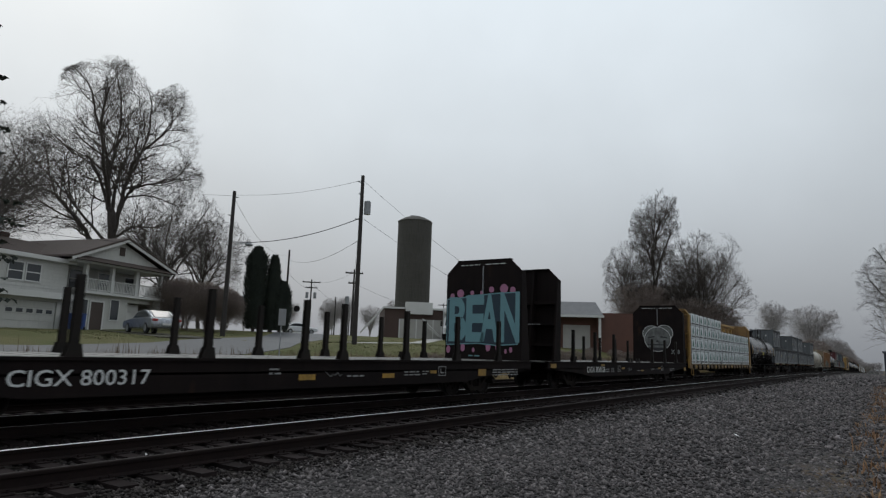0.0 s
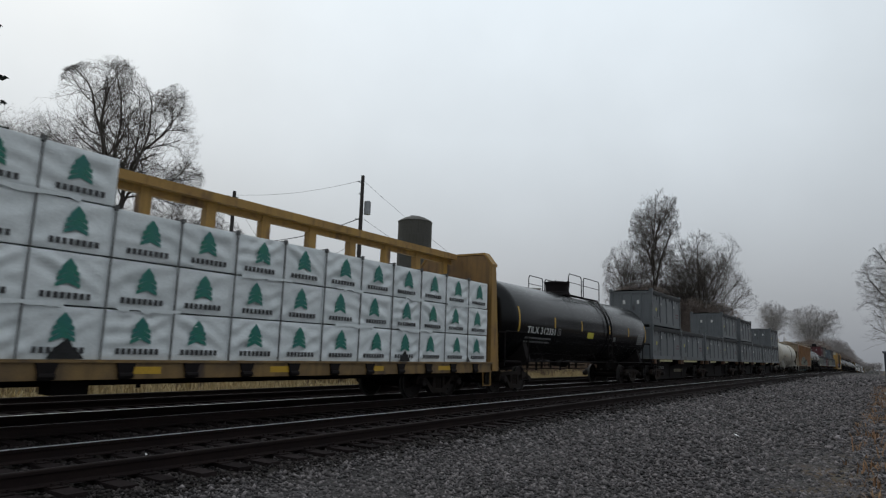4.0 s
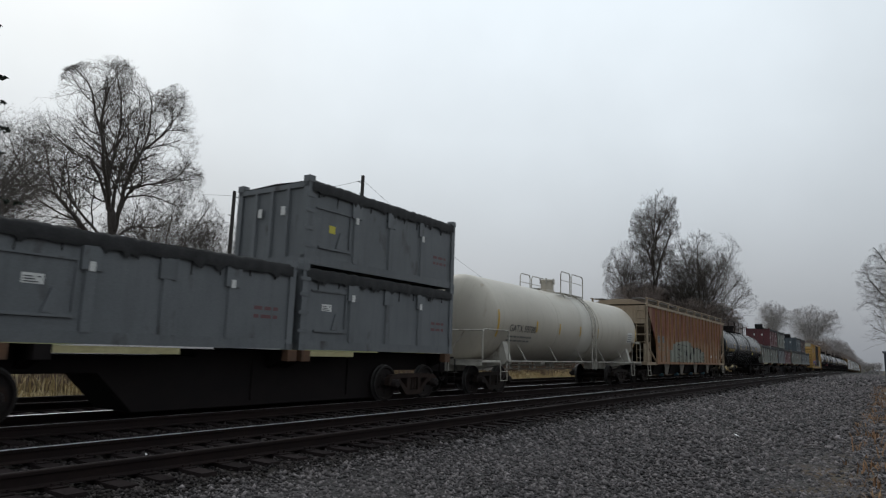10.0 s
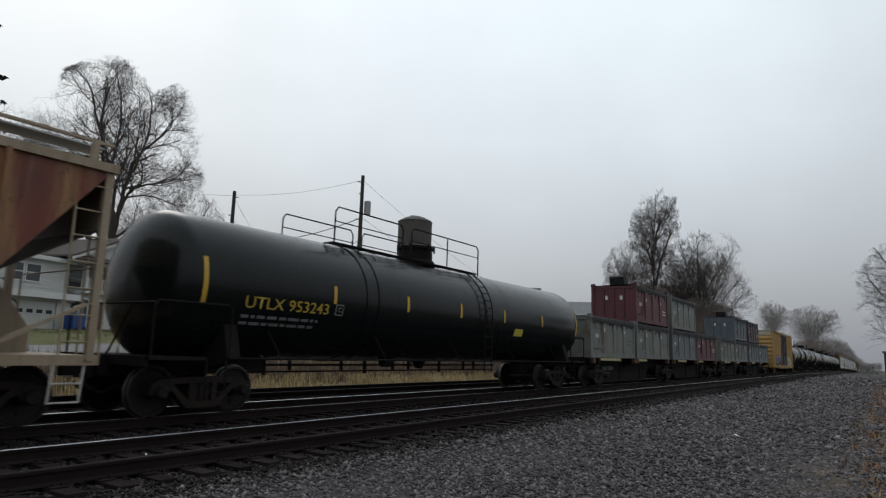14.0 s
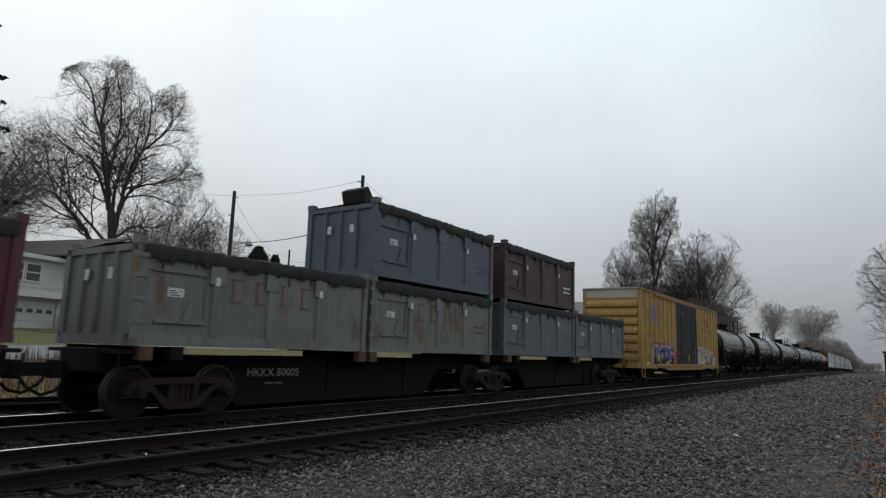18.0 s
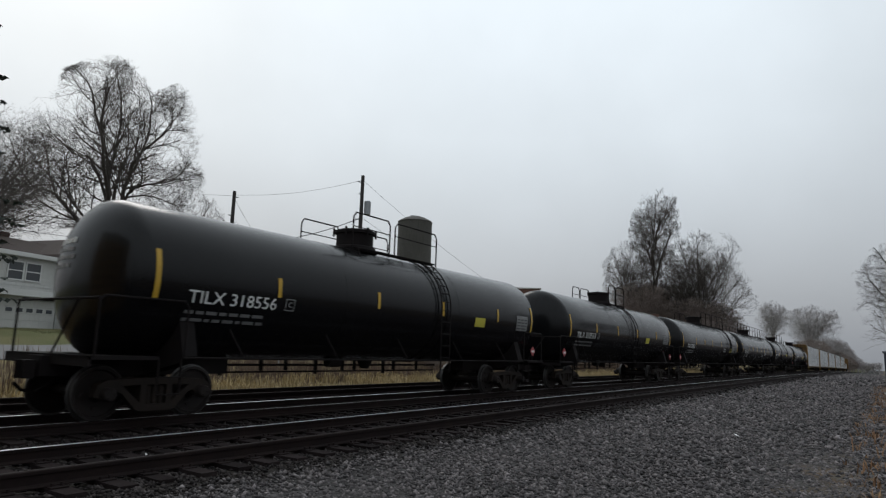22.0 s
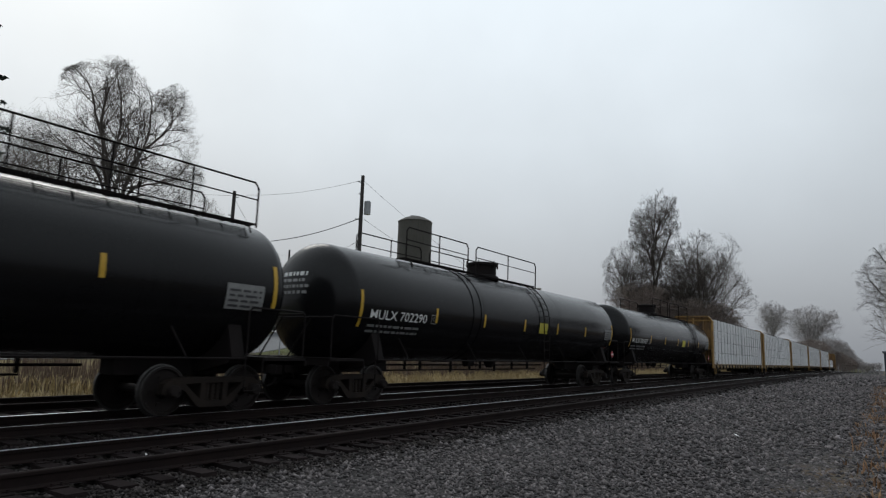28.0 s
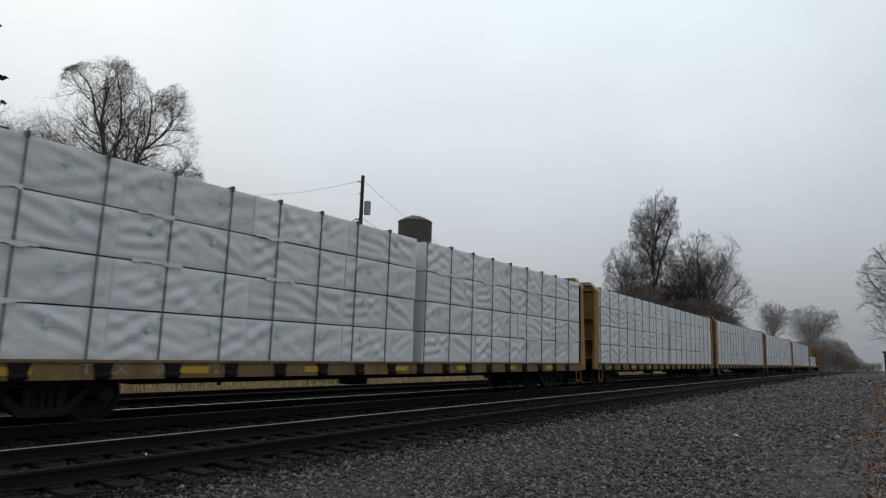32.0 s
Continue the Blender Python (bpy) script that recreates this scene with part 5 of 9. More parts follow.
def road_car(name, label, x, y, turn, paint, z=None):
    """A four-door saloon."""
    t = thing(name, label, "car", pose(x, y, terrain(x, y) + 0.04 if z is None else z, 0, 0, turn), "parked cars")
    low = [(-2.3, 0.32), (2.25, 0.30), (2.33, 0.55), (2.22, 0.78), (1.1, 0.92), (-1.55, 0.98), (-2.28, 0.93), (-2.36, 0.6)]
    part("body", Geo().prism(low, "y", -0.88, 0.88), paint, t, bevel=0.09, smooth=50)
    cabin = [(1.15, 0.90), (0.35, 1.36), (-0.25, 1.44), (-1.0, 1.40), (-1.95, 0.95)]
    part("cabin", Geo().prism(cabin, "y", -0.74, 0.74), paint, t, bevel=0.08, smooth=50)
    part("side_glass", Geo().prism([(0.95, 0.95), (0.33, 1.28), (-0.25, 1.35), (-0.95, 1.31), (-1.55, 1.0)], "y", -0.752, 0.752), "window_glass", t)
    part("windscreen", Geo().add([(1.20, -0.62, 0.93), (1.20, 0.62, 0.93), (0.42, 0.56, 1.355), (0.42, -0.56, 1.355)], [(0, 1, 2, 3)]), "window_glass", t)
    part("rear_glass", Geo().add([(-1.99, -0.6, 0.985), (-1.99, 0.6, 0.985), (-1.09, 0.54, 1.395), (-1.09, -0.54, 1.395)], [(0, 1, 2, 3)]), "window_glass", t)
    for wx in (-1.42, 1.42):
        for s in (-1, 1):
            w = part("wheel", Geo().turn([(-0.1, 0.0), (-0.1, 0.27), (-0.07, 0.33), (0.07, 0.33), (0.1, 0.27), (0.1, 0.0)], "y", (wx, s * 0.80, 0.33), 18), "rubber", t, smooth=40)
            part("rim", Geo().turn([(-0.105, 0.0), (-0.105, 0.2), (-0.08, 0.21), (0.08, 0.21), (0.105, 0.2), (0.105, 0.0)], "y", (wx, s * 0.80, 0.33), 14), "grey_metal", w, smooth=40)
    for s in (-1, 1):
        part("tail_lamp", Geo().box(-2.40, -2.25, s * 0.55, s * 0.86, 0.74, 0.88), "lamp_red", t, bevel=0.02)
        part("headlamp", Geo().box(2.20, 2.30, s * 0.5, s * 0.82, 0.60, 0.74), "trim_white", t, bevel=0.02)
    part("number_plate", Geo().box(-2.40, -2.37, -0.26, 0.26, 0.50, 0.62), "sticker_white", t)


road_car("saloon_car", "silver saloon car parked on the drive", 22.95, 37.45, 80, "car_silver")
road_car("saloon_car", "white saloon car far along the street", 59.8, 63.5, -25, "car_white")
road_car("saloon_car", "white saloon car far along the street", 88, 93.5, 40, "car_white")


# ---- brick works and its truck ----
def build_brick_works():
    # front wall runs across the view; local x to the right as seen, y away
    t = thing("brick_building", "dark red brick building with a stepped parapet and arched panel", "building", pose(64.2, 39.2, 2.75, 0, 0, -61.5))
    w = 8.6
    part("front_wall", Geo().box(0, 1.45, 0, 9, -1.5, 4.2).box(1.45, 3.2, 0.2, 9, -1.5, 3.1).box(3.2, 3.35, 0, 9, -1.5, 4.2).box(1.45, 3.2, 0, 9, 3.1, 4.2).box(3.35, w, 0, 9, -1.5, 4.2), "brick_wall", t)
    part("parapet", Geo().box(0, w, 0, 0.5, 4.2, 5.35).box(0.85, w - 1.0, 0, 0.5, 5.35, 5.95), "brick_wall", t, "stepped brick parapet")
    part("coping", Geo().box(-0.1, 0.85, -0.1, 0.6, 5.35, 5.5).box(w - 1.0, w + 0.1, -0.1, 0.6, 5.35, 5.5).box(0.75, w - 0.9, -0.1, 0.6, 5.95, 6.1), "concrete", t)
    part("stone_band", Geo().box(-0.06, 1.5, -0.06, 0.0, 4.05, 4.3).box(w - 1.55, w + 0.06, -0.06, 0.0, 4.05, 4.3), "concrete", t)
    arch = Geo()
    n = 14
    for i in range(n):
        a0, a1 = math.pi * (0.12 + 0.76 * i / n), math.pi * (0.12 + 0.76 * (i + 0.85) / n)
        v = []
        for a in (a0, a1):
            for r in (1.0, 1.14):
                v.append((w / 2 - 3.0 * r * math.cos(a), 3.25 + 1.25 * r * math.sin(a)))
        arch.prism([v[0], v[2], v[3], v[1]], "y", -0.07, 0.0)
    part("brick_arch", arch, "brick_dark", t, "low brick arch")
    part("shutter_door", Geo().box(1.47, 2.30, 0.08, 0.15, -0.4, 3.05).box(2.36, 3.18, 0.08, 0.15, -0.4, 3.05), "concrete", t, "pale double shutter door")
    part("blind_window", Geo().box(5.3, 7.3, -0.03, 0.0, -0.3, 2.9), "brick_dark", t, "bricked-up window")
    part("doorway", Geo().box(3.9, 4.7, -0.03, 0.0, -1.0, 1.8), "brick_dark", t)
    for x, z, s in ((0.35, 1.5, 0.7), (0.25, 0.6, 0.35), (0.25, 0.1, 0.35)):
        part("notice", Geo().box(x, x + s, -0.04, 0.0, z, z + s), "concrete", t)
    lamp = part("wall_lamp", Geo().turn([(-0.35, 0.06), (-0.30, 0.22), (0.0, 0.16), (0.05, 0.0)], "z", (4.2, -0.5, 4.2), 12).rod((4.2, 0, 4.35), (4.2, -0.5, 4.25), 0.05), "grey_metal", t, "lit wall lamp")
    part("bulb", Geo().turn([(-0.18, 0.0), (-0.12, 0.12), (0.0, 0.16), (0.12, 0.12), (0.18, 0.0)], "z", (4.2, -0.62, 4.0), 10), "lamp_glow", lamp, "glowing warm bulb", smooth=60)
    part("roof", Geo().box(0.3, w - 0.3, 0.5, 9, 4.2, 4.4), "roof_brown", t)

    # right-hand wing with a white-columned carport
    t2 = thing("garage_building", "low brick garage with a grey roof and white corner posts", "building", pose(68.4, 31.2, 2.85, 0, 0, -63))
    part("garage_wall", Geo().box(0.3, 5.1, 1.3, 8, -1.5, 3.0).box(5.1, 12, 0.6, 8, -1.5, 3.3), "brick_wall", t2)
    part("roof", Geo().add([(-0.4, -0.4, 2.95), (5.7, -0.4, 2.95), (5.7, 6.5, 2.95), (-0.4, 6.5, 2.95), (0.3, 1.6, 4.6), (5.0, 1.6, 4.6), (5.0, 4.6, 4.6), (0.3, 4.6, 4.6)], [(0, 1, 5, 4), (1, 2, 6, 5), (2, 3, 7, 6), (3, 0, 4, 7), (4, 5, 6, 7), (0, 3, 2, 1)]), "roof_grey", t2, "grey hipped roof")
    part("fascia", Geo().box(-0.45, 5.75, -0.46, -0.40, 2.70, 2.97), "trim_white", t2)
    for x in (0.0, 5.3):
        part("post", Geo().box(x - 0.14, x + 0.14, -0.2, 0.08, -1.5, 2.8), "trim_white", t2)
    roller = part("roller_door", Geo().box(1.25, 4.35, 1.26, 1.29, -0.95, 1.88), "concrete", t2)
    for i in range(5):
        part("door_panel", Geo().box(1.3, 4.3, 1.22, 1.259, -0.9 + i * 0.55, -0.9 + i * 0.55 + 0.53), "concrete", roller)

    # left building with a boarded window bay
    t3 = thing("brick_building", "dark brick building with a boarded window bay and white roof edge", "building", pose(55.6, 45.6, 2.45, 0, 0, -46))
    part("wall", Geo().box(0.0, 9.6, 0, 8, -1.5, 3.3), "brick_dark", t3)
    part("side_wall", Geo().prism([(0.0, 3.3), (0.0, 0.9), (-2.2, -1.5), (0.0, -1.5)], "y", 0.3, 0.6), "brick_dark", t3)
    part("roof_edge", Geo().box(-0.2, 9.8, -0.25, 0.0, 3.3, 3.5), "trim_white", t3)
    part("sloping_edge", Geo().prism([(-0.2, 3.5), (-0.2, 3.2), (-2.6, 0.4), (-2.6, 0.7)], "y", -0.25, 0.05), "trim_white", t3)
    part("roof", Geo().box(-0.1, 9.7, 0.0, 8.2, 3.31, 3.45), "roof_brown", t3)
    part("white_box", Geo().box(2.3, 5.3, -0.5, 0.5, 2.75, 4.1), "trim_white", t3, "white board sign with no lettering", bevel=0.02)
    boards = part("boarded_window", Geo().box(1.6, 6.5, -0.06, 0.0, -0.9, 2.2), "concrete", t3, "pale boarded window bay")
    for i in range(6):
        x = 1.6 + i * 0.95
        part("batten", Geo().box(x, x + 0.12, -0.11, -0.061, -0.9, 2.2), "trim_white", boards)
    part("porch_post", Geo().box(9.4, 9.65, -2.2, -1.95, -1.5, 3.0), "trim_white", t3)
    part("awning", Geo().box(6.6, 14.0, -2.3, 0.0, 2.9, 3.15), "trim_white", t3)

    g = Geo()
    t4 = thing("leaning_rail", "white wooden handrail leaning by the bay", "rail", pose(57.6, 42.2, 2.5, 0, 0, -46))
    part("rail", g.rod((0.3, 0, 2.2), (3.6, 0, -0.9), 0.06, 6).rod((0.8, 0, 1.4), (4.0, 0, -1.2), 0.05, 6), "trim_white", t4)


build_brick_works()


def build_box_truck(x, y, turn):
    t = thing("box_truck", "white delivery truck facing the tracks by the brick building", "truck", pose(x, y, 2.35, 0, 0, turn))
    part("cargo_box", Geo().box(2.3, 8.5, -1.25, 1.25, 0.9, 3.7), "car_white", t, bevel=0.04)
    part("cab", Geo().prism([(0.2, 0.55), (0.25, 1.45), (1.0, 1.62), (1.5, 2.55), (2.28, 2.6), (2.28, 0.55)], "y", -1.02, 1.02), "car_white", t, bevel=0.06, smooth=50)
    part("windscreen", Geo().add([(0.99, -0.85, 1.70), (0.99, 0.85, 1.70), (1.40, 0.80, 2.45), (1.40, -0.80, 2.45)], [(0, 1, 2, 3)]), "window_glass", t)
    part("grille", Geo().box(0.14, 0.22, -0.55, 0.55, 0.85, 1.35), "grey_metal", t)
    part("bumper", Geo().box(0.0, 0.2, -1.05, 1.05, 0.45, 0.75), "under_black", t, bevel=0.03)
    for s in (-1, 1):
        part("headlamp", Geo().box(0.15, 0.24, s * 0.62, s * 0.9, 0.95, 1.2), "trim_white", t)
        part("mirror", Geo().box(0.9, 1.0, s * 1.2, s * 1.35, 1.6, 2.2), "under_black", t)
        for wx in (1.0, 6.6):
            part("wheel", Geo().turn([(-0.13, 0.0), (-0.13, 0.45), (0.13, 0.45), (0.13, 0.0)], "y", (wx, s * 0.95, 0.45), 16), "rubber", t)


build_box_truck(58.6, 38.6, 28)


def equipment_cabinet(x, y):
    t = thing("equipment_cabinet", "dark steel signal cabinet on a concrete plinth beside the line", "cabinet", pose(x, y, terrain(x, y)))
    part("plinth", Geo().box(-0.6, 0.6, -0.6, 0.6, -0.2, 0.12), "concrete", t)
    c = part("cabinet_body", Geo().box(-0.5, 0.5, -0.5, 0.5, 0.12, 2.3), "cabinet", t, bevel=0.03)
    part("cabinet_roof", Geo().prism([(-0.56, 2.3), (0.56, 2.3), (0.5, 2.42), (-0.5, 2.42)], "y", -0.56, 0.56), "cabinet", t)
    part("handle", Geo().box(-0.53, -0.5, -0.1, -0.06, 1.0, 1.3), "grey_metal", c)


equipment_cabinet(44.0, -0.55)


# ---- the train ----
# Each car stands with its front end at local x = 0; START is the place of that end at 0 s.
TRAIN = []
WHEELS = []


def roll(ob, start, lift=0.0, length=18.0):
    TRAIN.append((ob, start, lift, length))
    return ob


def wheelset_meshes():
    w = Geo()
    tread = Geo()
    for s in (-1, 1):
        y = s * 0.752
        prof = [(y - s * 0.07, 0.10), (y - s * 0.04, 0.14), (y - s * 0.02, 0.36), (y - s * 0.06, 0.40), (y - s * 0.06, 0.44)]
        w.turn(prof, "y", n=32)
        w.turn([(y + s * 0.06, 0.44), (y + s * 0.065, 0.395), (y + s * 0.02, 0.37), (y + s * 0.0, 0.15), (y + s * 0.07, 0.10), (y + s * 0.07, 0.0)], "y", n=32)
        tread.turn([(y - s * 0.061, 0.44), (y - s * 0.06, 0.482), (y - s * 0.035, 0.484), (y - s * 0.025, 0.457), (y + s * 0.058, 0.452), (y + s * 0.062, 0.44)], "y", n=32)
    w.rod((0, -1.12, 0), (0, 1.12, 0), 0.075, 10)
    # balance marks cast in the plate
    for s in (-1, 1):
        for k in range(5):
            a = 2 * math.pi * k / 5
            w.box(0.25 * math.cos(a) - 0.03, 0.25 * math.cos(a) + 0.03, s * 0.752, s * 0.785, 0.25 * math.sin(a) - 0.03, 0.25 * math.sin(a) + 0.03)
    return w.mesh("wheelset", 35), tread.mesh("tread", 35)


WHEELSET, TREAD = wheelset_meshes()


def sideframe_mesh():
    """Cast side frame of a two-axle truck, one piece with three window openings and pedestal jaws."""
    outer = [(1.10, 0.42), (1.06, 0.60), (0.92, 0.68), (0.45, 0.71), (-0.45, 0.71), (-0.92, 0.68), (-1.06, 0.60), (-1.10, 0.42), (-1.0, 0.38), (-0.79, 0.38), (-0.73, 0.50), (-0.62, 0.45), (-0.38, 0.19), (-0.30, 0.15),
             (0.30, 0.15), (0.38, 0.19), (0.62, 0.45), (0.73, 0.50), (0.79, 0.38), (1.0, 0.38)]
    holes = ([(-0.19, 0.27), (0.19, 0.27), (0.19, 0.60), (-0.19, 0.60)], [(-0.63, 0.585), (-0.30, 0.60), (-0.30, 0.30)], [(0.63, 0.585), (0.30, 0.60), (0.30, 0.30)])
    bm = bmesh.new()
    edges = []
    for loop in (outer, *holes):
        vs = [bm.verts.new((x, -0.08, z)) for x, z in loop]
        edges += [bm.edges.new((vs[k], vs[(k + 1) % len(vs)])) for k in range(len(vs))]
    bmesh.ops.triangle_fill(bm, use_beauty=True, use_dissolve=False, edges=edges)
    out = bmesh.ops.extrude_face_region(bm, geom=bm.faces[:])
    for v in out["geom"]:
        if isinstance(v, bmesh.types.BMVert):
            v.co.y = 0.08
    bmesh.ops.recalc_face_normals(bm, faces=bm.faces[:])
    me = bpy.data.meshes.new("sideframe")
    bm.to_mesh(me)
    bm.free()
    return me


SIDEFRAME = sideframe_mesh()
SPRINGS = Geo().turn([(0.27 + 0.035 * k, 0.058 if k % 2 else 0.045) for k in range(10)], "z", (0, 0, 0), 10).mesh("spring", 50)
BEARING = Geo().turn([(-0.12, 0.0), (-0.12, 0.095), (-0.09, 0.115), (0.05, 0.12), (0.05, 0.0)], "y", n=16)
for _k in range(3):
    _a = 2 * math.pi * _k / 3
    BEARING.rod((0.06 * math.cos(_a), -0.145, 0.06 * math.sin(_a)), (0.06 * math.cos(_a), -0.11, 0.06 * math.sin(_a)), 0.018, 6)
BEARING = BEARING.mesh("bearing_cap", 40)
BOLSTER = Geo().prism([(-0.2, 0.30), (0.2, 0.30), (0.2, 0.62), (-0.2, 0.62)], "y", -0.95, 0.95).rod((0, 0, 0.6), (0, 0, 0.78), 0.2, 14).box(-0.75, -0.55, -0.7, 0.7, 0.3, 0.42).box(0.55, 0.75, -0.7, 0.7, 0.3, 0.42)
BOLSTER = BOLSTER.mesh("truck", 30)


TRUCK_MESHES = {}


def truck(car, x, brown=False):
    iron = "truck_brown" if brown else "truck_iron"
    if (iron, 0) not in TRUCK_MESHES:
        for k, me in enumerate((BOLSTER, SIDEFRAME, SPRINGS)):
            TRUCK_MESHES[iron, k] = me.copy()
    t = part("truck", TRUCK_MESHES[iron, 0], iron, car, at=pose(x, 0, 0))
    for s in (-1, 1):
        part("sideframe", TRUCK_MESHES[iron, 1], iron, t, at=pose(0, s * 1.0, 0))
        for sx in (-0.12, 0.0, 0.12):
            part("spring", TRUCK_MESHES[iron, 2], iron, t, at=pose(sx, s * 1.0, 0))
        for k in (-1, 1):
            part("bearing_cap", BEARING, "wheel_steel", t, at=pose(k * 0.889, s * 1.10, 0.457, 0, 0, 0 if s < 0 else 180))
    for k in (-1, 1):
        w = part("wheelset", WHEELSET, "wheel_steel", t, at=pose(k * 0.889, 0, 0.457))
        WHEELS.append((w, k))
    return t


WHEELSET.materials.append(MAT["wheel_steel"])


def join_tread():
    """The bright tread belongs to the turning wheelset's own mesh."""
    bm = bmesh.new()
    bm.from_mesh(WHEELSET)
    n = len(bm.faces)
    bm.from_mesh(TREAD)
    bm.faces.ensure_lookup_table()
    for f in bm.faces[n:]:
        f.material_index = 1
        f.smooth = True
    bm.to_mesh(WHEELSET)
    bm.free()
    WHEELSET.materials.append(MAT["tread"])


join_tread()
COUPLER = Geo().box(-0.75, 0.0, -0.10, 0.10, 0.72, 0.94).prism([(-0.95, -0.14), (-0.78, -0.18), (-0.72, 0.16), (-0.88, 0.20), (-0.98, 0.10), (-0.90, 0.02)], "z", 0.68, 0.98)
COUPLER.pipe([(-0.15, 0.35, 0.75), (-0.3, 0.33, 0.55), (-0.55, 0.28, 0.42), (-0.8, 0.20, 0.48), (-0.95, 0.12, 0.6)], 0.03)
COUPLER = COUPLER.mesh("coupler", 30)


def couplers(car, x0, x1):
    part("coupler", COUPLER, "under_black", car, at=pose(x0, 0, 0))
    part("coupler", COUPLER, "under_black", car, at=pose(x1, 0, 0, 0, 0, 180))


def ladder(name, car, mat, x, y, z0, z1, w=0.42, along="x", n=None):
    g = Geo()
    n = n or max(2, int((z1 - z0) / 0.38))
    if along == "x":
        g.rod((x - w / 2, y, z0), (x - w / 2, y, z1), 0.018).rod((x + w / 2, y, z0), (x + w / 2, y, z1), 0.018)
        for i in range(n):
            z = z0 + (i + 0.5) * (z1 - z0) / n
            g.rod((x - w / 2, y, z), (x + w / 2, y, z), 0.014)
    else:
        g.rod((x, y - w / 2, z0), (x, y - w / 2, z1), 0.018).rod((x, y + w / 2, z0), (x, y + w / 2, z1), 0.018)
        for i in range(n):
            z = z0 + (i + 0.5) * (z1 - z0) / n
            g.rod((x, y - w / 2, z), (x, y + w / 2, z), 0.014)
    return part(name, g, mat, car)


# -- tank cars --
def tank_car(start, end, label, paint, mark="", mark_at=(1.0, 2.4), stripes=(), dome=8.0, walk_from=6.5, walk_to=11.0, long_walk=False,
             sheets=(), trim="under_black", mark_mat="stencil_white", stripe_mat="safety_yellow", weld=None, hand="", placard="both", style=0):
    """start, end: the ends of the straight shell at 0 s."""
    R, ZC = 1.47, 2.47
    L = end - start
    car = thing("tank_car", label, "tank car", group="train")
    roll(car, start, 0.0, L)
    head = [(-0.66 * math.sin(a), R * math.cos(a)) for a in (0.0, 0.16, 0.32, 0.48, 0.66, 0.84, 1.02, 1.20, 1.38)] + [(-0.66, 0.0)]
    prof = [(x, r) for x, r in reversed(head)]
    for k in range(1, 8):
        prof.append((L * k / 8, R))
    prof += [(L - x, r) for x, r in head]
    shell = part("tank", Geo().turn(prof, "x", (0, 0, ZC), 48), paint, car, smooth=35)
    if paint == "tank_black":
        head_print(shell, 0.62 if style == 3 else 0.98, int(start))
    # jacket bands
    for x in ([weld] if weld else []) + ([0.55 * L] if style == 1 else []):
        g = Geo()
        for dx in (0.0, 0.45):
            g.turn([(x + dx, R + 0.004), (x + dx, R + 0.02), (x + dx + 0.09, R + 0.02), (x + dx + 0.09, R + 0.004)], "x", (0, 0, ZC), 48)
        part("band", g, paint, shell, smooth=30)
    for i in range(2):
        x = L * (i + 1) / 3
        part("weld_seam", Geo().turn([(x, R + 0.001), (x + 0.01, R + 0.006), (x + 0.02, R + 0.001)], "x", (0, 0, ZC), 48), paint, shell)
    # sills, bolsters and end platforms
    for s, x in ((1, 0.0), (-1, L)):
        part("stub_sill", Geo().box(x - s * 1.1, x + s * 2.6, -0.24, 0.24, 0.72, 1.06), trim, car)
        part("bolster", Geo().prism([(-1.45, 1.10), (-1.35, 0.98), (-0.4, 0.78), (0.4, 0.78), (1.35, 0.98), (1.45, 1.10), (1.25, 1.75), (0.75, 1.35), (-0.75, 1.35), (-1.25, 1.75)], "x", x + s * 0.7, x + s * 1.0), trim, car)
        part("end_platform", Geo().box(x - s * 0.95, x + s * 0.25, -1.45, 1.45, 1.03, 1.09).box(x - s * 0.95, x - s * 0.90, -1.45, 1.45, 0.92, 1.09), trim, car)
        for q in (-1, 1):
            part("handrail", Geo().pipe([(x - s * 0.85, q * 1.42, 1.06), (x - s * 0.85, q * 1.42, 1.98), (x - s * 0.78, q * 1.42, 2.06), (x + s * 0.62, q * 1.50, 2.06), (x + s * 0.70, q * 1.50, 1.98), (x + s * 0.70, q * 1.50, 1.06)], 0.022), trim, car)
            part("step", Geo().pipe([(x + s * 0.25, q * 1.45, 1.05), (x + s * 0.25, q * 1.47, 0.45), (x + s * 0.68, q * 1.47, 0.45), (x + s * 0.68, q * 1.45, 1.05)], 0.02).box(x + s * 0.25, x + s * 0.68, q * 1.47 - 0.03, q * 1.47 + 0.03, 0.73, 0.75), trim, car)
        part("end_rail", Geo().pipe([(x - s * 0.85, -1.42, 2.02), (x - s * 0.85, 1.42, 2.02)], 0.022).pipe([(x - s * 0.85, 0.0, 1.06), (x - s * 0.85, -0.75, 2.02)], 0.02), trim, car)
        truck(car, x + (0.5 if s > 0 else -1.05))
    couplers(car, -0.35, L + 0.35)
    # running rails low along both flanks and the pipework between the trucks
    for q in (-1, 1):
        g = Geo().pipe([(0.7, q * 1.50, 1.07), (L - 0.7, q * 1.50, 1.07)], 0.022)
        n = 5
        for i in range(n):
            x = 2.0 + (L - 4.0) * i / (n - 1)
            g.rod((x, q * 1.50, 1.07), (x - 0.22, q * 1.28, 1.62), 0.018)
        part("side_handrail", g, trim, car)
    g = Geo().pipe([(2.6, 0.9, 0.86), (L - 2.6, 0.9, 0.86)], 0.03).pipe([(2.8, 0.75, 0.70), (L * 0.8, 0.75, 0.70)], 0.022)
    rng = random.Random(int(start * 10))
    for i in range(9):
        x = 3.0 + (L - 6.0) * (i + rng.uniform(0, 0.6)) / 9
        g.box(x - 0.03, x + 0.03, 0.85, 0.93, 0.62 if i % 3 == 0 else 0.72, 1.12)
    part("brake_pipe", g, trim, car)
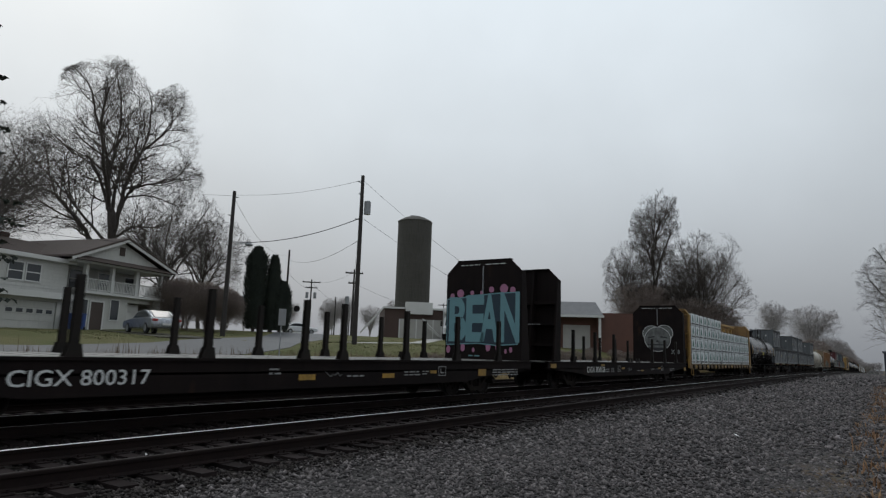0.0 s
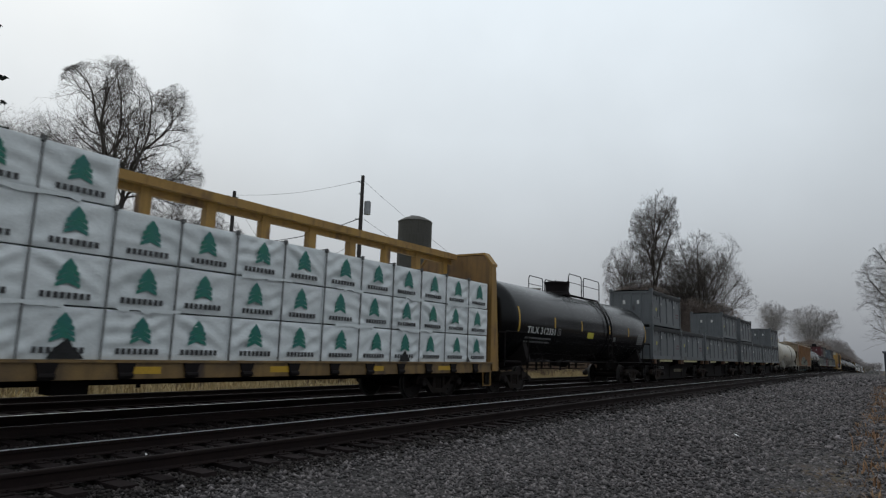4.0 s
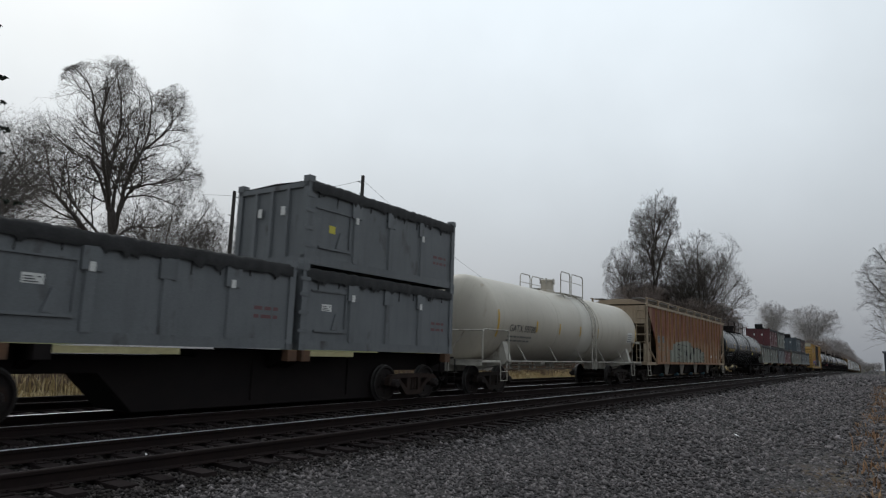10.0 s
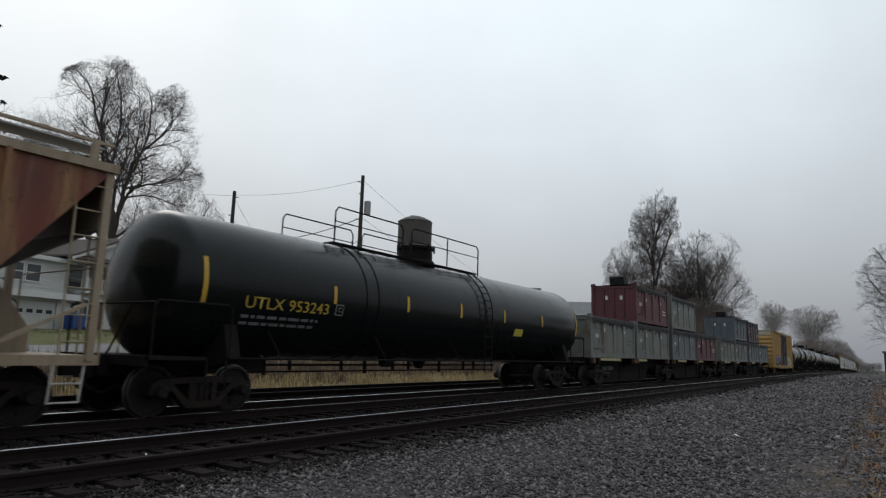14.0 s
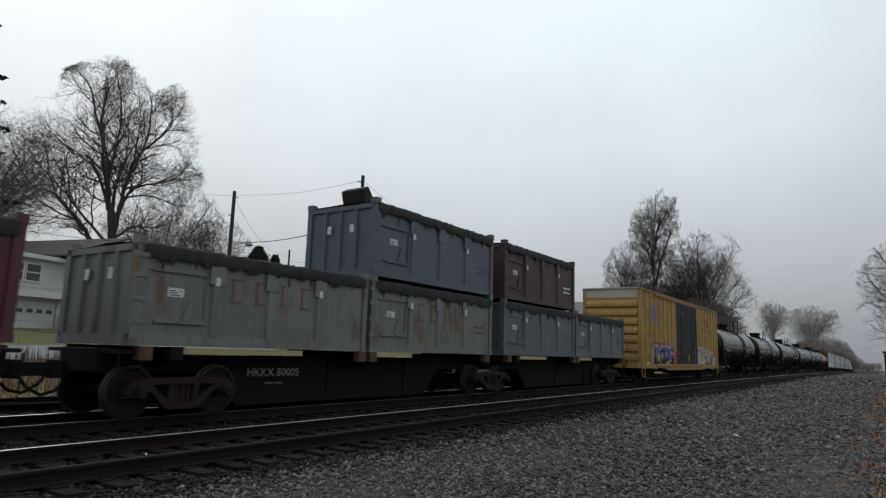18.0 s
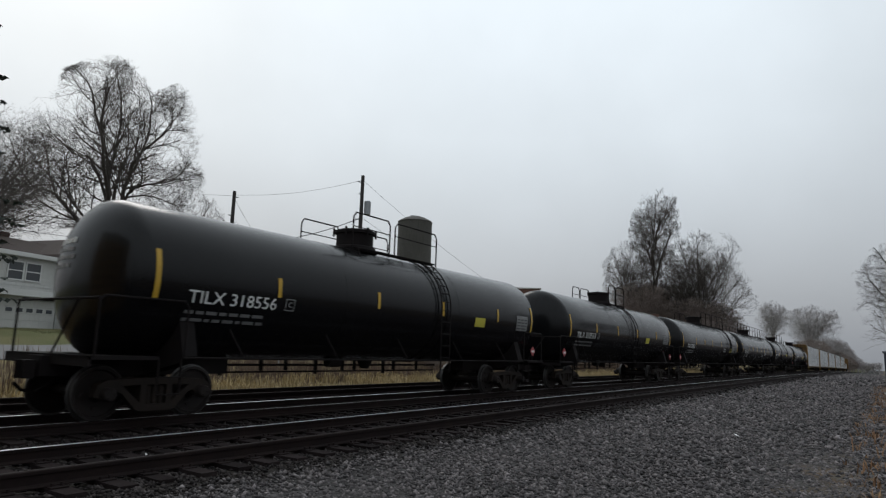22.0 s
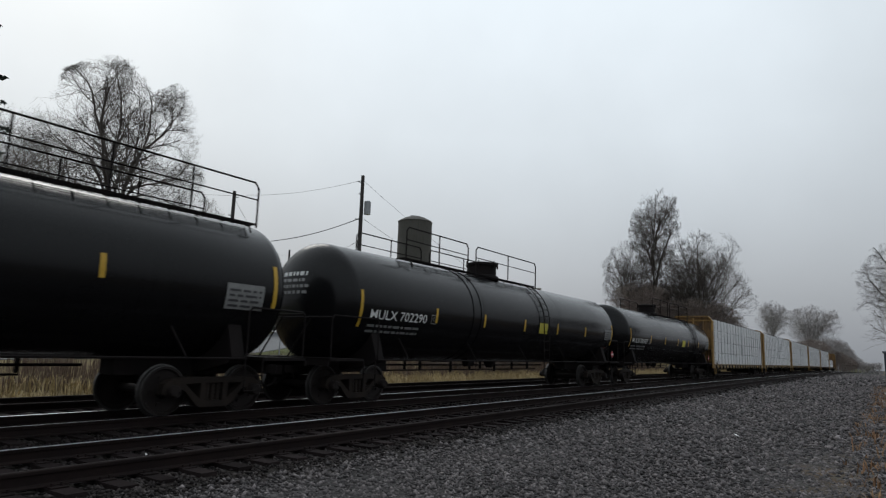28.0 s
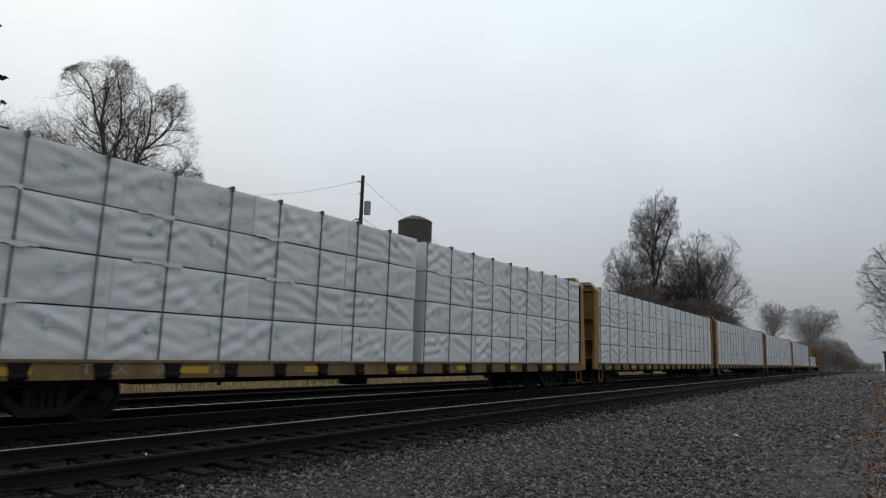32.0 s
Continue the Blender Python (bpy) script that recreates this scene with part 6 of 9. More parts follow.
    part("outlet_valve", Geo().turn([(0.80, 0.0), (0.80, 0.12), (0.90, 0.16), (1.05, 0.24)], "z", (L * 0.5, 0, 0), 14), trim, car)
    part("brake_rigging", Geo().turn([(L * 0.38, 0.0), (L * 0.38, 0.13), (L * 0.38 + 0.4, 0.13), (L * 0.38 + 0.4, 0.0)], "x", (0, -0.3, 0.98), 12), trim, car)
    # dome and walkway
    top = ZC + R
    dk = 0.55 if paint == "tank_white" else 1.0
    dm = part("dome", Geo().turn([(top - 0.06, 0.62 * dk), (top + 0.08, 0.56 * dk), (top + 0.10, 0.50 * dk), (top + 0.42, 0.50 * dk), (top + 0.44, 0.55 * dk), (top + 0.52, 0.55 * dk), (top + 0.55, 0.46 * dk), (top + 0.57, 0.0)], "z", (dome, 0, 0), 22), trim if paint != "tank_white" else paint, car, "valve housing", smooth=35)
    for k in range(6):
        a = 2 * math.pi * k / 6 + 0.3
        part("bolt", Geo().rod((dome + 0.57 * dk * math.cos(a), 0.57 * dk * math.sin(a), top + 0.36), (dome + 0.57 * dk * math.cos(a), 0.57 * dk * math.sin(a), top + 0.58), 0.03, 5), trim, dm)
    for q in (-1, 1):
        y = q * 0.74
        zt = top - 0.07
        g = Geo()
        for k in range(5):
            g.box(walk_from, walk_to, y - 0.155 + 0.07 * k, y - 0.125 + 0.07 * k, zt - 0.02, zt)
        n = max(3, int((walk_to - walk_from) / 0.6))
        for k in range(n + 1):
            x = walk_from + (walk_to - walk_from - 0.03) * k / n
            g.box(x, x + 0.03, y - 0.16, y + 0.16, zt - 0.04, zt - 0.02)
        part("walkway", g, trim, car, "open grated walkway")
        yo = q * 0.93
        span = walk_to - walk_from
        gaps = [(walk_from, walk_to)] if long_walk else [(walk_from, walk_from + span * 0.40), (walk_from + span * 0.46, walk_to)]
        for a, b in gaps:
            h = zt + 0.86
            g = Geo().pipe([(a, yo, zt - 0.1), (a, yo, h - 0.12), (a + 0.10, yo, h), (b - 0.10, yo, h), (b, yo, h - 0.12), (b, yo, zt - 0.1)], 0.022)
            n = max(1, int((b - a) / 1.5))
            for i in range(1, n):
                g.rod((a + (b - a) * i / n, yo, zt), (a + (b - a) * i / n, yo, h), 0.02)
            g.pipe([(a, yo, zt + 0.5), (b, yo, zt + 0.5)], 0.014)
            part("walkway_rail", g, trim, car)
        for x in (walk_from + 0.2, walk_to - 0.2):
            part("walkway_bracket", Geo().rod((x, q * 0.92, zt - 0.02), (x, q * 1.02, zt - 0.24), 0.02), trim, car)
        # ladder that follows the shell
        g = Geo()
        for dx in (-0.22, 0.22):
            pts = []
            for i in range(12):
                a = radians(66 - 70 * i / 11)
                pts.append((walk_to + dx - 0.3, q * (R + 0.10) * math.cos(a), ZC + (R + 0.10) * math.sin(a)))
            pts += [(walk_to + dx - 0.3, q * (R + 0.10), ZC - 0.6), (walk_to + dx - 0.3, q * (R + 0.10), 0.75)]
            g.pipe(pts, 0.02, 5)
        for i in range(13):
            if i < 8:
                a = radians(62 - 62 * i / 7)
                p = (q * (R + 0.10) * math.cos(a), ZC + (R + 0.10) * math.sin(a))
            else:
                p = (q * (R + 0.10), ZC - 0.33 * (i - 7))
            g.rod((walk_to - 0.52, p[0], p[1]), (walk_to - 0.08, p[0], p[1]), 0.015, 5)
        if style != 2:
            part("ladder", g, trim, car)
    # stripes, marks and sheets on the near flank
    for x, long in [(0.02, True)] + [(s, False) for s in stripes] + [(L - 0.12, True)]:
        z0, z1 = (2.05, 2.95) if long else (2.32, 2.72)
        if style == 3:
            z0, z1 = z0 - 0.22, z1 - 0.22
        part("reflector_stripe", tank_patch(x, x + 0.10, z0, z1, R, ZC), stripe_mat, shell, "yellow reflective stripe")
    if mark:
        part("car_number", lay_on_tank(fitted(mark, 0.235, mark_at[1]), mark_at[0], 2.06, R, ZC), mark_mat, shell, "painted car number")
        bars = rows_of_bars(0, 0, mark_at[1] * 0.9, 0.30, 2, 0.0, int(start))
        for i, (x, y, z) in enumerate(bars.v):
            a = (z + 1.70 - ZC) / R
            bars.v[i] = (x + mark_at[0], -(R + 0.008 - y) * math.cos(a), ZC + (R + 0.008 - y) * math.sin(a))
        part("stencil_lines", bars, "stencil_dim", shell)
        if paint == "tank_white":
            part("jacket_band", Geo().turn([(dome + 0.25, R + 0.003), (dome + 0.27, R + 0.014), (dome + 1.45, R + 0.014), (dome + 1.47, R + 0.003)], "x", (0, 0, ZC), 48), "band_white", shell, "clean white repainted band", smooth=30)
        a0 = mark_at[0] + mark_at[1] + 0.25
        if paint != "tank_white":
            part("stencil_square", lay_on_tank(letters("C", 0.11), a0 + 0.07, 2.14, R, ZC), "stencil_grey", shell)
            for d in ((0, 0, 0.25, 0.018), (0, 0.232, 0.25, 0.25), (0, 0.019, 0.018, 0.231), (0.232, 0.019, 0.25, 0.231)):
                part("stencil_frame", tank_patch(a0 + d[0], a0 + d[2], 2.06 + d[1], 2.06 + d[3], R, ZC, 0.008), "stencil_grey", shell)
    for x0, x1, z0, z1, m in sheets:
        s = part("sheet", tank_patch(x0, x1, z0, z1, R, ZC, 0.010), "sheet_grey" if m in ("sticker_white", "stencil_white") and paint != "tank_white" else m, shell)
        if m == "stencil_white" or m == "sticker_white":
            bars = rows_of_bars(0, 0, (x1 - x0) * 0.85, (z1 - z0) * 0.8, 4, 0.0, int(x0 * 10))
            for i, (x, y, z) in enumerate(bars.v):
                a = (z + z0 + 0.1 * (z1 - z0) - ZC) / R
                bars.v[i] = (x + x0 + 0.07 * (x1 - x0), -(R + 0.013 - y) * math.cos(a), ZC + (R + 0.013 - y) * math.sin(a))
            part("small_print", bars, "stencil_dim" if paint == "tank_white" else "ink", s)
    if hand:
        part("scrawl", lay_on_tank(fitted(hand, 0.26, 0.85), L * 0.68, 2.0, R, ZC), "stencil_white", shell, "white scrawled graffiti")
    if placard:
        for x in {"both": (-0.30, L + 0.30), "front": (-0.30,), "rear": (L + 0.30,)}[placard]:
            p = part("placard", Geo().prism([(x - 0.17, 1.42), (x, 1.25), (x + 0.17, 1.42), (x, 1.59)], "y", -1.35, -1.33), "placard_red", car, "red diamond hazard placard")
            part("placard_band", Geo().box(x - 0.11, x + 0.11, -1.356, -1.351, 1.385, 1.455), "sticker_white", p)
            part("placard_post", Geo().rod((x, -1.32, 1.05), (x, -1.32, 1.45), 0.02), trim, p)
    return car


def head_print(tank, y0, seed):
    """Small white print high on a tank's front head."""
    rng = random.Random(seed)
    R, ZC = 1.47, 2.47
    for r in range(4):
        g = Geo()
        y, z, h = y0, 3.05 - r * 0.15, 0.10 if r == 0 else 0.075
        while y > y0 - 0.85:
            w = rng.uniform(0.05, 0.16)
            v = []
            for yy, zz in ((y, z), (y - w, z), (y - w, z + h), (y, z + h)):
                k = math.sqrt(max(0.0, 1 - (yy * yy + (zz - ZC) ** 2) / R ** 2))
                v.append((-0.66 * k - 0.012, yy, zz))
            g.add(v, [(0, 1, 2, 3)])
            y -= w + 0.05
        part("head_lettering", g, "stencil_white" if r == 0 else "stencil_grey", tank, "small white painted lettering")


# -- bulkhead flats with stakes --
def flat_car(start, length, label, mark, mark_x, near_stakes, far_stakes, near_feet, far_feet, paint_front, tag):
    car = thing("bulkhead_flatcar", label, "flat car", group="train")
    roll(car, start, 0.0, length)
    L = length
    for s in (-1, 1):
        g = Geo().prism([(0.0, 0.80), (0.0, 1.06), (L, 1.06), (L, 0.80), (L - 2.9, 0.62), (L - 4.3, 0.46), (4.3, 0.46), (2.9, 0.62)], "y", s * 1.50, s * 1.44)
        g.box(0, L, s * 1.36, s * 1.54, 1.02, 1.07).box(0, L, s * 1.36, s * 1.50, 0.78, 0.82)
        part("side_sill", g, "flat_dark", car)
    part("centre_sill", Geo().box(-0.2, L + 0.2, -0.3, 0.3, 0.62, 0.98).box(4.0, L - 4.0, -0.3, 0.3, 0.28, 0.62), "under_black", car)
    for i in range(11):
        x = 1.0 + (L - 2.0) * i / 10
        part("crossbearer", Geo().prism([(-1.43, 0.95), (-0.3, 0.65), (0.3, 0.65), (1.43, 0.95), (1.43, 1.02), (-1.43, 1.02)], "x", x - 0.06, x + 0.06), "under_black", car)
    n = 44
    w = L / n
    for i in range(n):
        me = DECKBOARD
        part("deck_plank", me, "deck_wood", car, at=pose(i * w + w / 2, 0, 1.07 + 0.004 * (i % 3)))
    for s in (-1, 1):
        x = 0.0 if s < 0 else L
        d = -s
        plate = [(-1.56, 1.08), (1.56, 1.08), (1.56, 4.15), (1.10, 4.60), (-1.10, 4.60), (-1.56, 4.15)]
        xi = x + d * (0.95 if s < 0 else 0.85)
        b = part("bulkhead", Geo().prism(plate, "x", xi, xi - d * 0.05), "flat_dark", car, "steel bulkhead with cut corners")
        for y in (-1.52, -0.5, 0.5, 1.52):
            top = 4.17 if abs(y) > 1 else 4.54
            part("bulkhead_post", Geo().prism([(xi - d * 0.052, 1.08), (xi - d * 0.052, top), (xi - d * 0.26, top), (xi - d * 0.60, 1.08)], "y", y - 0.04, y + 0.04), "flat_dark", b)
        for z in (1.7, 2.5, 3.3):
            k = 0.26 + 0.3 * (4.2 - z) / 3.2
            part("bulkhead_beam", Geo().box(xi - d * 0.052, xi - d * k * 0.8, -1.47, 1.47, z - 0.06, z + 0.06), "flat_dark", b)
        part("cap_rail", Geo().box(xi - d * 0.18, xi + d * 0.02, -1.10, 1.10, 4.60, 4.63), "flat_dark", b)
        part("grab_iron", Geo().pipe([(xi - d * 0.66, -1.0, 2.45), (xi - d * 0.66, 1.2, 2.45)], 0.012), "grey_metal", b)
        part("notice_lettering", rows_of_bars(0, 0, 0.8, 0.07, 1, 0.0, 4), "stencil_white", b, at=pose(xi + d * 0.006, 0.95, 4.44, 0, 0, -90 if s > 0 else 90))
        part("notice_lettering", rows_of_bars(0, 0, 0.8, 0.07, 1, 0.0, 5), "stencil_white", b, at=pose(xi + d * 0.006, -0.1, 4.44, 0, 0, -90 if s > 0 else 90))
        part("centre_bar", Geo().rod((xi + d * 0.02, 0, 3.4), (xi + d * 0.02, 0, 4.4), 0.02), "grey_metal", b)
        truck(car, x + d * 3.0)
    couplers(car, -0.2, L + 0.2)
    for side, places in ((-1, near_stakes), (1, far_stakes)):
        for x in places:
            st = part("stake", STAKE, "stake", car, at=pose(x, side * 1.45, 1.07, 0, 0, 0 if side < 0 else 180))
            part("stake_foot", STAKE_FOOT, "stake", st)
    for side, places in ((-1, near_feet), (1, far_feet)):
        for x in places:
            part("empty_stake_pocket", STAKE_FOOT, "stake", car, "steel stake pocket with no stake", at=pose(x, side * 1.45, 1.07, 0, 0, 0 if side < 0 else 180))
    first = tag == "BEAN"
    part("car_number", lay_on_side(fitted(mark, 0.24, 2.17), mark_x, 0.64, -1.508), "stencil_white", car, "white painted car number")
    for x, x2, z0, z1 in (((8.69, 9.0, 0.76, 0.93), (10.99, 11.56, 0.68, 0.76), (13.15, 13.82, 0.68, 0.83), (13.94, 14.23, 0.70, 0.83), (17.72, 19.4, 0.62, 0.86)) if first else
                          ((5.98, 6.4, 0.64, 0.84), (6.64, 7.03, 0.64, 0.86), (10.37, 10.92, 0.66, 0.72), (12.72, 13.44, 0.70, 0.80), (13.77, 14.05, 0.72, 0.82), (16.4, 17.3, 0.64, 0.80))):
        lines = part("stencil_lines", rows_of_bars(x, z0, x2 - x, z1 - z0, 3 if z1 - z0 > 0.2 else 2 if z1 - z0 > 0.1 else 1, -1.505, int(x * 10)), "stencil_grey", car)
        tagged(lines, label="rows of small stencilled lettering", kind="stuff")
    for x, x2, z0, z1 in (((9.5, 9.98, 0.63, 0.75), (12.26, 12.73, 0.63, 0.74), (14.3, 14.6, 0.72, 0.80), (16.83, 17.29, 0.62, 0.82)) if first else
                          ((5.37, 5.82, 0.90, 0.98), (8.07, 8.5, 0.75, 0.84), (11.01, 11.45, 0.64, 0.71), (14.1, 14.5, 0.73, 0.82), (19.6, 20.05, 0.62, 0.80))):
        part("reflector", Geo().box(x, x2, -1.510, -1.503, z0, z1), "worn_yellow", car)
    for x in ((14.69,) if first else (7.54, 14.66)):
        part("stencil_square", Geo().box(x, x + 0.36, -1.510, -1.503, 0.65, 0.67).box(x, x + 0.36, -1.510, -1.503, 0.89, 0.91).box(x, x + 0.02, -1.510, -1.503, 0.67, 0.89).box(x + 0.34, x + 0.36, -1.510, -1.503, 0.67, 0.89)
             .box(x + 0.10, x + 0.26, -1.510, -1.503, 0.72, 0.75).box(x + 0.10, x + 0.13, -1.510, -1.503, 0.75, 0.84), "stencil_grey", car)
    rng = random.Random(int(start))
    x = 10.25 if first else 9.0
    part("chalk_scrawl", Geo().pipe([(x + 0.07 * i, -1.508, 0.74 + rng.uniform(-0.09, 0.09)) for i in range(9)], 0.008, 4), "stencil_dim", car)
    part("end_reflector", Geo().box(0.2, 0.68, -1.510, -1.503, 0.83, 0.99), "worn_yellow", car)
    xi = L - 0.85
    face = xi - 0.006
    if tag == "BEAN":
        part("graffiti_ground", Geo().prism([(1.52, 1.55), (1.53, 3.24), (0.75, 3.30), (0.62, 3.36), (0.0, 3.38), (-0.62, 3.42), (-1.45, 3.44), (-1.42, 1.62), (-0.62, 1.56), (0.2, 1.62)], "x", face - 0.004, face), "paint_cyan", car, "cyan outline of the letters")
        part("graffiti_shade", Geo().prism([(1.49, 1.59), (1.50, 3.20), (0.73, 3.26), (0.60, 3.32), (0.0, 3.34), (-0.60, 3.38), (-1.42, 3.40), (-1.38, 1.66), (-0.62, 1.60), (0.2, 1.66)], "x", face - 0.008, face - 0.0045), "paint_navy", car, "dark blue shading behind the letters")
        for i, ch in enumerate("BEAN"):
            me = fitted(ch, 1.50 + 0.05 * i, 0.76, 0.062)
            part("graffiti_letter", me, "paint_cyan", car, at=pose(face - 0.014, 1.47 - i * 0.715, 1.76, 90, 0, -90))
        for i, (y, z, k) in enumerate(((1.3, 3.33, 0.16), (0.95, 3.42, 0.24), (0.45, 3.44, 0.13), (0.05, 3.44, 0.12), (-0.35, 3.54, 0.17), (-0.85, 3.56, 0.26), (-1.2, 3.50, 0.18), (1.42, 1.40, 0.17), (0.80, 1.48, 0.18), (0.35, 1.40, 0.10), (-0.25, 1.52, 0.19), (-0.62, 1.52, 0.15), (-0.95, 1.38, 0.10), (-1.15, 1.44, 0.12))):
            k *= 0.72
            pts = [(y + k * (0.85 if z > 3 else 0.7) * math.cos(a * 2 * math.pi / 11), z + k * (0.9 if z > 3 else 1.15) * math.sin(a * 2 * math.pi / 11)) for a in range(11)]
            part("graffiti_cloud", Geo().prism(pts, "x", face - 0.003, face + 0.001 * (i % 2)), "paint_pink", car, "pink graffiti cloud shape")
        part("graffiti_tag", rows_of_bars(0, 0, 0.5, 0.1, 1, 0.0, 12), "paint_cyan", car, at=pose(face - 0.002, 0.55, 1.18, 0, 0, -90))
    if tag == "FACE":
        def disc(cy, cz, ry, rz, lift, n=26):
            return Geo().prism([(cy + ry * math.cos(2 * math.pi * k / n), cz + rz * math.sin(2 * math.pi * k / n)) for k in range(n)], "x", face - lift - 0.002, face - lift)
        lobes = ((0.38, 2.86, 0.56, 0.50), (-0.40, 2.90, 0.56, 0.50), (0.0, 2.50, 0.82, 0.78))
        for i, (cy, cz, ry, rz) in enumerate(lobes):
            for j, (grow, m) in enumerate(((0.0, "paint_white"), (0.035, "paint_black"), (0.07, "paint_scuffed"))):
                part("graffiti_lobe", disc(cy, cz, ry - grow, rz - grow, 0.001 + 0.0035 * (3 * i + j)), m, car, "plain pale grey painted blob" if j == 2 else "")
        f2 = face - 0.036
        for pts in (((0.15, 2.62), (0.62, 2.56), (0.60, 2.63), (0.20, 2.70)), ((-0.15, 2.62), (-0.62, 2.56), (-0.60, 2.63), (-0.20, 2.70)), ((-0.64, 2.12), (0.64, 2.12), (0.58, 2.19), (-0.58, 2.19)),
                    ((-0.10, 2.34), (0.10, 2.34), (0.05, 2.44), (-0.05, 2.44)), ((-0.6, 1.98), (0.6, 1.98), (0.42, 1.80), (-0.42, 1.80))):
            part("graffiti_stroke", Geo().prism(pts, "x", f2 - 0.002, f2), "paint_black", car)
        part("graffiti_date", fitted("2018", 0.26, 0.52), "paint_grey", car, "small hand-painted date", at=pose(face - 0.01, -0.80, 1.62, 90, 0, -90))
    return car


DECKBOARD = Geo().box(-0.222, 0.222, -1.42, 1.42, -0.04, 0.0).mesh("deck_plank")
STAKE = Geo().prism([(-0.07, 0.0), (0.07, 0.0), (0.055, 1.27), (-0.055, 1.27)], "y", -0.055, -0.035)
STAKE.prism([(-0.07, 0.0), (0.07, 0.0), (0.055, 1.27), (-0.055, 1.27)], "y", 0.035, 0.055).prism([(-0.012, 0.0), (0.012, 0.0), (0.012, 1.27), (-0.012, 1.27)], "y", -0.035, 0.035)
STAKE = STAKE.mesh("stake")
STAKE_FOOT = Geo().prism([(-0.15, 0.0), (0.14, 0.0), (0.09, 0.20), (-0.085, 0.20)], "y", -0.075, -0.056).prism([(-0.15, 0.0), (0.14, 0.0), (0.09, 0.20), (-0.085, 0.20)], "y", 0.056, 0.075).mesh("stake_foot")


# -- centre-beam lumber cars --
def bundle_mesh(length, height, seed):
    """A wrapped pack of boards: slightly sagging plastic with folded ends and creases."""
    rng = random.Random(seed)
    g = Geo()
    nx, nz = 40, 16
    y0 = -0.62
    v = []
    folds = [(rng.uniform(0, length), rng.uniform(0, height), rng.uniform(-0.9, 0.9), rng.uniform(14, 26), rng.uniform(0.5, 1.0)) for _ in range(7)]
    for i in range(nx + 1):
        for k in range(nz + 1):
            x, z = length * i / nx, height * k / nz
            d = 0.0
            for fx, fz, a, w, s in folds:
                u = (x - fx) * math.cos(a) + (z - fz) * math.sin(a)
                t = -(x - fx) * math.sin(a) + (z - fz) * math.cos(a)
                d += 0.020 * s * math.sin(w * t + 2 * u) * math.exp(-(u * u) * 1.6 - t * t * 7)
            d += rng.uniform(-0.004, 0.004)
            edge = min(i, nx - i, k, nz - k)
            v.append((x, y0 + (0.012 if edge == 0 else d * (0.5 if edge == 1 else 1.0)), z))
    f = [(i * (nz + 1) + k, (i + 1) * (nz + 1) + k, (i + 1) * (nz + 1) + k + 1, i * (nz + 1) + k + 1) for i in range(nx) for k in range(nz)]
    g.add(v, f)
    a = [(0, y0 + 0.012, 0), (length, y0 + 0.012, 0), (length, y0 + 0.012, height), (0, y0 + 0.012, height), (0, 0.62, 0), (length, 0.62, 0), (length, 0.62, height), (0, 0.62, height)]
    g.add(a, [(0, 4, 5, 1), (3, 2, 6, 7), (0, 3, 7, 4), (1, 5, 6, 2), (4, 7, 6, 5)])
    return g.mesh("lumber_pack", 40)


BUNDLES = {u: [bundle_mesh(u, 0.80, s) for s in range(5)] for u in (2.44, 2.745)}
TREE_MARK = Geo()
for _k in range(4):
    _z, _w = 0.20 + 0.088 * _k, 0.185 - (0.07 if _k == 3 else 0.012 * _k)
    TREE_MARK.prism([(-_w, _z), (-_w, _z - 0.062), (0, _z + 0.012), (_w, _z - 0.062), (_w, _z), (0, _z + 0.105 + (0.03 if _k == 3 else 0))], "y", -0.004, 0.0)
TREE_MARK = TREE_MARK.mesh("printed_emblem")
NAME_BAR = Geo()
for _k in range(8):
    NAME_BAR.box(-0.38 + 0.098 * _k, -0.315 + 0.098 * _k, -0.004, 0, 0.0, 0.095)
NAME_BAR = NAME_BAR.mesh("printed_letters")
FAINT = Geo().prism([(-0.07, 0.13), (0.07, 0.13), (0.0, 0.26)], "y", -0.004, 0).prism([(-0.09, 0.06), (0.09, 0.06), (0.0, 0.17)], "y", -0.006, -0.002).box(-0.02, 0.02, -0.004, 0, 0.0, 0.06).mesh("printed_emblem")
CLIP = Geo().box(-0.03, 0.03, -0.02, 0.04, -0.07, 0.02).mesh("strap_clip")


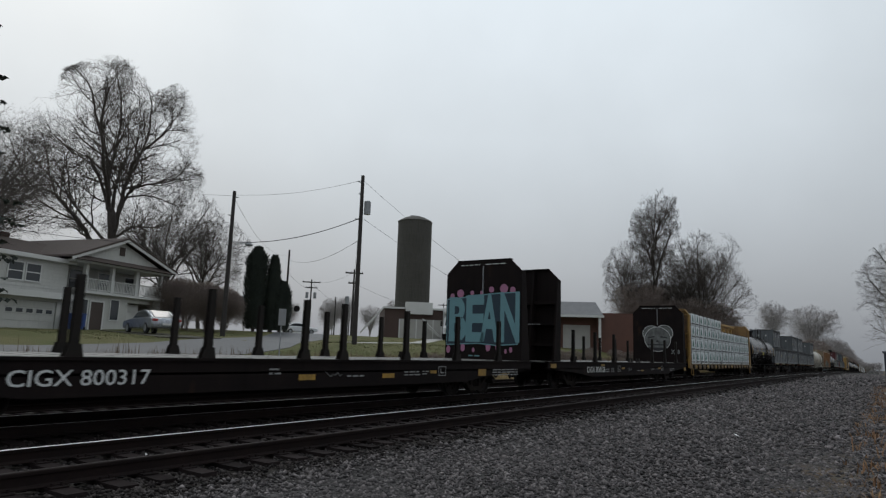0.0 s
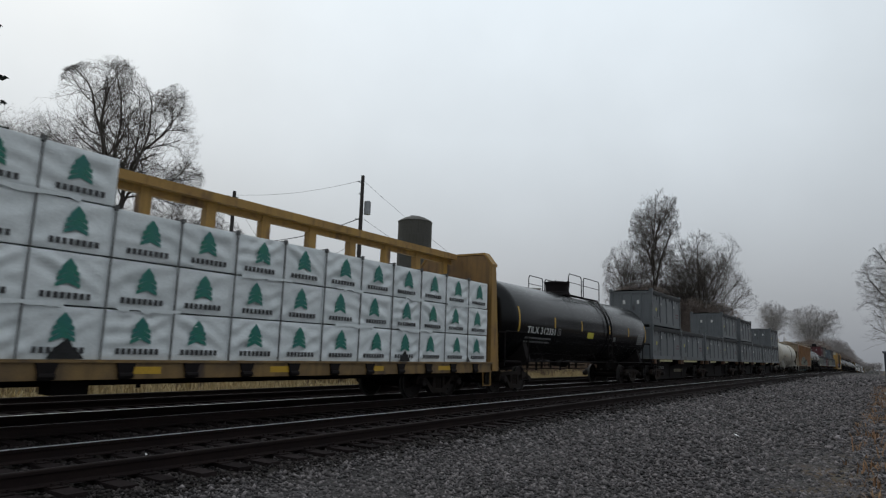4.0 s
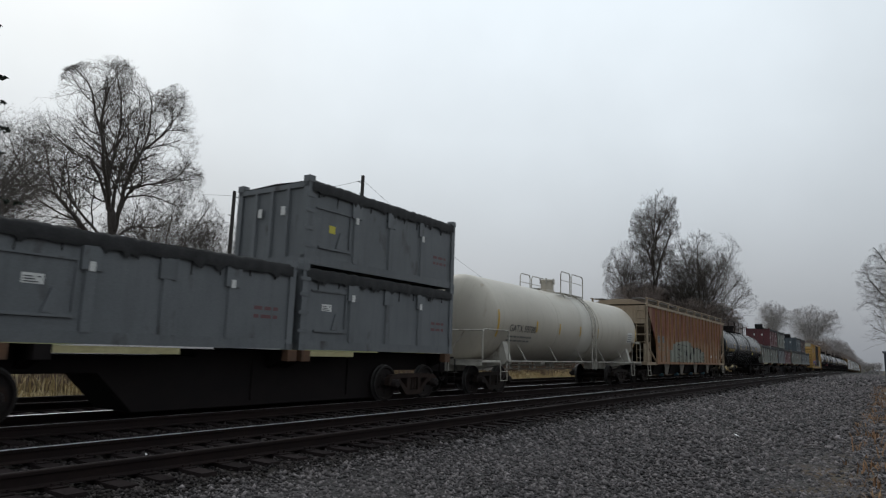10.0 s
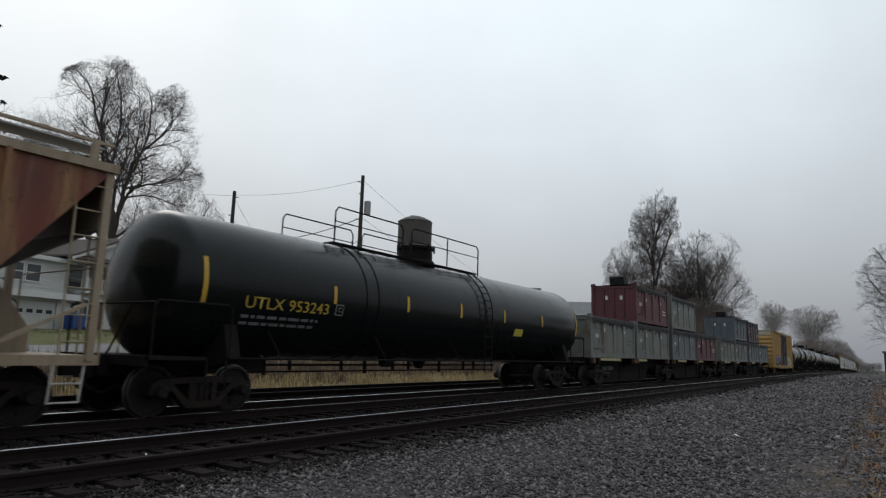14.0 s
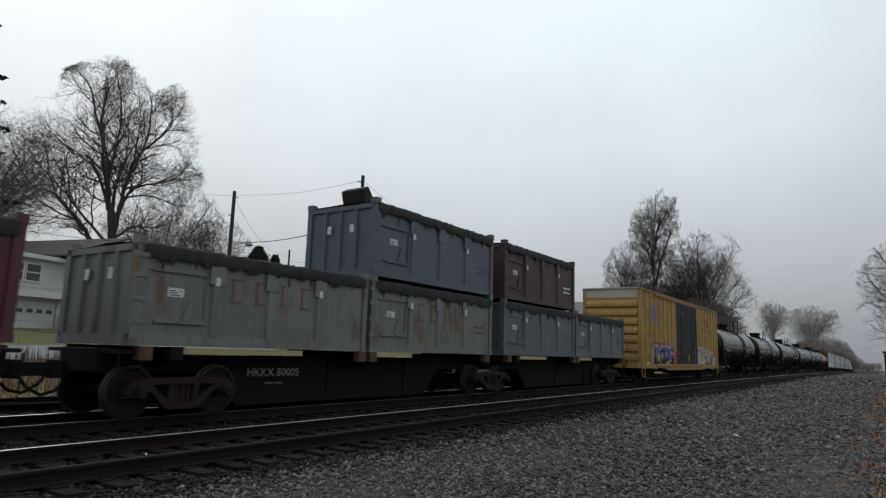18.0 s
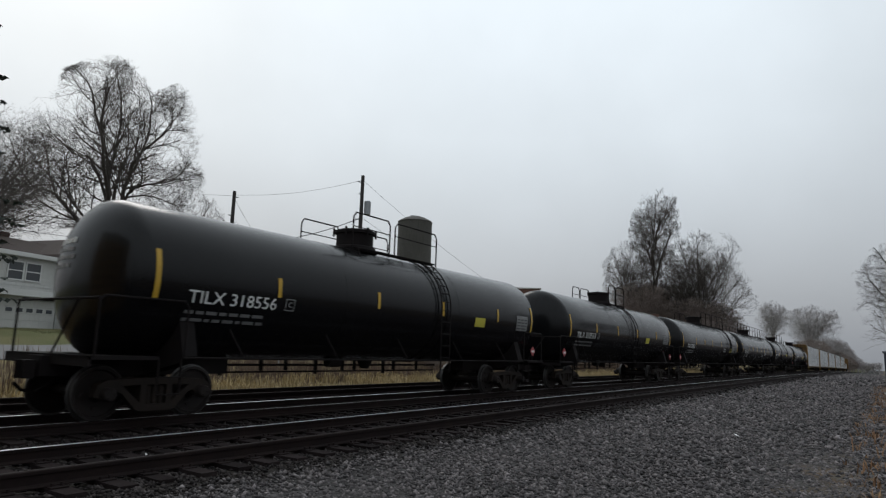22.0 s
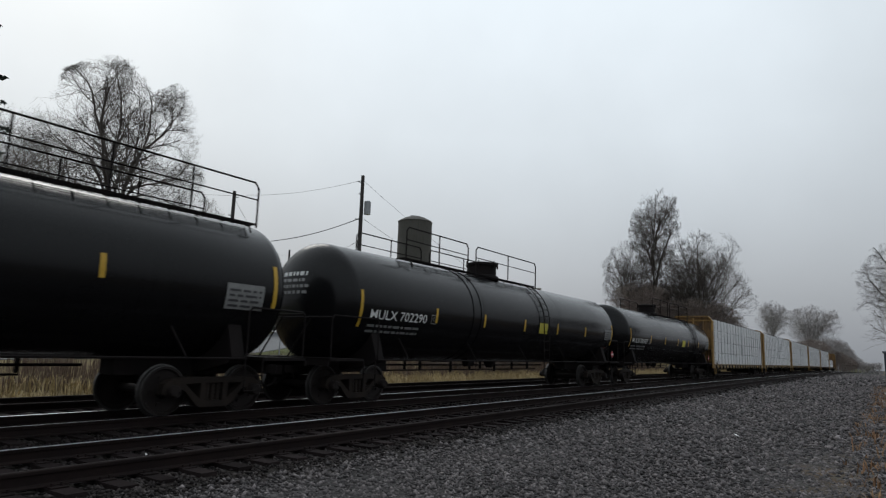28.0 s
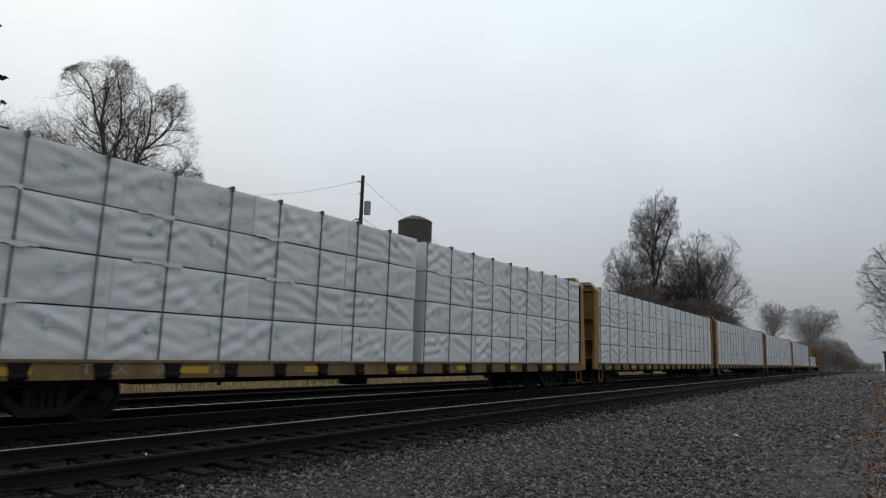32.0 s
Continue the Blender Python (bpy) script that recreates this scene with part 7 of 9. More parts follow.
def lumber_car(start, length, label, printed, packs, unit=2.44, seed=0):
    """packs: (first x, number of columns, layers) of stacked bundles on each side."""
    car = thing("centerbeam_flatcar", label, "flat car", group="train")
    roll(car, start, 0.0, length)
    L = length
    rng = random.Random(seed)
    for s in (-1, 1):
        part("side_sill", Geo().box(0, L, s * 1.46, s * 1.40, 0.72, 0.984), "yellow_dirty", car)
        part("sill_flange", Geo().box(0, L, s * 1.34, s * 1.50, 0.985, 1.03), "yellow_dirty", car)
    part("deck", Geo().box(0.05, L - 0.05, -1.39, 1.39, 0.94, 1.02), "under_black", car)
    part("centre_sill", Geo().prism([(2.6, 0.94), (L - 2.6, 0.94), (L - 4.2, 0.55), (4.2, 0.55)], "y", -0.3, 0.3).box(-0.2, L + 0.2, -0.25, 0.25, 0.68, 0.94), "under_black", car)
    # centre beam: posts with slots between top chord and sill
    part("top_chord", Geo().box(0.4, L - 0.4, -0.28, 0.28, 4.30, 4.48).prism([(0.4, 4.30), (L - 0.4, 4.30), (L - 0.4, 4.16), (0.4, 4.16)], "y", -0.06, 0.06), "yellow_steel", car)
    n = 15
    for i in range(n):
        x = 0.8 + (L - 1.6) * i / (n - 1)
        part("beam_post", Geo().prism([(x - 0.12, 1.02), (x + 0.12, 1.02), (x + 0.12, 4.3), (x - 0.12, 4.3)], "y", -0.09, 0.09), "yellow_steel", car)
        if i < n - 1:
            x2 = 0.8 + (L - 1.6) * (i + 1) / (n - 1)
            part("beam_brace", Geo().prism([(x + 0.1, 1.1), (x + 0.3, 1.1), (x2 - 0.1, 2.4), (x2 - 0.3, 2.4)], "y", -0.05, 0.05), "yellow_steel", car)
    for s, x in ((1, 0.0), (-1, L)):
        b = part("bulkhead", Geo().prism([(-1.44, 1.02), (1.44, 1.02), (1.44, 4.10), (1.12, 4.46), (-1.12, 4.46), (-1.44, 4.10)], "x", x + s * 0.02, x + s * 0.10), "yellow_rusty", car, "rust-stained yellow ribbed end bulkhead")
        for y in (-1.40, 1.40):
            part("bulkhead_post", Geo().prism([(x - s * 0.42, 0.75), (x + s * 0.10, 0.75), (x + s * 0.10, 4.14), (x - s * 0.14, 4.14)], "y", y - 0.06, y + 0.06), "yellow_steel", b, bevel=0.01)
        for y in (-0.05,):
            part("bulkhead_rib", Geo().prism([(x - s * 0.38, 0.75), (x + s * 0.02, 0.75), (x + s * 0.02, 4.40), (x - s * 0.10, 4.40)], "y", y - 0.05, y + 0.05), "yellow_steel", b)
        for y in (-0.75, 0.66):
            part("bulkhead_stiffener", Geo().box(x - s * 0.09, x + s * 0.02, y - 0.035, y + 0.035, 1.05, 4.2), "yellow_rusty", b)
        for z in (1.25, 2.05, 2.95, 4.2):
            k = 0.34 - 0.22 * (z - 1.0) / 3.4
            part("bulkhead_shelf", Geo().box(x - s * k, x + s * 0.02, -1.34, 1.34, z - 0.03, z + 0.03), "yellow_steel", b)
        ladder("ladder", b, "yellow_steel", x - s * 0.45, 1.15, 1.0, 4.3, along="y")
        part("cap", Geo().prism([(-1.47, 4.08), (-1.13, 4.48), (1.13, 4.48), (1.47, 4.08), (1.47, 4.16), (1.16, 4.54), (-1.16, 4.54), (-1.47, 4.16)], "x", x - s * 0.20, x + s * 0.12), "yellow_steel", b)
        part("handbrake_stand", Geo().rod((x - s * 0.4, -0.9, 1.1), (x - s * 0.4, -0.9, 2.0), 0.02).turn([(x - s * 0.48, 0.22), (x - s * 0.45, 0.25), (x - s * 0.42, 0.22)], "x", (0, -0.2, 2.0), 16), "yellow_steel", b)
        part("step", Geo().pipe([(x + s * 0.1, -1.44, 0.75), (x + s * 0.1, -1.46, 0.32), (x + s * 0.55, -1.46, 0.32), (x + s * 0.55, -1.44, 0.75)], 0.022), "yellow_steel", car)
        truck(car, x + s * 2.4)
    couplers(car, -0.2, L + 0.2)
    for i in range(int(L / 1.22)):
        x = 0.6 + i * 1.22
        part("winch", WINCH, "under_black", car, at=pose(x, -1.44, 0.86))
    for i in range(int(L / 3.0)):
        part("reflector", Geo().box(1.4 + i * 3.0, 2.0 + i * 3.0, -1.466, -1.461, 0.80, 0.92), "safety_yellow", car)
    part("car_number", lay_on_side(fitted("TTZX", 0.17, 0.75), 2.7, 0.80, -1.466), "stencil_grey", car, "faded white reporting mark")
    part("car_number", lay_on_side(fitted("862", 0.17, 0.5), 3.95, 0.80, -1.466), "stencil_grey", car)
    part("car_number", lay_on_side(fitted("210", 0.17, 0.45), 5.1, 0.80, -1.466), "stencil_grey", car)
    part("under_pipe", Geo().pipe([(4, 0.9, 0.62), (L - 4, 0.9, 0.62)], 0.025).box(7, 7.06, 0.86, 0.94, 0.4, 0.95).box(12, 12.06, 0.86, 0.94, 0.4, 0.95).box(9.5, 10.1, -0.9, -0.5, 0.45, 0.8), "under_black", car)
    layer = 0.828
    # loose hems of plastic between the layers
    def hem(x, z, w):
        pts = [(x, z + 0.03)]
        n = 9
        for i in range(n + 1):
            pts.append((x + w * i / n, z - rng.uniform(0.01, 0.07)))
        pts.append((x + w, z + 0.03))
        return Geo().prism(pts, "y", -1.466, -1.458)
    for x0, cols, layers in packs:
        for side in (-1, 1):
            for c in range(cols):
                for k in range(layers):
                    me = BUNDLES[unit][(c * 3 + k + (0 if side < 0 else 2)) % 5]
                    x = x0 + c * unit
                    y = side * (0.80 + rng.uniform(-0.015, 0.02))
                    m = pose(x, y, 1.03 + k * layer) if side < 0 else pose(x + unit, y, 1.03 + k * layer, 0, 0, 180)
                    b = part("lumber_pack", me, None, car, at=m)
                    if side < 0:
                        for px in (0.62, 1.84):
                            if printed:
                                part("printed_emblem", TREE_MARK, "logo_green", b, at=pose(px + rng.uniform(-0.08, 0.08), -0.645, 0.12))
                                part("printed_letters", NAME_BAR, "ink", b, at=pose(px + rng.uniform(-0.03, 0.03), -0.645, 0.09))
                            else:
                                part("printed_emblem", FAINT, "logo_faint", b, at=pose(px + 0.1 * ((c + k) % 3), -0.645, 0.42))
            if side < 0:
                for c in range(cols):
                    for k in range(1, layers):
                        if rng.random() < 0.6:
                            part("loose_hem", hem(x0 + c * unit + rng.uniform(0.05, 0.6), 1.03 + k * layer, rng.uniform(0.7, 1.7)), "wrap" if printed else "wrap_far", car)
                    if rng.random() < (0.55 if printed else 0.2):
                        x = x0 + c * unit + rng.uniform(0.1, 2.0)
                        w = rng.uniform(0.10, 0.26)
                        part("torn_wrap", Geo().prism([(x, 1.04), (x + w * 2.2, 1.04), (x + w * 1.5, 1.04 + w * 0.7), (x + w * 1.1, 1.04 + w * 1.25), (x + w * 0.4, 1.04 + w * 0.6)], "y", -1.452, -1.444), "tarp", car, "torn dark corner of the wrap")
                for c in range(int(cols * unit / 1.22 + 0.01)):
                    x = x0 + 0.02 + c * 1.22
                    h = 1.03 + layers * layer
                    part("strap", Geo().box(x - 0.012, x + 0.012, -1.462, -1.445, 1.03, h).box(x - 0.012, x + 0.012, -1.45, -0.28, h - 0.01, h + 0.012), "strap", car)
                    part("strap_clip", CLIP, "strap", car, at=pose(x, -1.46, h))
    return car


WINCH = Geo().prism([(-0.16, 0.12), (0.16, 0.12), (0.09, -0.14), (-0.09, -0.14)], "y", -0.06, 0.04).rod((-0.12, -0.05, -0.08), (0.12, -0.05, -0.08), 0.05, 8).mesh("winch")
for _b in BUNDLES[2.44]:
    _b.materials.append(MAT["wrap"])
for _b in BUNDLES[2.745]:
    _b.materials.append(MAT["wrap_far"])


# -- waste containers and their flats --
def container_parts(paint, H):
    """Ribbed open-top waste container, as (name, mesh, material) rows."""
    L, W = 6.04, 1.22
    rows = []
    rows.append(("shell", Geo().box(0.05, L - 0.05, -W + 0.032, W - 0.032, 0.14, H - 0.10).mesh("shell"), paint))
    g = Geo()
    for s in (-1, 1):
        g.box(0.0, L, s * (W - 0.13), s * W, 0.0, 0.20)
        g.box(0.0, L, s * (W - 0.13), s * W, H - 0.16, H - 0.04)
    g.box(0.0, 0.12, -W, W, 0.0, 0.18).box(L - 0.12, L, -W, W, 0.0, 0.18).box(0.0, 0.12, -W, W, H - 0.16, H - 0.04).box(L - 0.12, L, -W, W, H - 0.16, H - 0.04)
    rows.append(("rail_frame", g.mesh("rail_frame"), paint))
    for x in (0.0, L - 0.16):
        for s in (-1, 1):
            rows.append(("corner_post", Geo().box(x, x + 0.16, s * (W - 0.16), s * (W + 0.01), 0.0, H + 0.05).mesh("corner_post"), paint))
            for z0, z1 in ((H - 0.05, H + 0.10), (-0.01, 0.12)):
                rows.append(("corner_casting", Geo().box(x - 0.012, x + 0.172, s * (W - 0.17), s * (W + 0.025), z0, z1).mesh("corner_casting"), paint))
    for s in (-1, 1):
        for x in (1.66, 3.02, 4.42):
            rows.append(("side_rib", Geo().prism([(x - 0.13, s * (W - 0.08)), (x + 0.13, s * (W - 0.08)), (x + 0.08, s * (W + 0.015)), (x - 0.08, s * (W + 0.015))], "z", 0.18, H - 0.12).mesh("side_rib"), paint))
    for x in (0.0, L):
        d = -1 if x == 0 else 1
        for y in (-0.55, 0.0, 0.55):
            rows.append(("end_rib", Geo().prism([(x - d * 0.06, y - 0.07), (x - d * 0.06, y + 0.07), (x + d * 0.01, y + 0.045), (x + d * 0.01, y - 0.045)], "z", 0.16, H - 0.12).mesh("end_rib"), paint))
    # access door outline with hinge bar
    g = Geo().box(0.30, 1.45, -W - 0.002, -W + 0.035, 1.31, 1.34).box(1.42, 1.45, -W - 0.002, -W + 0.035, 0.50, 1.34).box(0.42, 1.46, -W - 0.012, -W + 0.035, 0.40, 0.45)
    rows.append(("hatch_frame", g.mesh("hatch_frame"), paint))
    rows.append(("latch", Geo().prism([(0.98, 0.46), (1.10, 0.46), (1.20, 0.40), (1.34, 0.40), (1.10, 0.85)], "y", -W - 0.006, -W + 0.035).mesh("latch"), paint))
    for x in (1.66, 3.02, 4.42):
        rows.append(("post_cap", Geo().box(x - 0.17, x + 0.17, -W - 0.022, -W + 0.08, H - 0.62, H - 0.20).mesh("post_cap"), paint))
    rng = random.Random(int(H * 100) + len(paint))
    for k in range(9):
        x = 0.45 + 0.62 * k + rng.uniform(-0.12, 0.12)
        d = rng.uniform(0.10, 0.30)
        rows.append(("tarp_tie", Geo().rod((x, -W + 0.018, H - 0.18), (x + rng.uniform(-0.03, 0.03), -W + 0.022, H - 0.22 - d), 0.012, 4).mesh("tarp_tie"), "tarp"))
    for z in (0.35, 0.75, 1.15, 1.5):
        rows.append(("door_hinge", Geo().box(-0.07, 0.22, -W - 0.024, -W - 0.011, z + 0.02, z + 0.10).mesh("door_hinge"), paint))
    return rows


def tarp_mesh(seed, H):
    """A dark cover sagging over the load, its crumpled skirt hanging over the rim."""
    rng = random.Random(seed)
    L, W = 6.04, 1.22
    g = Geo()
    nx = 64
    v = []
    for i in range(nx + 1):
        x = 0.10 + (L - 0.20) * i / nx
        hang = 0.20 + 0.05 * rng.random() + (0.10 if rng.random() < 0.15 else 0)
        wob = rng.uniform(-0.014, 0.018)
        sag_ = 0.05 * math.sin(math.pi * i / nx)
        row = [(x, -W - 0.022 - max(0, wob), H - 0.02 - hang), (x, -W - 0.030 - max(0, wob), H - 0.05 + wob), (x, -W + 0.02, H + 0.012 + wob), (x, -W * 0.5, H + 0.03 - sag_ + rng.uniform(-0.02, 0.02)),
               (x, 0, H + 0.05 - sag_ + rng.uniform(-0.02, 0.02)), (x, W * 0.5, H + 0.03 - sag_ + rng.uniform(-0.02, 0.02)), (x, W - 0.02, H + 0.012 + wob), (x, W + 0.03, H - 0.05), (x, W + 0.022, H - 0.02 - hang)]
        v += row
    k = 9
    f = [(i * k + j, (i + 1) * k + j, (i + 1) * k + j + 1, i * k + j + 1) for i in range(nx) for j in range(k - 1)]
    return g.add(v, f).mesh("tarpaulin", 50)


HIGH = (1.80, 1.92)
PARTS = {(p, k): container_parts(p, HIGH[k]) for p in ("grey_box", "pale_box", "maroon_box", "brown_box", "red_box", "blue_box") for k in (0, 1)}
TARPS = [[tarp_mesh(s, h) for s in range(4)] for h in HIGH]
NAMES = {"grey_box": "grey", "pale_box": "pale rust-stained", "maroon_box": "maroon", "brown_box": "dark brown-red", "red_box": "red-brown", "blue_box": "blue-grey"}
COUNT = [0]


def container(start, paint, level, sticker="sticker_yellow", word=False, flap=False, code="stencil_red"):
    COUNT[0] += 1
    where = "on a flat car" if level == 0 else "stacked on another"
    c = thing("waste_container", "%s steel waste container with dark tarpaulin, %s" % (NAMES[paint], where), "container", group="waste containers")
    roll(c, start, 1.27 + level * 1.90, 6.0)
    for nm, me, mat in PARTS[paint, level]:
        part(nm, me, mat, c)
    if not word or level:
        part("tarpaulin", TARPS[level][COUNT[0] % 4], "tarp", c, "crumpled dark tarpaulin cover")
    else:
        part("tarpaulin", TARPS[level][COUNT[0] % 4], "tarp", c, "crumpled dark tarpaulin cover", at=pose(0, 0, -0.015))
    for x in (1.66, 4.42):
        part("label_plate", Geo().box(x - 0.05, x + 0.05, -1.250, -1.240, 1.16, 1.32), "sticker_white", c)
    if sticker == "sticker_yellow":
        part("notice", Geo().box(0.75, 0.95, -1.193, -1.186, 0.80, 0.98), sticker, c)
    else:
        n = part("notice", Geo().box(0.66, 0.98, -1.193, -1.186, 0.88, 1.04), "sticker_white", c)
        part("small_print", rows_of_bars(0.69, 0.90, 0.25, 0.12, 3, -1.1935, 3), "ink", n)
    for y in (-0.5, 0.3):
        part("label_plate", Geo().box(-0.016, -0.006, y, y + 0.14, 1.15, 1.36), "sticker_white", c)
    part("stencil_code", rows_of_bars(5.0, 0.62, 0.62, 0.34, 2, -1.189, COUNT[0]), code, c)
    if word:
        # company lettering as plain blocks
        for i, x in enumerate((2.02, 2.62, 3.30, 3.86)):
            part("lettering_block", Geo().box(x - 0.03, x + (0.09 if i == 2 else 0.26), -1.194, -1.187, 0.86, 0.90).box(x, x + 0.06, -1.194, -1.187, 0.90, 1.30).box(x - 0.03, x + (0.09 if i == 2 else 0.26), -1.194, -1.187, 1.30, 1.34), "stencil_red", c)
    if flap:
        part("tarpaulin_flap", Geo().prism([(0.50, 1.80), (0.32, 2.40), (0.55, 2.52), (0.72, 2.30), (1.05, 2.12), (1.7, 2.06), (1.9, 1.9), (1.7, 1.80)], "y", -0.45, 0.35), "tarp", c, "dark flap of tarpaulin standing up", bevel=0.03)
    return c


def spine_car(start, spots, label, mark):
    """Articulated two-unit flat under four containers. spots: container starts."""
    x0 = spots[0]
    car = thing("container_flatcar", label, "flat car", group="train")
    end = spots[3] + 6.05
    roll(car, x0, 0.0, end - x0)
    o = [s - x0 for s in spots]
    E = end - x0
    mid = (o[1] + 6.05 + o[2]) / 2
    for a, b in ((-0.2, mid - 0.25), (mid + 0.25, E + 0.2)):
        part("spine_beam", Geo().prism([(a, 0.78), (a, 1.20), (a + 1.2, 1.20), (a + 1.6, 1.08), (a + 4.2, 1.08), (a + 4.2, 1.22), (a + 6.4, 1.22), (a + 6.6, 1.08), (a + 8.2, 1.08), (a + 8.2, 1.22), (b, 1.22), (b, 0.78), (b - 2.3, 0.78), (b - 3.0, 0.08), (a + 3.0, 0.08), (a + 2.3, 0.78)], "y", -0.62, 0.62), "under_black", car, "deep black fish-belly beam", bevel=0.02)
        for x in (a + 0.5, a + 1.1 + 0.0, (a + b) / 2 - 0.2, (a + b) / 2 + 0.2, b - 0.5):
            part("outrigger", Geo().prism([(-1.24, 1.12), (-0.6, 0.85), (0.6, 0.85), (1.24, 1.12), (1.24, 1.25), (-1.24, 1.25)], "x", x - 0.11, x + 0.11), "under_black", car)
            part("container_shoe", Geo().box(x - 0.13, x + 0.13, -1.29, -1.10, 1.02, 1.26), "shoe_rusty" if x != a + 1.1 else "under_black", car, bevel=0.01)
        for x in (a + 5.6, b - 4.0):
            part("web_rib", Geo().box(x - 0.03, x + 0.03, -0.66, -0.62, 0.2, 1.06), "under_black", car)
    part("beam_reflector", Geo().box(0.3, 2.2, -0.66, -0.63, 1.10, 1.17), "safety_yellow", car)
    for i, (d0, d1) in enumerate(((1.0, 4.0), (0.1, 4.1 if mark.endswith("70") else 1.8), (1.0, 3.4), (0.1, 1.8))):
        part("yellow_edge", Geo().box(o[i] + d0, o[i] + d1, -1.20, -1.17, 1.13, 1.245), "edge_cream", car, "dirty cream-yellow reflective edge")
    truck(car, 1.25, True)
    truck(car, mid - 0.05, True)
    truck(car, E - 1.6, True)
    couplers(car, -0.35, E + 0.35)
    part("car_number", lay_on_side(fitted(mark, 0.17, 1.45), 2.70 if mark[0] == "E" else 3.0, 0.68, -0.628), "stencil_grey", car, "white painted car number")
    if mark.endswith("70"):
        part("hand_lettering", rows_of_bars(6.5, 0.50, 2.15, 0.42, 1, -0.625, 9), "stencil_faded", car, "faint hand-painted lettering")
    part("stencil_lines", rows_of_bars(3.5, 0.52, 0.5, 0.06, 1, -0.625, 5), "stencil_dim", car)
    for s, x in ((1, -0.15), (-1, E + 0.15)):
        part("end_platform", Geo().box(x, x + s * 0.5, -1.2, 1.2, 1.12, 1.18), "under_black", car)
        part("step", Geo().pipe([(x, -1.25, 1.12), (x, -1.25, 0.4), (x + s * 0.4, -1.25, 0.4), (x + s * 0.4, -1.25, 1.12)], 0.02), "under_black", car)
    return car


# -- covered hopper --
def hopper_car(start, end):
    L = end - start
    car = thing("covered_hopper", "rust-stained brown covered hopper car with graffiti along its side", "hopper car", group="train")
    roll(car, start, 0.0, L)
    W = 1.60
    # sides slope in at the ends to the roof hopper form
    part("side_sheet", Geo().prism([(0.0, 4.05), (1.75, 1.95), (1.75, 1.02), (L - 1.75, 1.02), (L - 1.75, 1.95), (L, 4.05)], "y", -W, -W + 0.05), "hopper_rust", car)
    part("side_sheet", Geo().prism([(0.0, 4.05), (1.75, 1.95), (1.75, 1.02), (L - 1.75, 1.02), (L - 1.75, 1.95), (L, 4.05)], "y", W - 0.05, W), "hopper_rust", car)
    for s, x in ((1, 0.0), (-1, L)):
        part("end_sheet", Geo().add([(x, -W + 0.05, 4.05), (x, W - 0.05, 4.05), (x, W - 0.05, 3.1), (x, -W + 0.05, 3.1), (x + s * 2.6, W - 0.05, 1.6), (x + s * 2.6, -W + 0.05, 1.6)], [(0, 1, 2, 3)]), "hopper_tan", car, "tan upper end sheet")
        part("slope_sheet", Geo().add([(x, W - 0.05, 3.1), (x, -W + 0.05, 3.1), (x + s * 2.6, W - 0.05, 1.6), (x + s * 2.6, -W + 0.05, 1.6)], [(1, 0, 2, 3)]), "slope_brown", car, "dark brown sloped end sheet")
        for y in (-W + 0.04, W - 0.04):
            part("end_post", Geo().box(x + s * 0.0, x + s * 0.12, y - 0.05, y + 0.05, 1.02, 4.05), "hopper_tan", car)
            part("end_brace", Geo().prism([(x + s * 0.1, 1.9), (x + s * 0.2, 1.9), (x + s * 1.75, 1.1), (x + s * 1.75, 1.02)], "y", y - 0.04, y + 0.04), "hopper_tan", car)
        part("end_sill", Geo().box(x - s * 0.1, x + s * 1.8, -W + 0.02, W - 0.02, 0.95, 1.10), "hopper_tan", car)
        if s > 0:
            part("end_panel", Geo().prism([(x + s * 0.32, 1.11), (x + s * 0.34, 2.05), (x + s * 1.6, 2.12), (x + s * 1.72, 1.11)], "y", -W + 0.30, -W + 0.33), "hopper_tan", car)
        part("centre_web", Geo().prism([(x + s * 0.3, 1.1), (x + s * 0.3, 1.5), (x + s * 1.0, 2.4), (x + s * 2.2, 1.8), (x + s * 2.2, 1.1)], "y", -0.05, 0.05), "hopper_tan", car)
        ladder("ladder", car, "hopper_tan", x + s * 0.30, -W + 0.02, 1.1, 3.95, w=0.45)
        ladder("ladder", car, "hopper_tan", x - s * 0.02, -1.25, 1.1, 4.0, w=0.45, along="y")
        part("handrail", Geo().pipe([(x - s * 0.12, -1.5, 1.1), (x - s * 0.12, -1.5, 2.5), (x - s * 0.12, 1.5, 2.5), (x - s * 0.12, 1.5, 1.1)], 0.02), "hopper_tan", car)
        part("step", Geo().pipe([(x + s * 0.1, -W + 0.05, 1.0), (x + s * 0.15, -W + 0.02, 0.4), (x + s * 0.6, -W + 0.02, 0.4), (x + s * 0.55, -W + 0.05, 1.0)], 0.022).rod((x + s * 0.12, -W + 0.03, 0.68), (x + s * 0.58, -W + 0.03, 0.68), 0.018), "white_steel", car)
        truck(car, x + (1.15 if s > 0 else -1.5))
    couplers(car, -0.3, L + 0.3)
    posts = [HOPPER_FIRST + HOPPER_STEP * i for i in range(20)]
    for x in posts:
        if x > L - 1.4:
            continue
        for s in (-1, 1):
            part("side_post", Geo().prism([(x - 0.055, s * W), (x + 0.055, s * W), (x + 0.035, s * (W + 0.075)), (x - 0.035, s * (W + 0.075))], "z", 1.10, 4.02), "hopper_rust", car)
    for s in (-1, 1):
        part("top_chord", Geo().box(-0.05, L + 0.05, s * (W - 0.06), s * (W + 0.06), 4.0, 4.14), "hopper_tan", car)
        part("side_sill", Geo().box(1.6, L - 1.6, s * (W - 0.05), s * (W + 0.05), 1.0, 1.12), "hopper_rust", car)
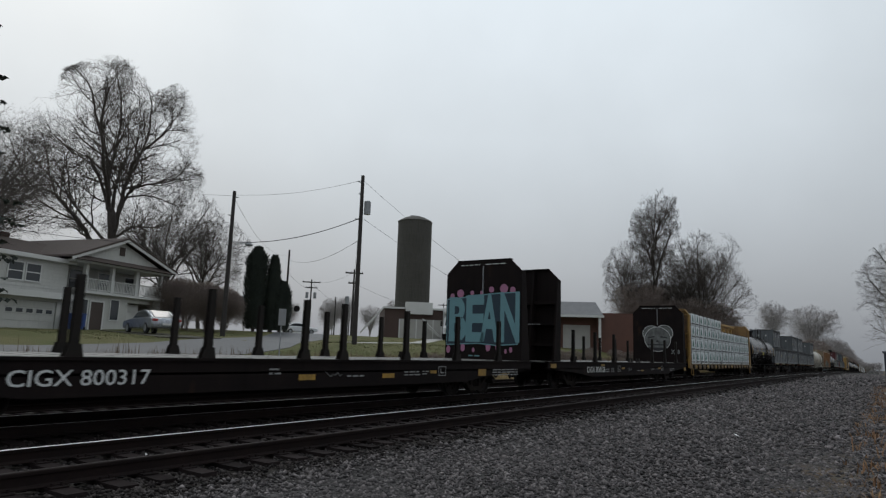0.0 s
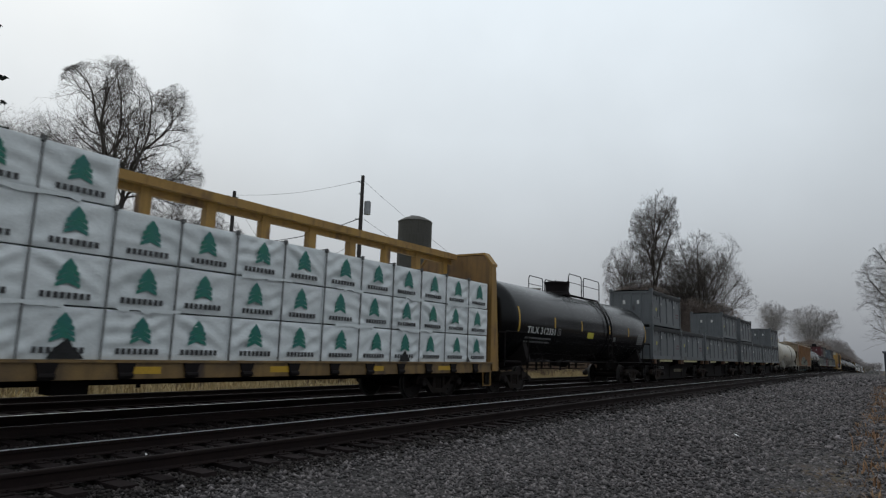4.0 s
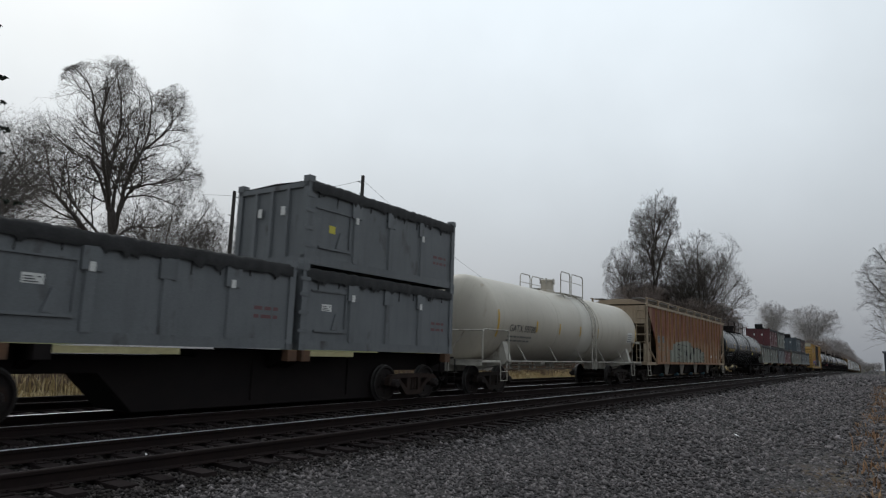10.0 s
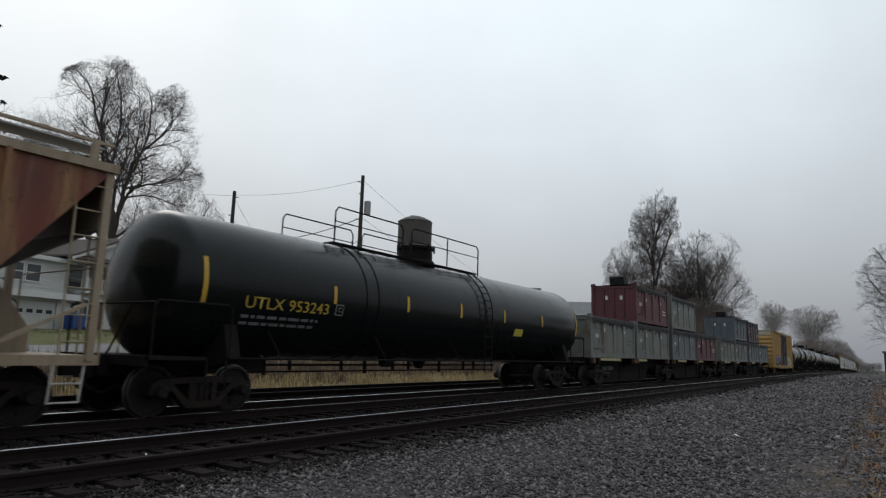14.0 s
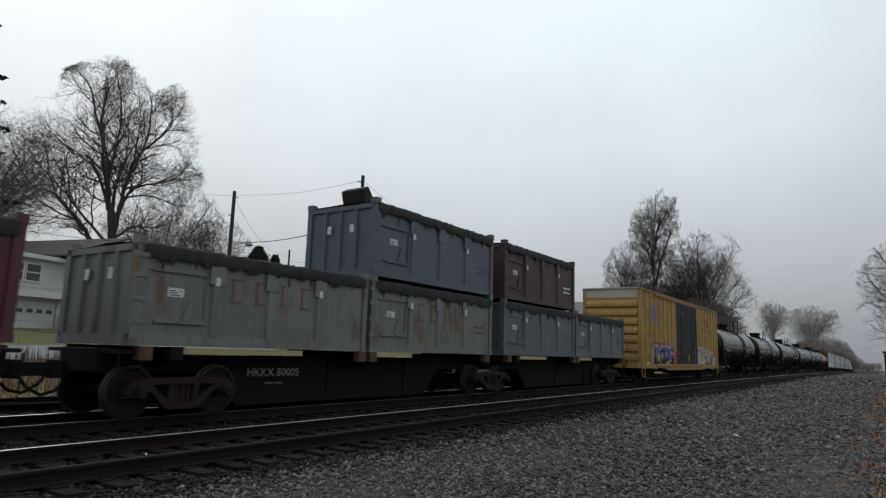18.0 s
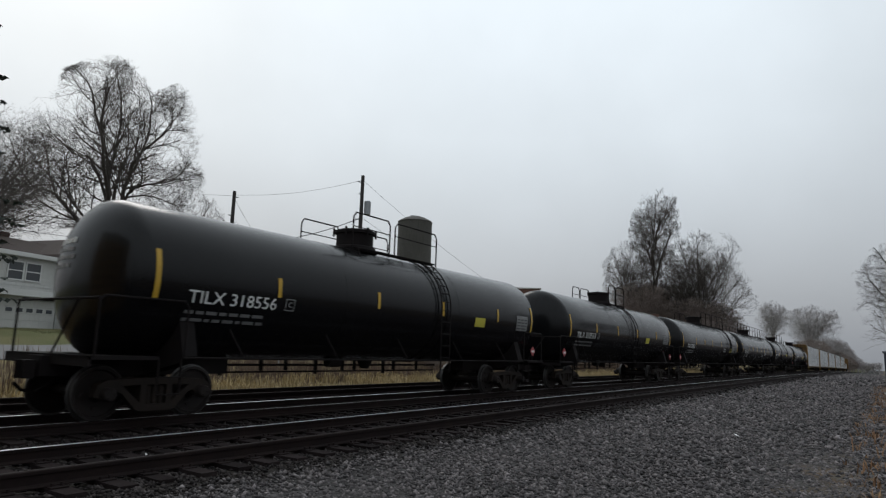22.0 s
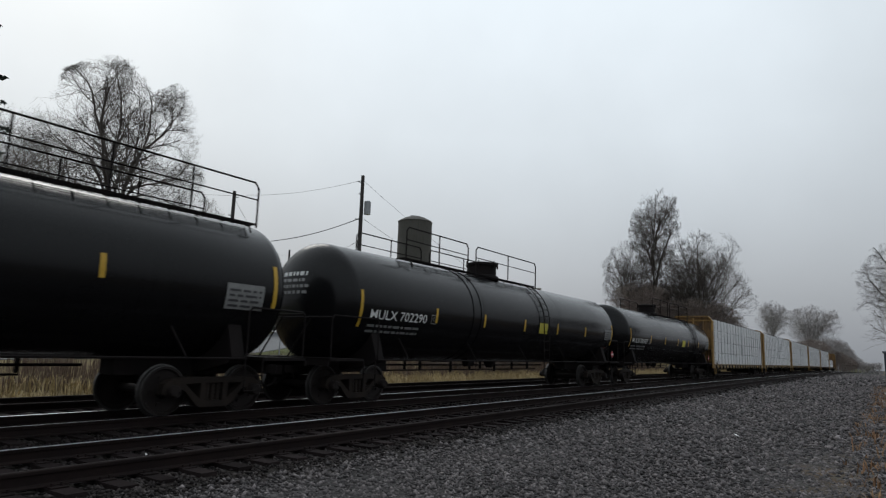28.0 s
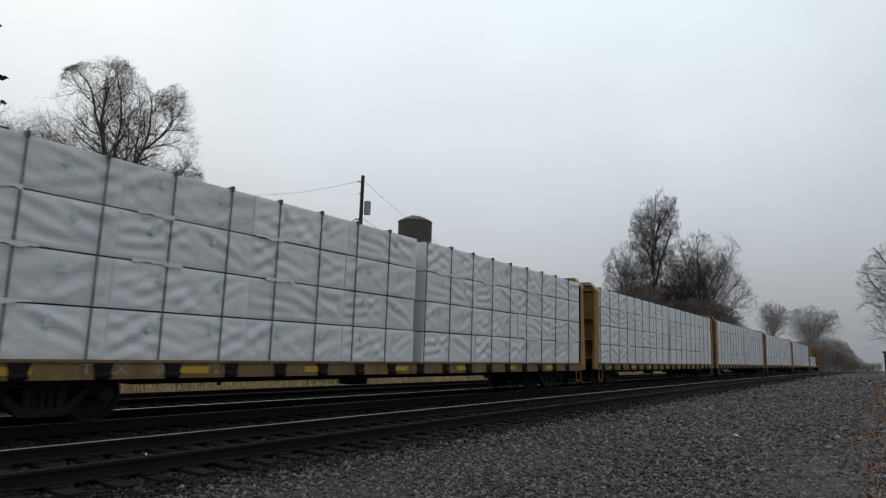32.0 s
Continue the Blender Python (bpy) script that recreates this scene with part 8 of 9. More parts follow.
    part("roof", Geo().prism([(-W, 4.12), (-0.9, 4.34), (0, 4.42), (0.9, 4.34), (W, 4.12)], "x", 0.0, L), "hopper_tan", car, "arched roof", smooth=30)
    part("hatch_trough", Geo().box(0.8, L - 0.8, -0.32, 0.32, 4.36, 4.44), "hopper_tan", car)
    for i in range(9):
        x = 1.0 + i * (L - 2.9) / 8
        part("hatch_cover", Geo().box(x, x + 1.6, -0.38, 0.38, 4.441, 4.49), "hopper_tan", car, bevel=0.01)
    for s in (-1, 1):
        part("running_board", Geo().box(0.05, L - 0.05, s * 1.05 - 0.25, s * 1.05 + 0.25, 4.44, 4.465), "grey_metal", car, "galvanised roof walkway")
        g = Geo()
        for i in range(10):
            x = 0.3 + i * (L - 0.6) / 9
            g.box(x - 0.05, x + 0.05, s * 1.46, s * 1.54, 4.14, 4.455)
        g.box(0.0, L, s * 1.47, s * 1.53, 4.455, 4.50)
        part("board_support", g, "hopper_tan", car)
    # discharge bays
    bays = (3.0, 6.3, 9.8, 13.3)
    part("belly", Geo().prism([(2.6, 1.7), (L - 2.6, 1.7), (L - 3.4, 1.05), (3.4, 1.05)], "y", -1.5, 1.5), "under_black", car)
    for x in bays:
        b = part("hopper_bay", Geo().add([(x - 1.45, -1.5, 1.05), (x + 1.45, -1.5, 1.05), (x + 1.45, 1.5, 1.05), (x - 1.45, 1.5, 1.05), (x - 0.85, -1.2, 0.42), (x + 0.85, -1.2, 0.42), (x + 0.85, 1.2, 0.42), (x - 0.85, 1.2, 0.42)],
                                        [(0, 1, 5, 4), (1, 2, 6, 5), (2, 3, 7, 6), (3, 0, 4, 7), (4, 5, 6, 7)]), "under_black", car)
        part("outlet_gate", Geo().box(x - 0.5, x + 0.5, -1.0, 1.0, 0.32, 0.42), "hopper_tan", b)
        part("outlet_tube", Geo().turn([(-1.32, 0.0), (-1.32, 0.085), (-1.1, 0.085)], "y", (x + 0.78, 0, 0.40), 12), "valve_blue", b, "blue outlet cap")
        part("bay_flange", Geo().prism([(x + 0.35, 1.0), (x + 1.42, 1.0), (x + 1.0, 0.42), (x + 0.5, 0.42)], "y", -1.53, -1.50), "chute_steel", b, "stained steel chute plate")
    # overpainted band and outlined letters
    wall = ribbed(1.0, L - 1.0, -W, [x for x in posts if x <= L - 1.4], 0.055, 0.035, 0.075)
    painted("overpaint", sheet([(4.2, 1.13), (4.18, 1.80), (4.9, 1.82), (5.0, 2.16), (5.63, 2.28), (7.0, 2.38), (8.5, 2.44), (9.1, 2.29), (9.5, 1.95), (9.8, 1.72), (11.6, 1.80), (12.68, 1.83), (12.9, 1.13)]), wall, 0.003, "hopper_grey", car, "grey-green overpainted patch")
    loop = [(7.30 + 0.15 * math.cos(a * math.pi / 6), 1.64 + 0.36 * math.sin(a * math.pi / 6)) for a in range(13)]
    shot = [[(6.36, 1.98), (6.05, 2.02), (5.95, 1.78), (6.24, 1.58), (6.26, 1.30), (5.86, 1.26)], [(6.56, 2.04), (6.60, 1.62), (6.60, 1.22)], [(7.0, 2.04), (6.96, 1.62), (6.95, 1.22)], [(6.6, 1.60), (6.97, 1.64)],
            loop, [(7.5, 2.03), (7.75, 2.0), (8.0, 1.94)], [(7.74, 1.98), (7.78, 1.6), (7.86, 1.2)]]
    throw = [[(9.32, 1.98), (9.0, 1.62), (9.05, 1.26), (9.38, 1.24), (9.46, 1.50)], [(9.58, 1.95), (9.62, 1.42), (9.80, 1.30), (9.96, 1.95)], [(10.34, 1.95), (10.08, 1.74), (10.32, 1.50), (10.10, 1.26)],
             [(10.78, 1.92), (10.46, 1.76), (10.60, 1.54), (10.46, 1.34), (10.86, 1.24)], [(11.02, 2.0), (11.02, 1.62), (11.02, 1.25)], [(11.42, 1.88), (11.08, 1.56), (11.46, 1.25)]]
    painted("graffiti_outline", ribbon(shot, 0.30), wall, 0.005, "paint_black", car, "black outlined graffiti letters")
    painted("graffiti_fill", ribbon(shot, 0.215), wall, 0.007, "hopper_grey", car)
    painted("graffiti_outline", ribbon(throw, 0.37), wall, 0.005, "paint_black", car, "black outlined rounded graffiti letters")
    painted("graffiti_fill", ribbon(throw, 0.28), wall, 0.007, "hopper_grey", car)
    painted("graffiti_scrawl", ribbon([[(11.9, 1.74), (12.05, 1.62), (12.15, 1.76), (12.3, 1.62), (12.45, 1.75), (12.66, 1.70)], [(12.0, 1.52), (12.3, 1.56), (12.5, 1.5), (12.3, 1.46), (12.0, 1.5)], [(11.95, 1.38), (12.2, 1.36), (12.0, 1.2), (12.35, 1.4), (12.3, 1.2), (12.6, 1.36)]], 0.028), wall, 0.006, "paint_black", car)
    for w, x, length in (("IC", 1.88, 0.30), ("RX", 2.60, 0.42)):
        painted("mark_patch", sheet([(x - 0.08, 2.16), (x + length + 0.08, 2.16), (x + length + 0.08, 2.53), (x - 0.08, 2.53)]), [(0, -W), (L, -W)], 0.003, "stencil_blue", car, "pale blue patch behind the reporting marks")
        part("reporting_marks", lay_on_side(fitted(w, 0.24, length), x, 2.23, -W - 0.006), "ink", car)
    for w, x, length in (("46", 1.90, 0.36), ("01", 2.66, 0.34), ("3", 3.48, 0.13)):
        part("car_number", lay_on_side(fitted(w, 0.22, length), x, 1.86, -W - 0.004), "stencil_worn", car, "faded dark car number")
    for i, (x, z) in enumerate(((2.0, 1.75), (2.7, 1.75), (3.6, 1.78), (2.2, 1.25), (3.0, 1.25))):
        part("stencil_lines", rows_of_bars(x, z, 0.42, 0.26, 2, -W - 0.004, 60 + i), "stencil_dim", car)
    for x in (14.9, 16.4, 17.2):
        part("label_plate", Geo().box(x, x + 0.22, -W - 0.012, -W - 0.002, 1.45, 1.62), "sticker_white", car)
    return car


# -- boxcar --
def box_car(start, end):
    L = end - start
    car = thing("boxcar", "yellow high-cube boxcar with black double doors and graffiti", "boxcar", group="train")
    roll(car, start, 0.0, L)
    W, Z0, Z1 = 1.55, 0.90, 4.91
    d0, d1 = 7.08, 11.92
    part("body", Geo().box(0.08, L - 0.08, -W + 0.06, W - 0.06, Z0, Z1 - 0.05), "boxcar_yellow", car)
    for s in (-1, 1):
        xs = [0.96 + 0.865 * i for i in range(8)] + [d1 + 0.15 + i * (L - 0.4 - d1) / 7 for i in range(8)]
        for i, x in enumerate(xs):
            part("side_post", Geo().prism([(x - 0.09, s * (W - 0.061)), (x + 0.09, s * (W - 0.061)), (x + 0.05, s * (W + 0.0)), (x - 0.05, s * (W + 0.0))], "z", Z0 + 0.1, Z1 - 0.12), "boxcar_yellow", car)
        part("top_plate", Geo().box(0, L, s * (W - 0.08), s * (W + 0.03), Z1 - 0.10, Z1), "top_rust", car)
        part("side_sill", Geo().prism([(0.0, Z0 - 0.12), (0.0, Z0 + 0.10), (L, Z0 + 0.10), (L, Z0 - 0.12), (L - 4.2, Z0 - 0.12), (L - 5.0, Z0 - 0.24), (5.0, Z0 - 0.24), (4.2, Z0 - 0.12)], "y", s * (W - 0.05), s * (W + 0.02)), "boxcar_yellow", car)
        part("corner_post", Geo().box(0.0, 0.22, s * (W - 0.12), s * (W + 0.01), Z0, Z1 - 0.1).box(L - 0.22, L, s * (W - 0.12), s * (W + 0.01), Z0, Z1 - 0.1), "boxcar_yellow", car)
    part("roof", Geo().prism([(-W + 0.03, Z1 + 0.004), (0, Z1 + 0.03), (W - 0.03, Z1 + 0.004), (W - 0.03, Z1 - 0.05), (-W + 0.03, Z1 - 0.05)], "x", -0.02, L + 0.02), "boxcar_roof", car, "pale galvanised roof")
    for i in range(14):
        x = 0.6 + i * (L - 1.2) / 13
        part("roof_seam", Geo().box(x - 0.04, x + 0.04, -W + 0.05, W - 0.05, Z1 + 0.02, Z1 + 0.05), "boxcar_roof", car)
    # corrugated ends
    for s, x in ((-1, 0.08), (1, L - 0.08)):
        e = part("end_wall", Geo().box(x, x + s * 0.02, -W + 0.10, W - 0.10, Z1 - 0.52, Z1 - 0.06), "boxcar_roof", car, "pale top end panel")
        for i in range(7):
            z = Z0 + 0.22 + i * 0.46
            part("end_corrugation", Geo().prism([(x, z), (x + s * 0.10, z + 0.05), (x + s * 0.10, z + 0.20), (x, z + 0.40)], "y", -W + 0.16, W - 0.16), "boxcar_yellow", e)
        part("end_sill", Geo().box(x, x + s * 0.25, -W + 0.02, W - 0.02, Z0 - 0.12, Z0 + 0.12), "boxcar_yellow", car)
        ladder("ladder", car, "boxcar_yellow", x + s * 0.17, -1.18, Z0 - 0.1, 2.2, w=0.5, along="y")
        ladder("ladder", car, "boxcar_yellow", x - s * 0.35, -W - 0.05, Z0 - 0.1, 2.4, w=0.45)
        part("brake_step", Geo().box(x + s * 0.02, x + s * 0.3, -0.2, 0.9, 1.55, 1.6), "boxcar_yellow", car)
        part("grab_iron", Geo().pipe([(x + s * 0.20, -1.45, 2.35), (x + s * 0.20, 1.45, 2.35)], 0.02), "boxcar_yellow", car)
        part("step", Geo().pipe([(x - s * 0.05, -W, Z0 - 0.1), (x - s * 0.05, -W - 0.02, 0.35), (x - s * 0.5, -W - 0.02, 0.35), (x - s * 0.5, -W, Z0 - 0.1)], 0.022), "boxcar_yellow", car)
        truck(car, x + (2.4 if s < 0 else -2.9))
    couplers(car, -0.2, L + 0.2)
    part("centre_sill", Geo().box(0, L, -0.4, 0.4, 0.55, 0.9), "under_black", car)
    part("brake_rigging", Geo().box(8.0, 8.6, -0.9, -0.4, 0.42, 0.8).pipe([(3.5, -0.9, 0.58), (15.0, -0.9, 0.58)], 0.025), "under_black", car)
    # doors
    mid = (d0 + d1) / 2
    y = -W
    for a, b in ((d0, mid - 0.03), (mid + 0.03, d1)):
        d = part("door", Geo().box(a, b, y - 0.05, y + 0.01, Z0 + 0.12, Z1 - 0.22), "door_black", car, "black plug door")
        for k in range(5):
            z = Z0 + 0.25 + k * (Z1 - Z0 - 0.6) / 4
            part("door_rib", Geo().box(a + 0.04, b - 0.04, y - 0.085, y - 0.051, z - 0.05, z + 0.05), "door_black", d)
        for k in (0.22, 0.5, 0.78):
            x = a + (b - a) * k
            part("lock_rod", Geo().rod((x, y - 0.10, Z0 + 0.2), (x, y - 0.10, Z1 - 0.3), 0.025, 6), "door_black", d)
        part("door_lettering", rows_of_bars(a + 0.75, 3.95, 0.9, 0.30, 4, y - 0.055, int(a * 7)), "stencil_grey", d)
        part("door_handle", Geo().pipe([(a + 1.2, y - 0.12, 1.7), (a + 1.4, y - 0.16, 1.7), (a + 1.4, y - 0.16, 2.1)], 0.02), "grey_metal", d)
        rng = random.Random(int(a * 13))
        for k in range(13):
            px, pz = rng.uniform(a + 0.1, b - 0.25), rng.uniform(Z0 + 0.2, 2.3)
            part("door_stencil", Geo().box(px, px + rng.uniform(0.05, 0.22), y - 0.057, y - 0.051, pz, pz + rng.uniform(0.03, 0.12)), "stencil_grey", d)
        for k in range(4):
            px, pz = rng.uniform(a + 0.3, b - 0.8), rng.uniform(2.6, 4.1)
            part("door_scrawl", Geo().pipe([(px + 0.07 * j, y - 0.06, pz + rng.uniform(-0.09, 0.11)) for j in range(8)], 0.014, 4), "paint_violet", d)
    part("door_track", Geo().box(2.5, d1 + 1.0, y - 0.09, y - 0.031, Z0 + 0.0, Z0 + 0.10).box(2.5, d1 + 0.2, y - 0.08, y - 0.031, Z1 - 0.2, Z1 - 0.14), "boxcar_yellow", car)
    # lettering and emblem, painted over the ribs
    wall = ribbed(0.3, L - 0.3, -W + 0.06, xs, 0.09, 0.05, 0.06)
    for w, x, z, size, length in (("next", 1.11, 3.80, 0.15, 0.52), ("load", 1.11, 3.55, 0.17, 0.52), ("any", 3.70, 3.76, 0.14, 0.40), ("road", 3.70, 3.56, 0.16, 0.52), ("TB", 1.08, 2.42, 0.26, 0.52), ("OX", 1.92, 2.42, 0.26, 0.55),
                                  ("66", 1.09, 1.93, 0.26, 0.50), ("17", 1.98, 1.93, 0.26, 0.42), ("96", 2.90, 1.93, 0.26, 0.46)):
        painted("lettering", upright(fitted(w, size, length), x, z), wall, 0.0055, "ink", car)
    painted("lettering", upright(fitted("Railcar Pooling Experts", 0.25, 4.25), 13.1, 3.18), wall, 0.004, "ink_worn", car, "worn dark painted lettering")
    # two crossing arms in stripes, joined by an arc
    painted("emblem_arm", ribbon([[(1.98, 4.10), (2.54, 3.78)], [(1.95, 3.46), (2.54, 3.70)]], 0.20), wall, 0.004, "emblem_red", car, "faded red painted emblem stripe")
    painted("emblem_arm", ribbon([[(3.42, 4.06), (2.94, 3.80)], [(3.40, 3.50), (2.94, 3.76)]], 0.20), wall, 0.004, "emblem_red", car, "faded red painted emblem stripe")
    painted("emblem_arm", ribbon([[(3.38, 4.34), (2.98, 4.08)], [(3.36, 3.22), (2.92, 3.50)]], 0.20), wall, 0.0055, "emblem_blue", car, "faded blue painted emblem stripe")
    painted("emblem_arc", ribbon([[(2.02, 4.34), (2.50, 4.06), (2.76, 3.78), (2.52, 3.48), (1.98, 3.22)]], 0.20), wall, 0.007, "emblem_blue", car, "faded blue painted emblem arc")
    painted("emblem_block", ribbon([[(14.35, 4.05), (15.2, 4.0)], [(14.85, 4.0), (14.95, 3.5)], [(15.3, 3.95), (15.75, 3.5)], [(15.75, 3.98), (15.3, 3.52)]], 0.14), wall, 0.004, "paint_red", car, "dull red painted emblem")
    # graffiti: fat letters, violet above black, with a pale green edge over red spray
    for i, (x, z, w, h) in enumerate(((2.5, 2.02, 0.5, 0.24), (3.1, 2.06, 0.6, 0.26), (3.8, 2.05, 0.7, 0.30), (4.5, 2.10, 0.6, 0.30), (5.3, 2.02, 0.4, 0.26), (6.0, 2.05, 0.5, 0.26), (6.5, 2.05, 0.35, 0.24), (2.1, 1.05, 0.55, 0.55), (2.35, 1.25, 0.5, 0.3), (6.75, 1.30, 0.5, 1.0), (6.95, 1.0, 0.4, 0.3))):
        painted("graffiti_spray", ragged(x, z, w, h, 10 + i, 0.38), wall, 0.003 + 0.0006 * (i % 4), "paint_red", car, "red spray-painted haze")
    dups = [[(2.62, 0.98), (2.60, 1.40), (2.62, 1.76), (3.10, 1.80), (3.40, 1.48), (3.22, 1.05), (2.70, 0.96)], [(3.86, 1.80), (3.85, 1.30), (3.98, 1.00), (4.20, 1.10), (4.26, 1.80)],
            [(4.66, 0.98), (4.66, 1.40), (4.68, 1.78), (5.05, 1.84), (5.22, 1.56), (5.02, 1.30), (4.68, 1.28)], [(6.34, 1.74), (5.96, 1.88), (5.62, 1.64), (5.90, 1.40), (6.30, 1.22), (6.12, 0.98), (5.58, 0.96)]]
    painted("graffiti_edge", ribbon(dups, 0.50), wall, 0.006, "paint_mint", car, "pale green edge of the graffiti letters")
    painted("graffiti_letter", ribbon(dups, 0.40), wall, 0.0085, "paint_blue", car, "fat graffiti letters, violet above black", below=(1.34, "paint_black"))
    for i, (x, z, w, h, m) in enumerate(((2.98, 1.36, 0.14, 0.34, "paint_red"), (2.36, 1.30, 0.14, 0.7, "paint_mint"), (4.05, 1.42, 0.10, 0.5, "paint_mint"), (4.44, 1.42, 0.12, 0.6, "paint_red"), (4.92, 1.58, 0.12, 0.2, "paint_mint"), (5.1, 1.02, 0.3, 0.14, "paint_mint"), (5.9, 1.66, 0.16, 0.16, "paint_mint"), (3.62, 1.05, 0.12, 0.4, "paint_black"), (5.40, 0.95, 0.16, 0.2, "paint_black"))):
        painted("graffiti_gap", ragged(x, z, w, h, 50 + i, 0.3), wall, 0.011, m, car)
    painted("graffiti_shine", ribbon([[(2.5, 1.88), (2.8, 1.96), (3.2, 1.94)], [(4.6, 1.93), (5.0, 2.0), (5.3, 1.86)], [(5.5, 1.80), (5.8, 1.99), (6.2, 1.98)], [(5.42, 0.9), (5.46, 1.15), (5.40, 1.4)]], 0.03), wall, 0.0125, "paint_white", car)
    painted("graffiti_stripe", sheet([(3.18, 1.14), (3.28, 1.14), (3.32, 1.62), (3.22, 1.62)]), wall, 0.014, "reflector_yellow", car, "yellow reflective strip")
    # pale throw-up by the rear end
    pale = [[(12.35, 1.95), (12.32, 1.40), (12.50, 0.98), (12.82, 1.05), (12.90, 1.95)], [(13.3, 0.90), (13.32, 1.50), (13.45, 2.0), (13.75, 1.85), (13.55, 1.45), (13.95, 0.92)], [(14.3, 1.95), (14.25, 1.4), (14.4, 0.95), (14.75, 0.95)], [(14.7, 1.9), (14.95, 1.5), (14.75, 1.1)],
            [(15.2, 0.92), (15.25, 1.5), (15.45, 1.85), (15.6, 1.4), (15.55, 0.92)], [(16.0, 1.8), (15.9, 1.3), (16.1, 0.95), (16.4, 1.1)], [(16.5, 1.65), (16.55, 1.2), (16.5, 0.9)], [(17.0, 1.7), (16.75, 1.35), (17.1, 0.92)], [(17.3, 1.3), (17.35, 0.95), (17.6, 0.9)]]
    painted("graffiti_letter", ribbon(pale, 0.42), wall, 0.005, "paint_pale", car, "flaking white graffiti letters")
    painted("graffiti_line", ribbon([[(x + 0.16, z) for x, z in p] for p in pale], 0.035), wall, 0.0075, "paint_black", car)
    painted("graffiti_gap", ragged(12.6, 1.45, 0.20, 0.5, 91, 0.3), wall, 0.0085, "boxcar_yellow", car)
    painted("graffiti_gap", ragged(15.05, 1.75, 0.16, 0.2, 92, 0.3), wall, 0.0085, "paint_black", car)
    part("label_plate", Geo().box(1.10, 1.62, -W + 0.045, -W + 0.058, 0.90, 1.08), "sticker_white", car)
    for x in (3.05, 9.6, 16.3):
        part("reflector", Geo().box(x, x + 0.09, -W - 0.09, -W - 0.02, 1.15, 1.55), "sticker_yellow", car)
    part("head_stencils", rows_of_bars(1.12, 1.15, 0.42, 0.40, 5, -W + 0.055, 71), "ink", car)
    return car


# ---- make up the train, front to rear ----
flat_car(0.2, 20.4, "black bulkhead flat car with stakes and cyan graffiti", "CIGX 800317", 3.95, (2.45, 4.85, 7.25, 9.66, 10.86, 13.24, 15.69, 18.15), (3.65, 6.05, 8.45, 10.85, 13.25, 15.7, 18.06), (), (16.86,), "", "BEAN")
flat_car(22.05, 20.25, "black bulkhead flat car with stakes and grey painted blob", "CIGX 800326", 3.72, (2.42, 4.81, 7.19, 13.2, 15.62, 18.02), (4.83, 7.2, 10.75, 13.14, 15.69, 17.96), (9.53, 10.70), (9.57,), "", "FACE")
lumber_car(43.75, 22.4, "yellow centre-beam flat car stacked with green-printed wrapped lumber", True, [(0.15, 4, 4), (0.15 + 4 * 2.44, 5, 3)], seed=1)
tank_car(67.9, 82.3, "black tank car with yellow reflective stripes and valve dome", "tank_black", "TILX 312351", (0.7, 2.35), (2.95, 5.6, 8.9, 11.55), 6.4, 5.5, 9.05,
         sheets=((6.3, 7.0, 2.05, 2.30, "sticker_yellow"), (13.0, 13.9, 1.95, 2.45, "sticker_white"), (9.5, 9.8, 2.0, 2.2, "sticker_white")), weld=8.7, placard="")
S1 = (84.4, 90.55, 97.3, 103.5)
spine_car(84.4, S1, "black articulated spine car carrying grey waste containers", "EPIX 91070")
S2 = (111.30, 117.5, 124.15, 130.4)
spine_car(111.45, S2, "black articulated spine car carrying grey waste containers", "EPIX 91045")
for s, up in ((S1, (0, 3)), (S2, (0, 3))):
    for i, x in enumerate(s):
        container(x, "grey_box", 0, "sticker_yellow" if s is S1 else "sticker_white")
        if i in up:
            container(x, "grey_box", 1, "sticker_yellow" if s is S1 or i == 3 else "sticker_white")
tank_car(138.75, 152.9, "white tank car with yellow stripes and centre walkway", "tank_white", "GATX 59780", (0.85, 1.95), (2.85, 4.85, 6.9, 8.9), 6.85, 6.15, 8.5, trim="white_steel", mark_mat="ink", weld=8.5, placard="", style=3,
         sheets=((12.9, 13.6, 2.0, 2.5, "sticker_white"),))
hopper_car(154.45, 174.0)
tank_car(175.9, 193.5, "dark green-black tank car with yellow lettering and long walkway", "tank_green", "UTLX 953243", (1.0, 2.3), (3.45, 6.2, 8.8, 11.45, 14.3), 8.45, 3.9, 10.6, mark_mat="stencil_yellow", weld=4.6, placard="",
         sheets=((12.3, 12.9, 1.9, 2.15, "sticker_yellow"),))
S3 = (195.65, 202.05, 208.9, 215.15)
spine_car(195.65, S3, "black articulated spine car carrying mixed grey and maroon waste containers", "HKKX 80003")
S4 = (222.95, 229.15, 236.0, 242.2)
spine_car(222.95, S4, "black articulated spine car carrying mixed waste containers", "HKKX 80005")
container(S3[0], "pale_box", 0, "sticker_white")
container(S3[1], "pale_box", 0, "sticker_white")
container(S3[1], "maroon_box", 1, "sticker_white", flap=True, code="stencil_white")
container(S3[2], "grey_box", 0, "sticker_white")
container(S3[2], "pale_box", 1, "sticker_none", code="stencil_dim")
container(S3[3], "maroon_box", 0, "sticker_white", code="stencil_white")
container(S4[0], "pale_box", 0, "sticker_none", word=True, code="stencil_dim")
container(S4[1], "pale_box", 0, "sticker_white", word=True)
container(S4[1], "blue_box", 1, "sticker_none", flap=True)
container(S4[2], "grey_box", 0, "sticker_white")
container(S4[2], "brown_box", 1, "sticker_white", code="stencil_white")
container(S4[3], "grey_box", 0, "sticker_none")
box_car(249.85, 268.45)
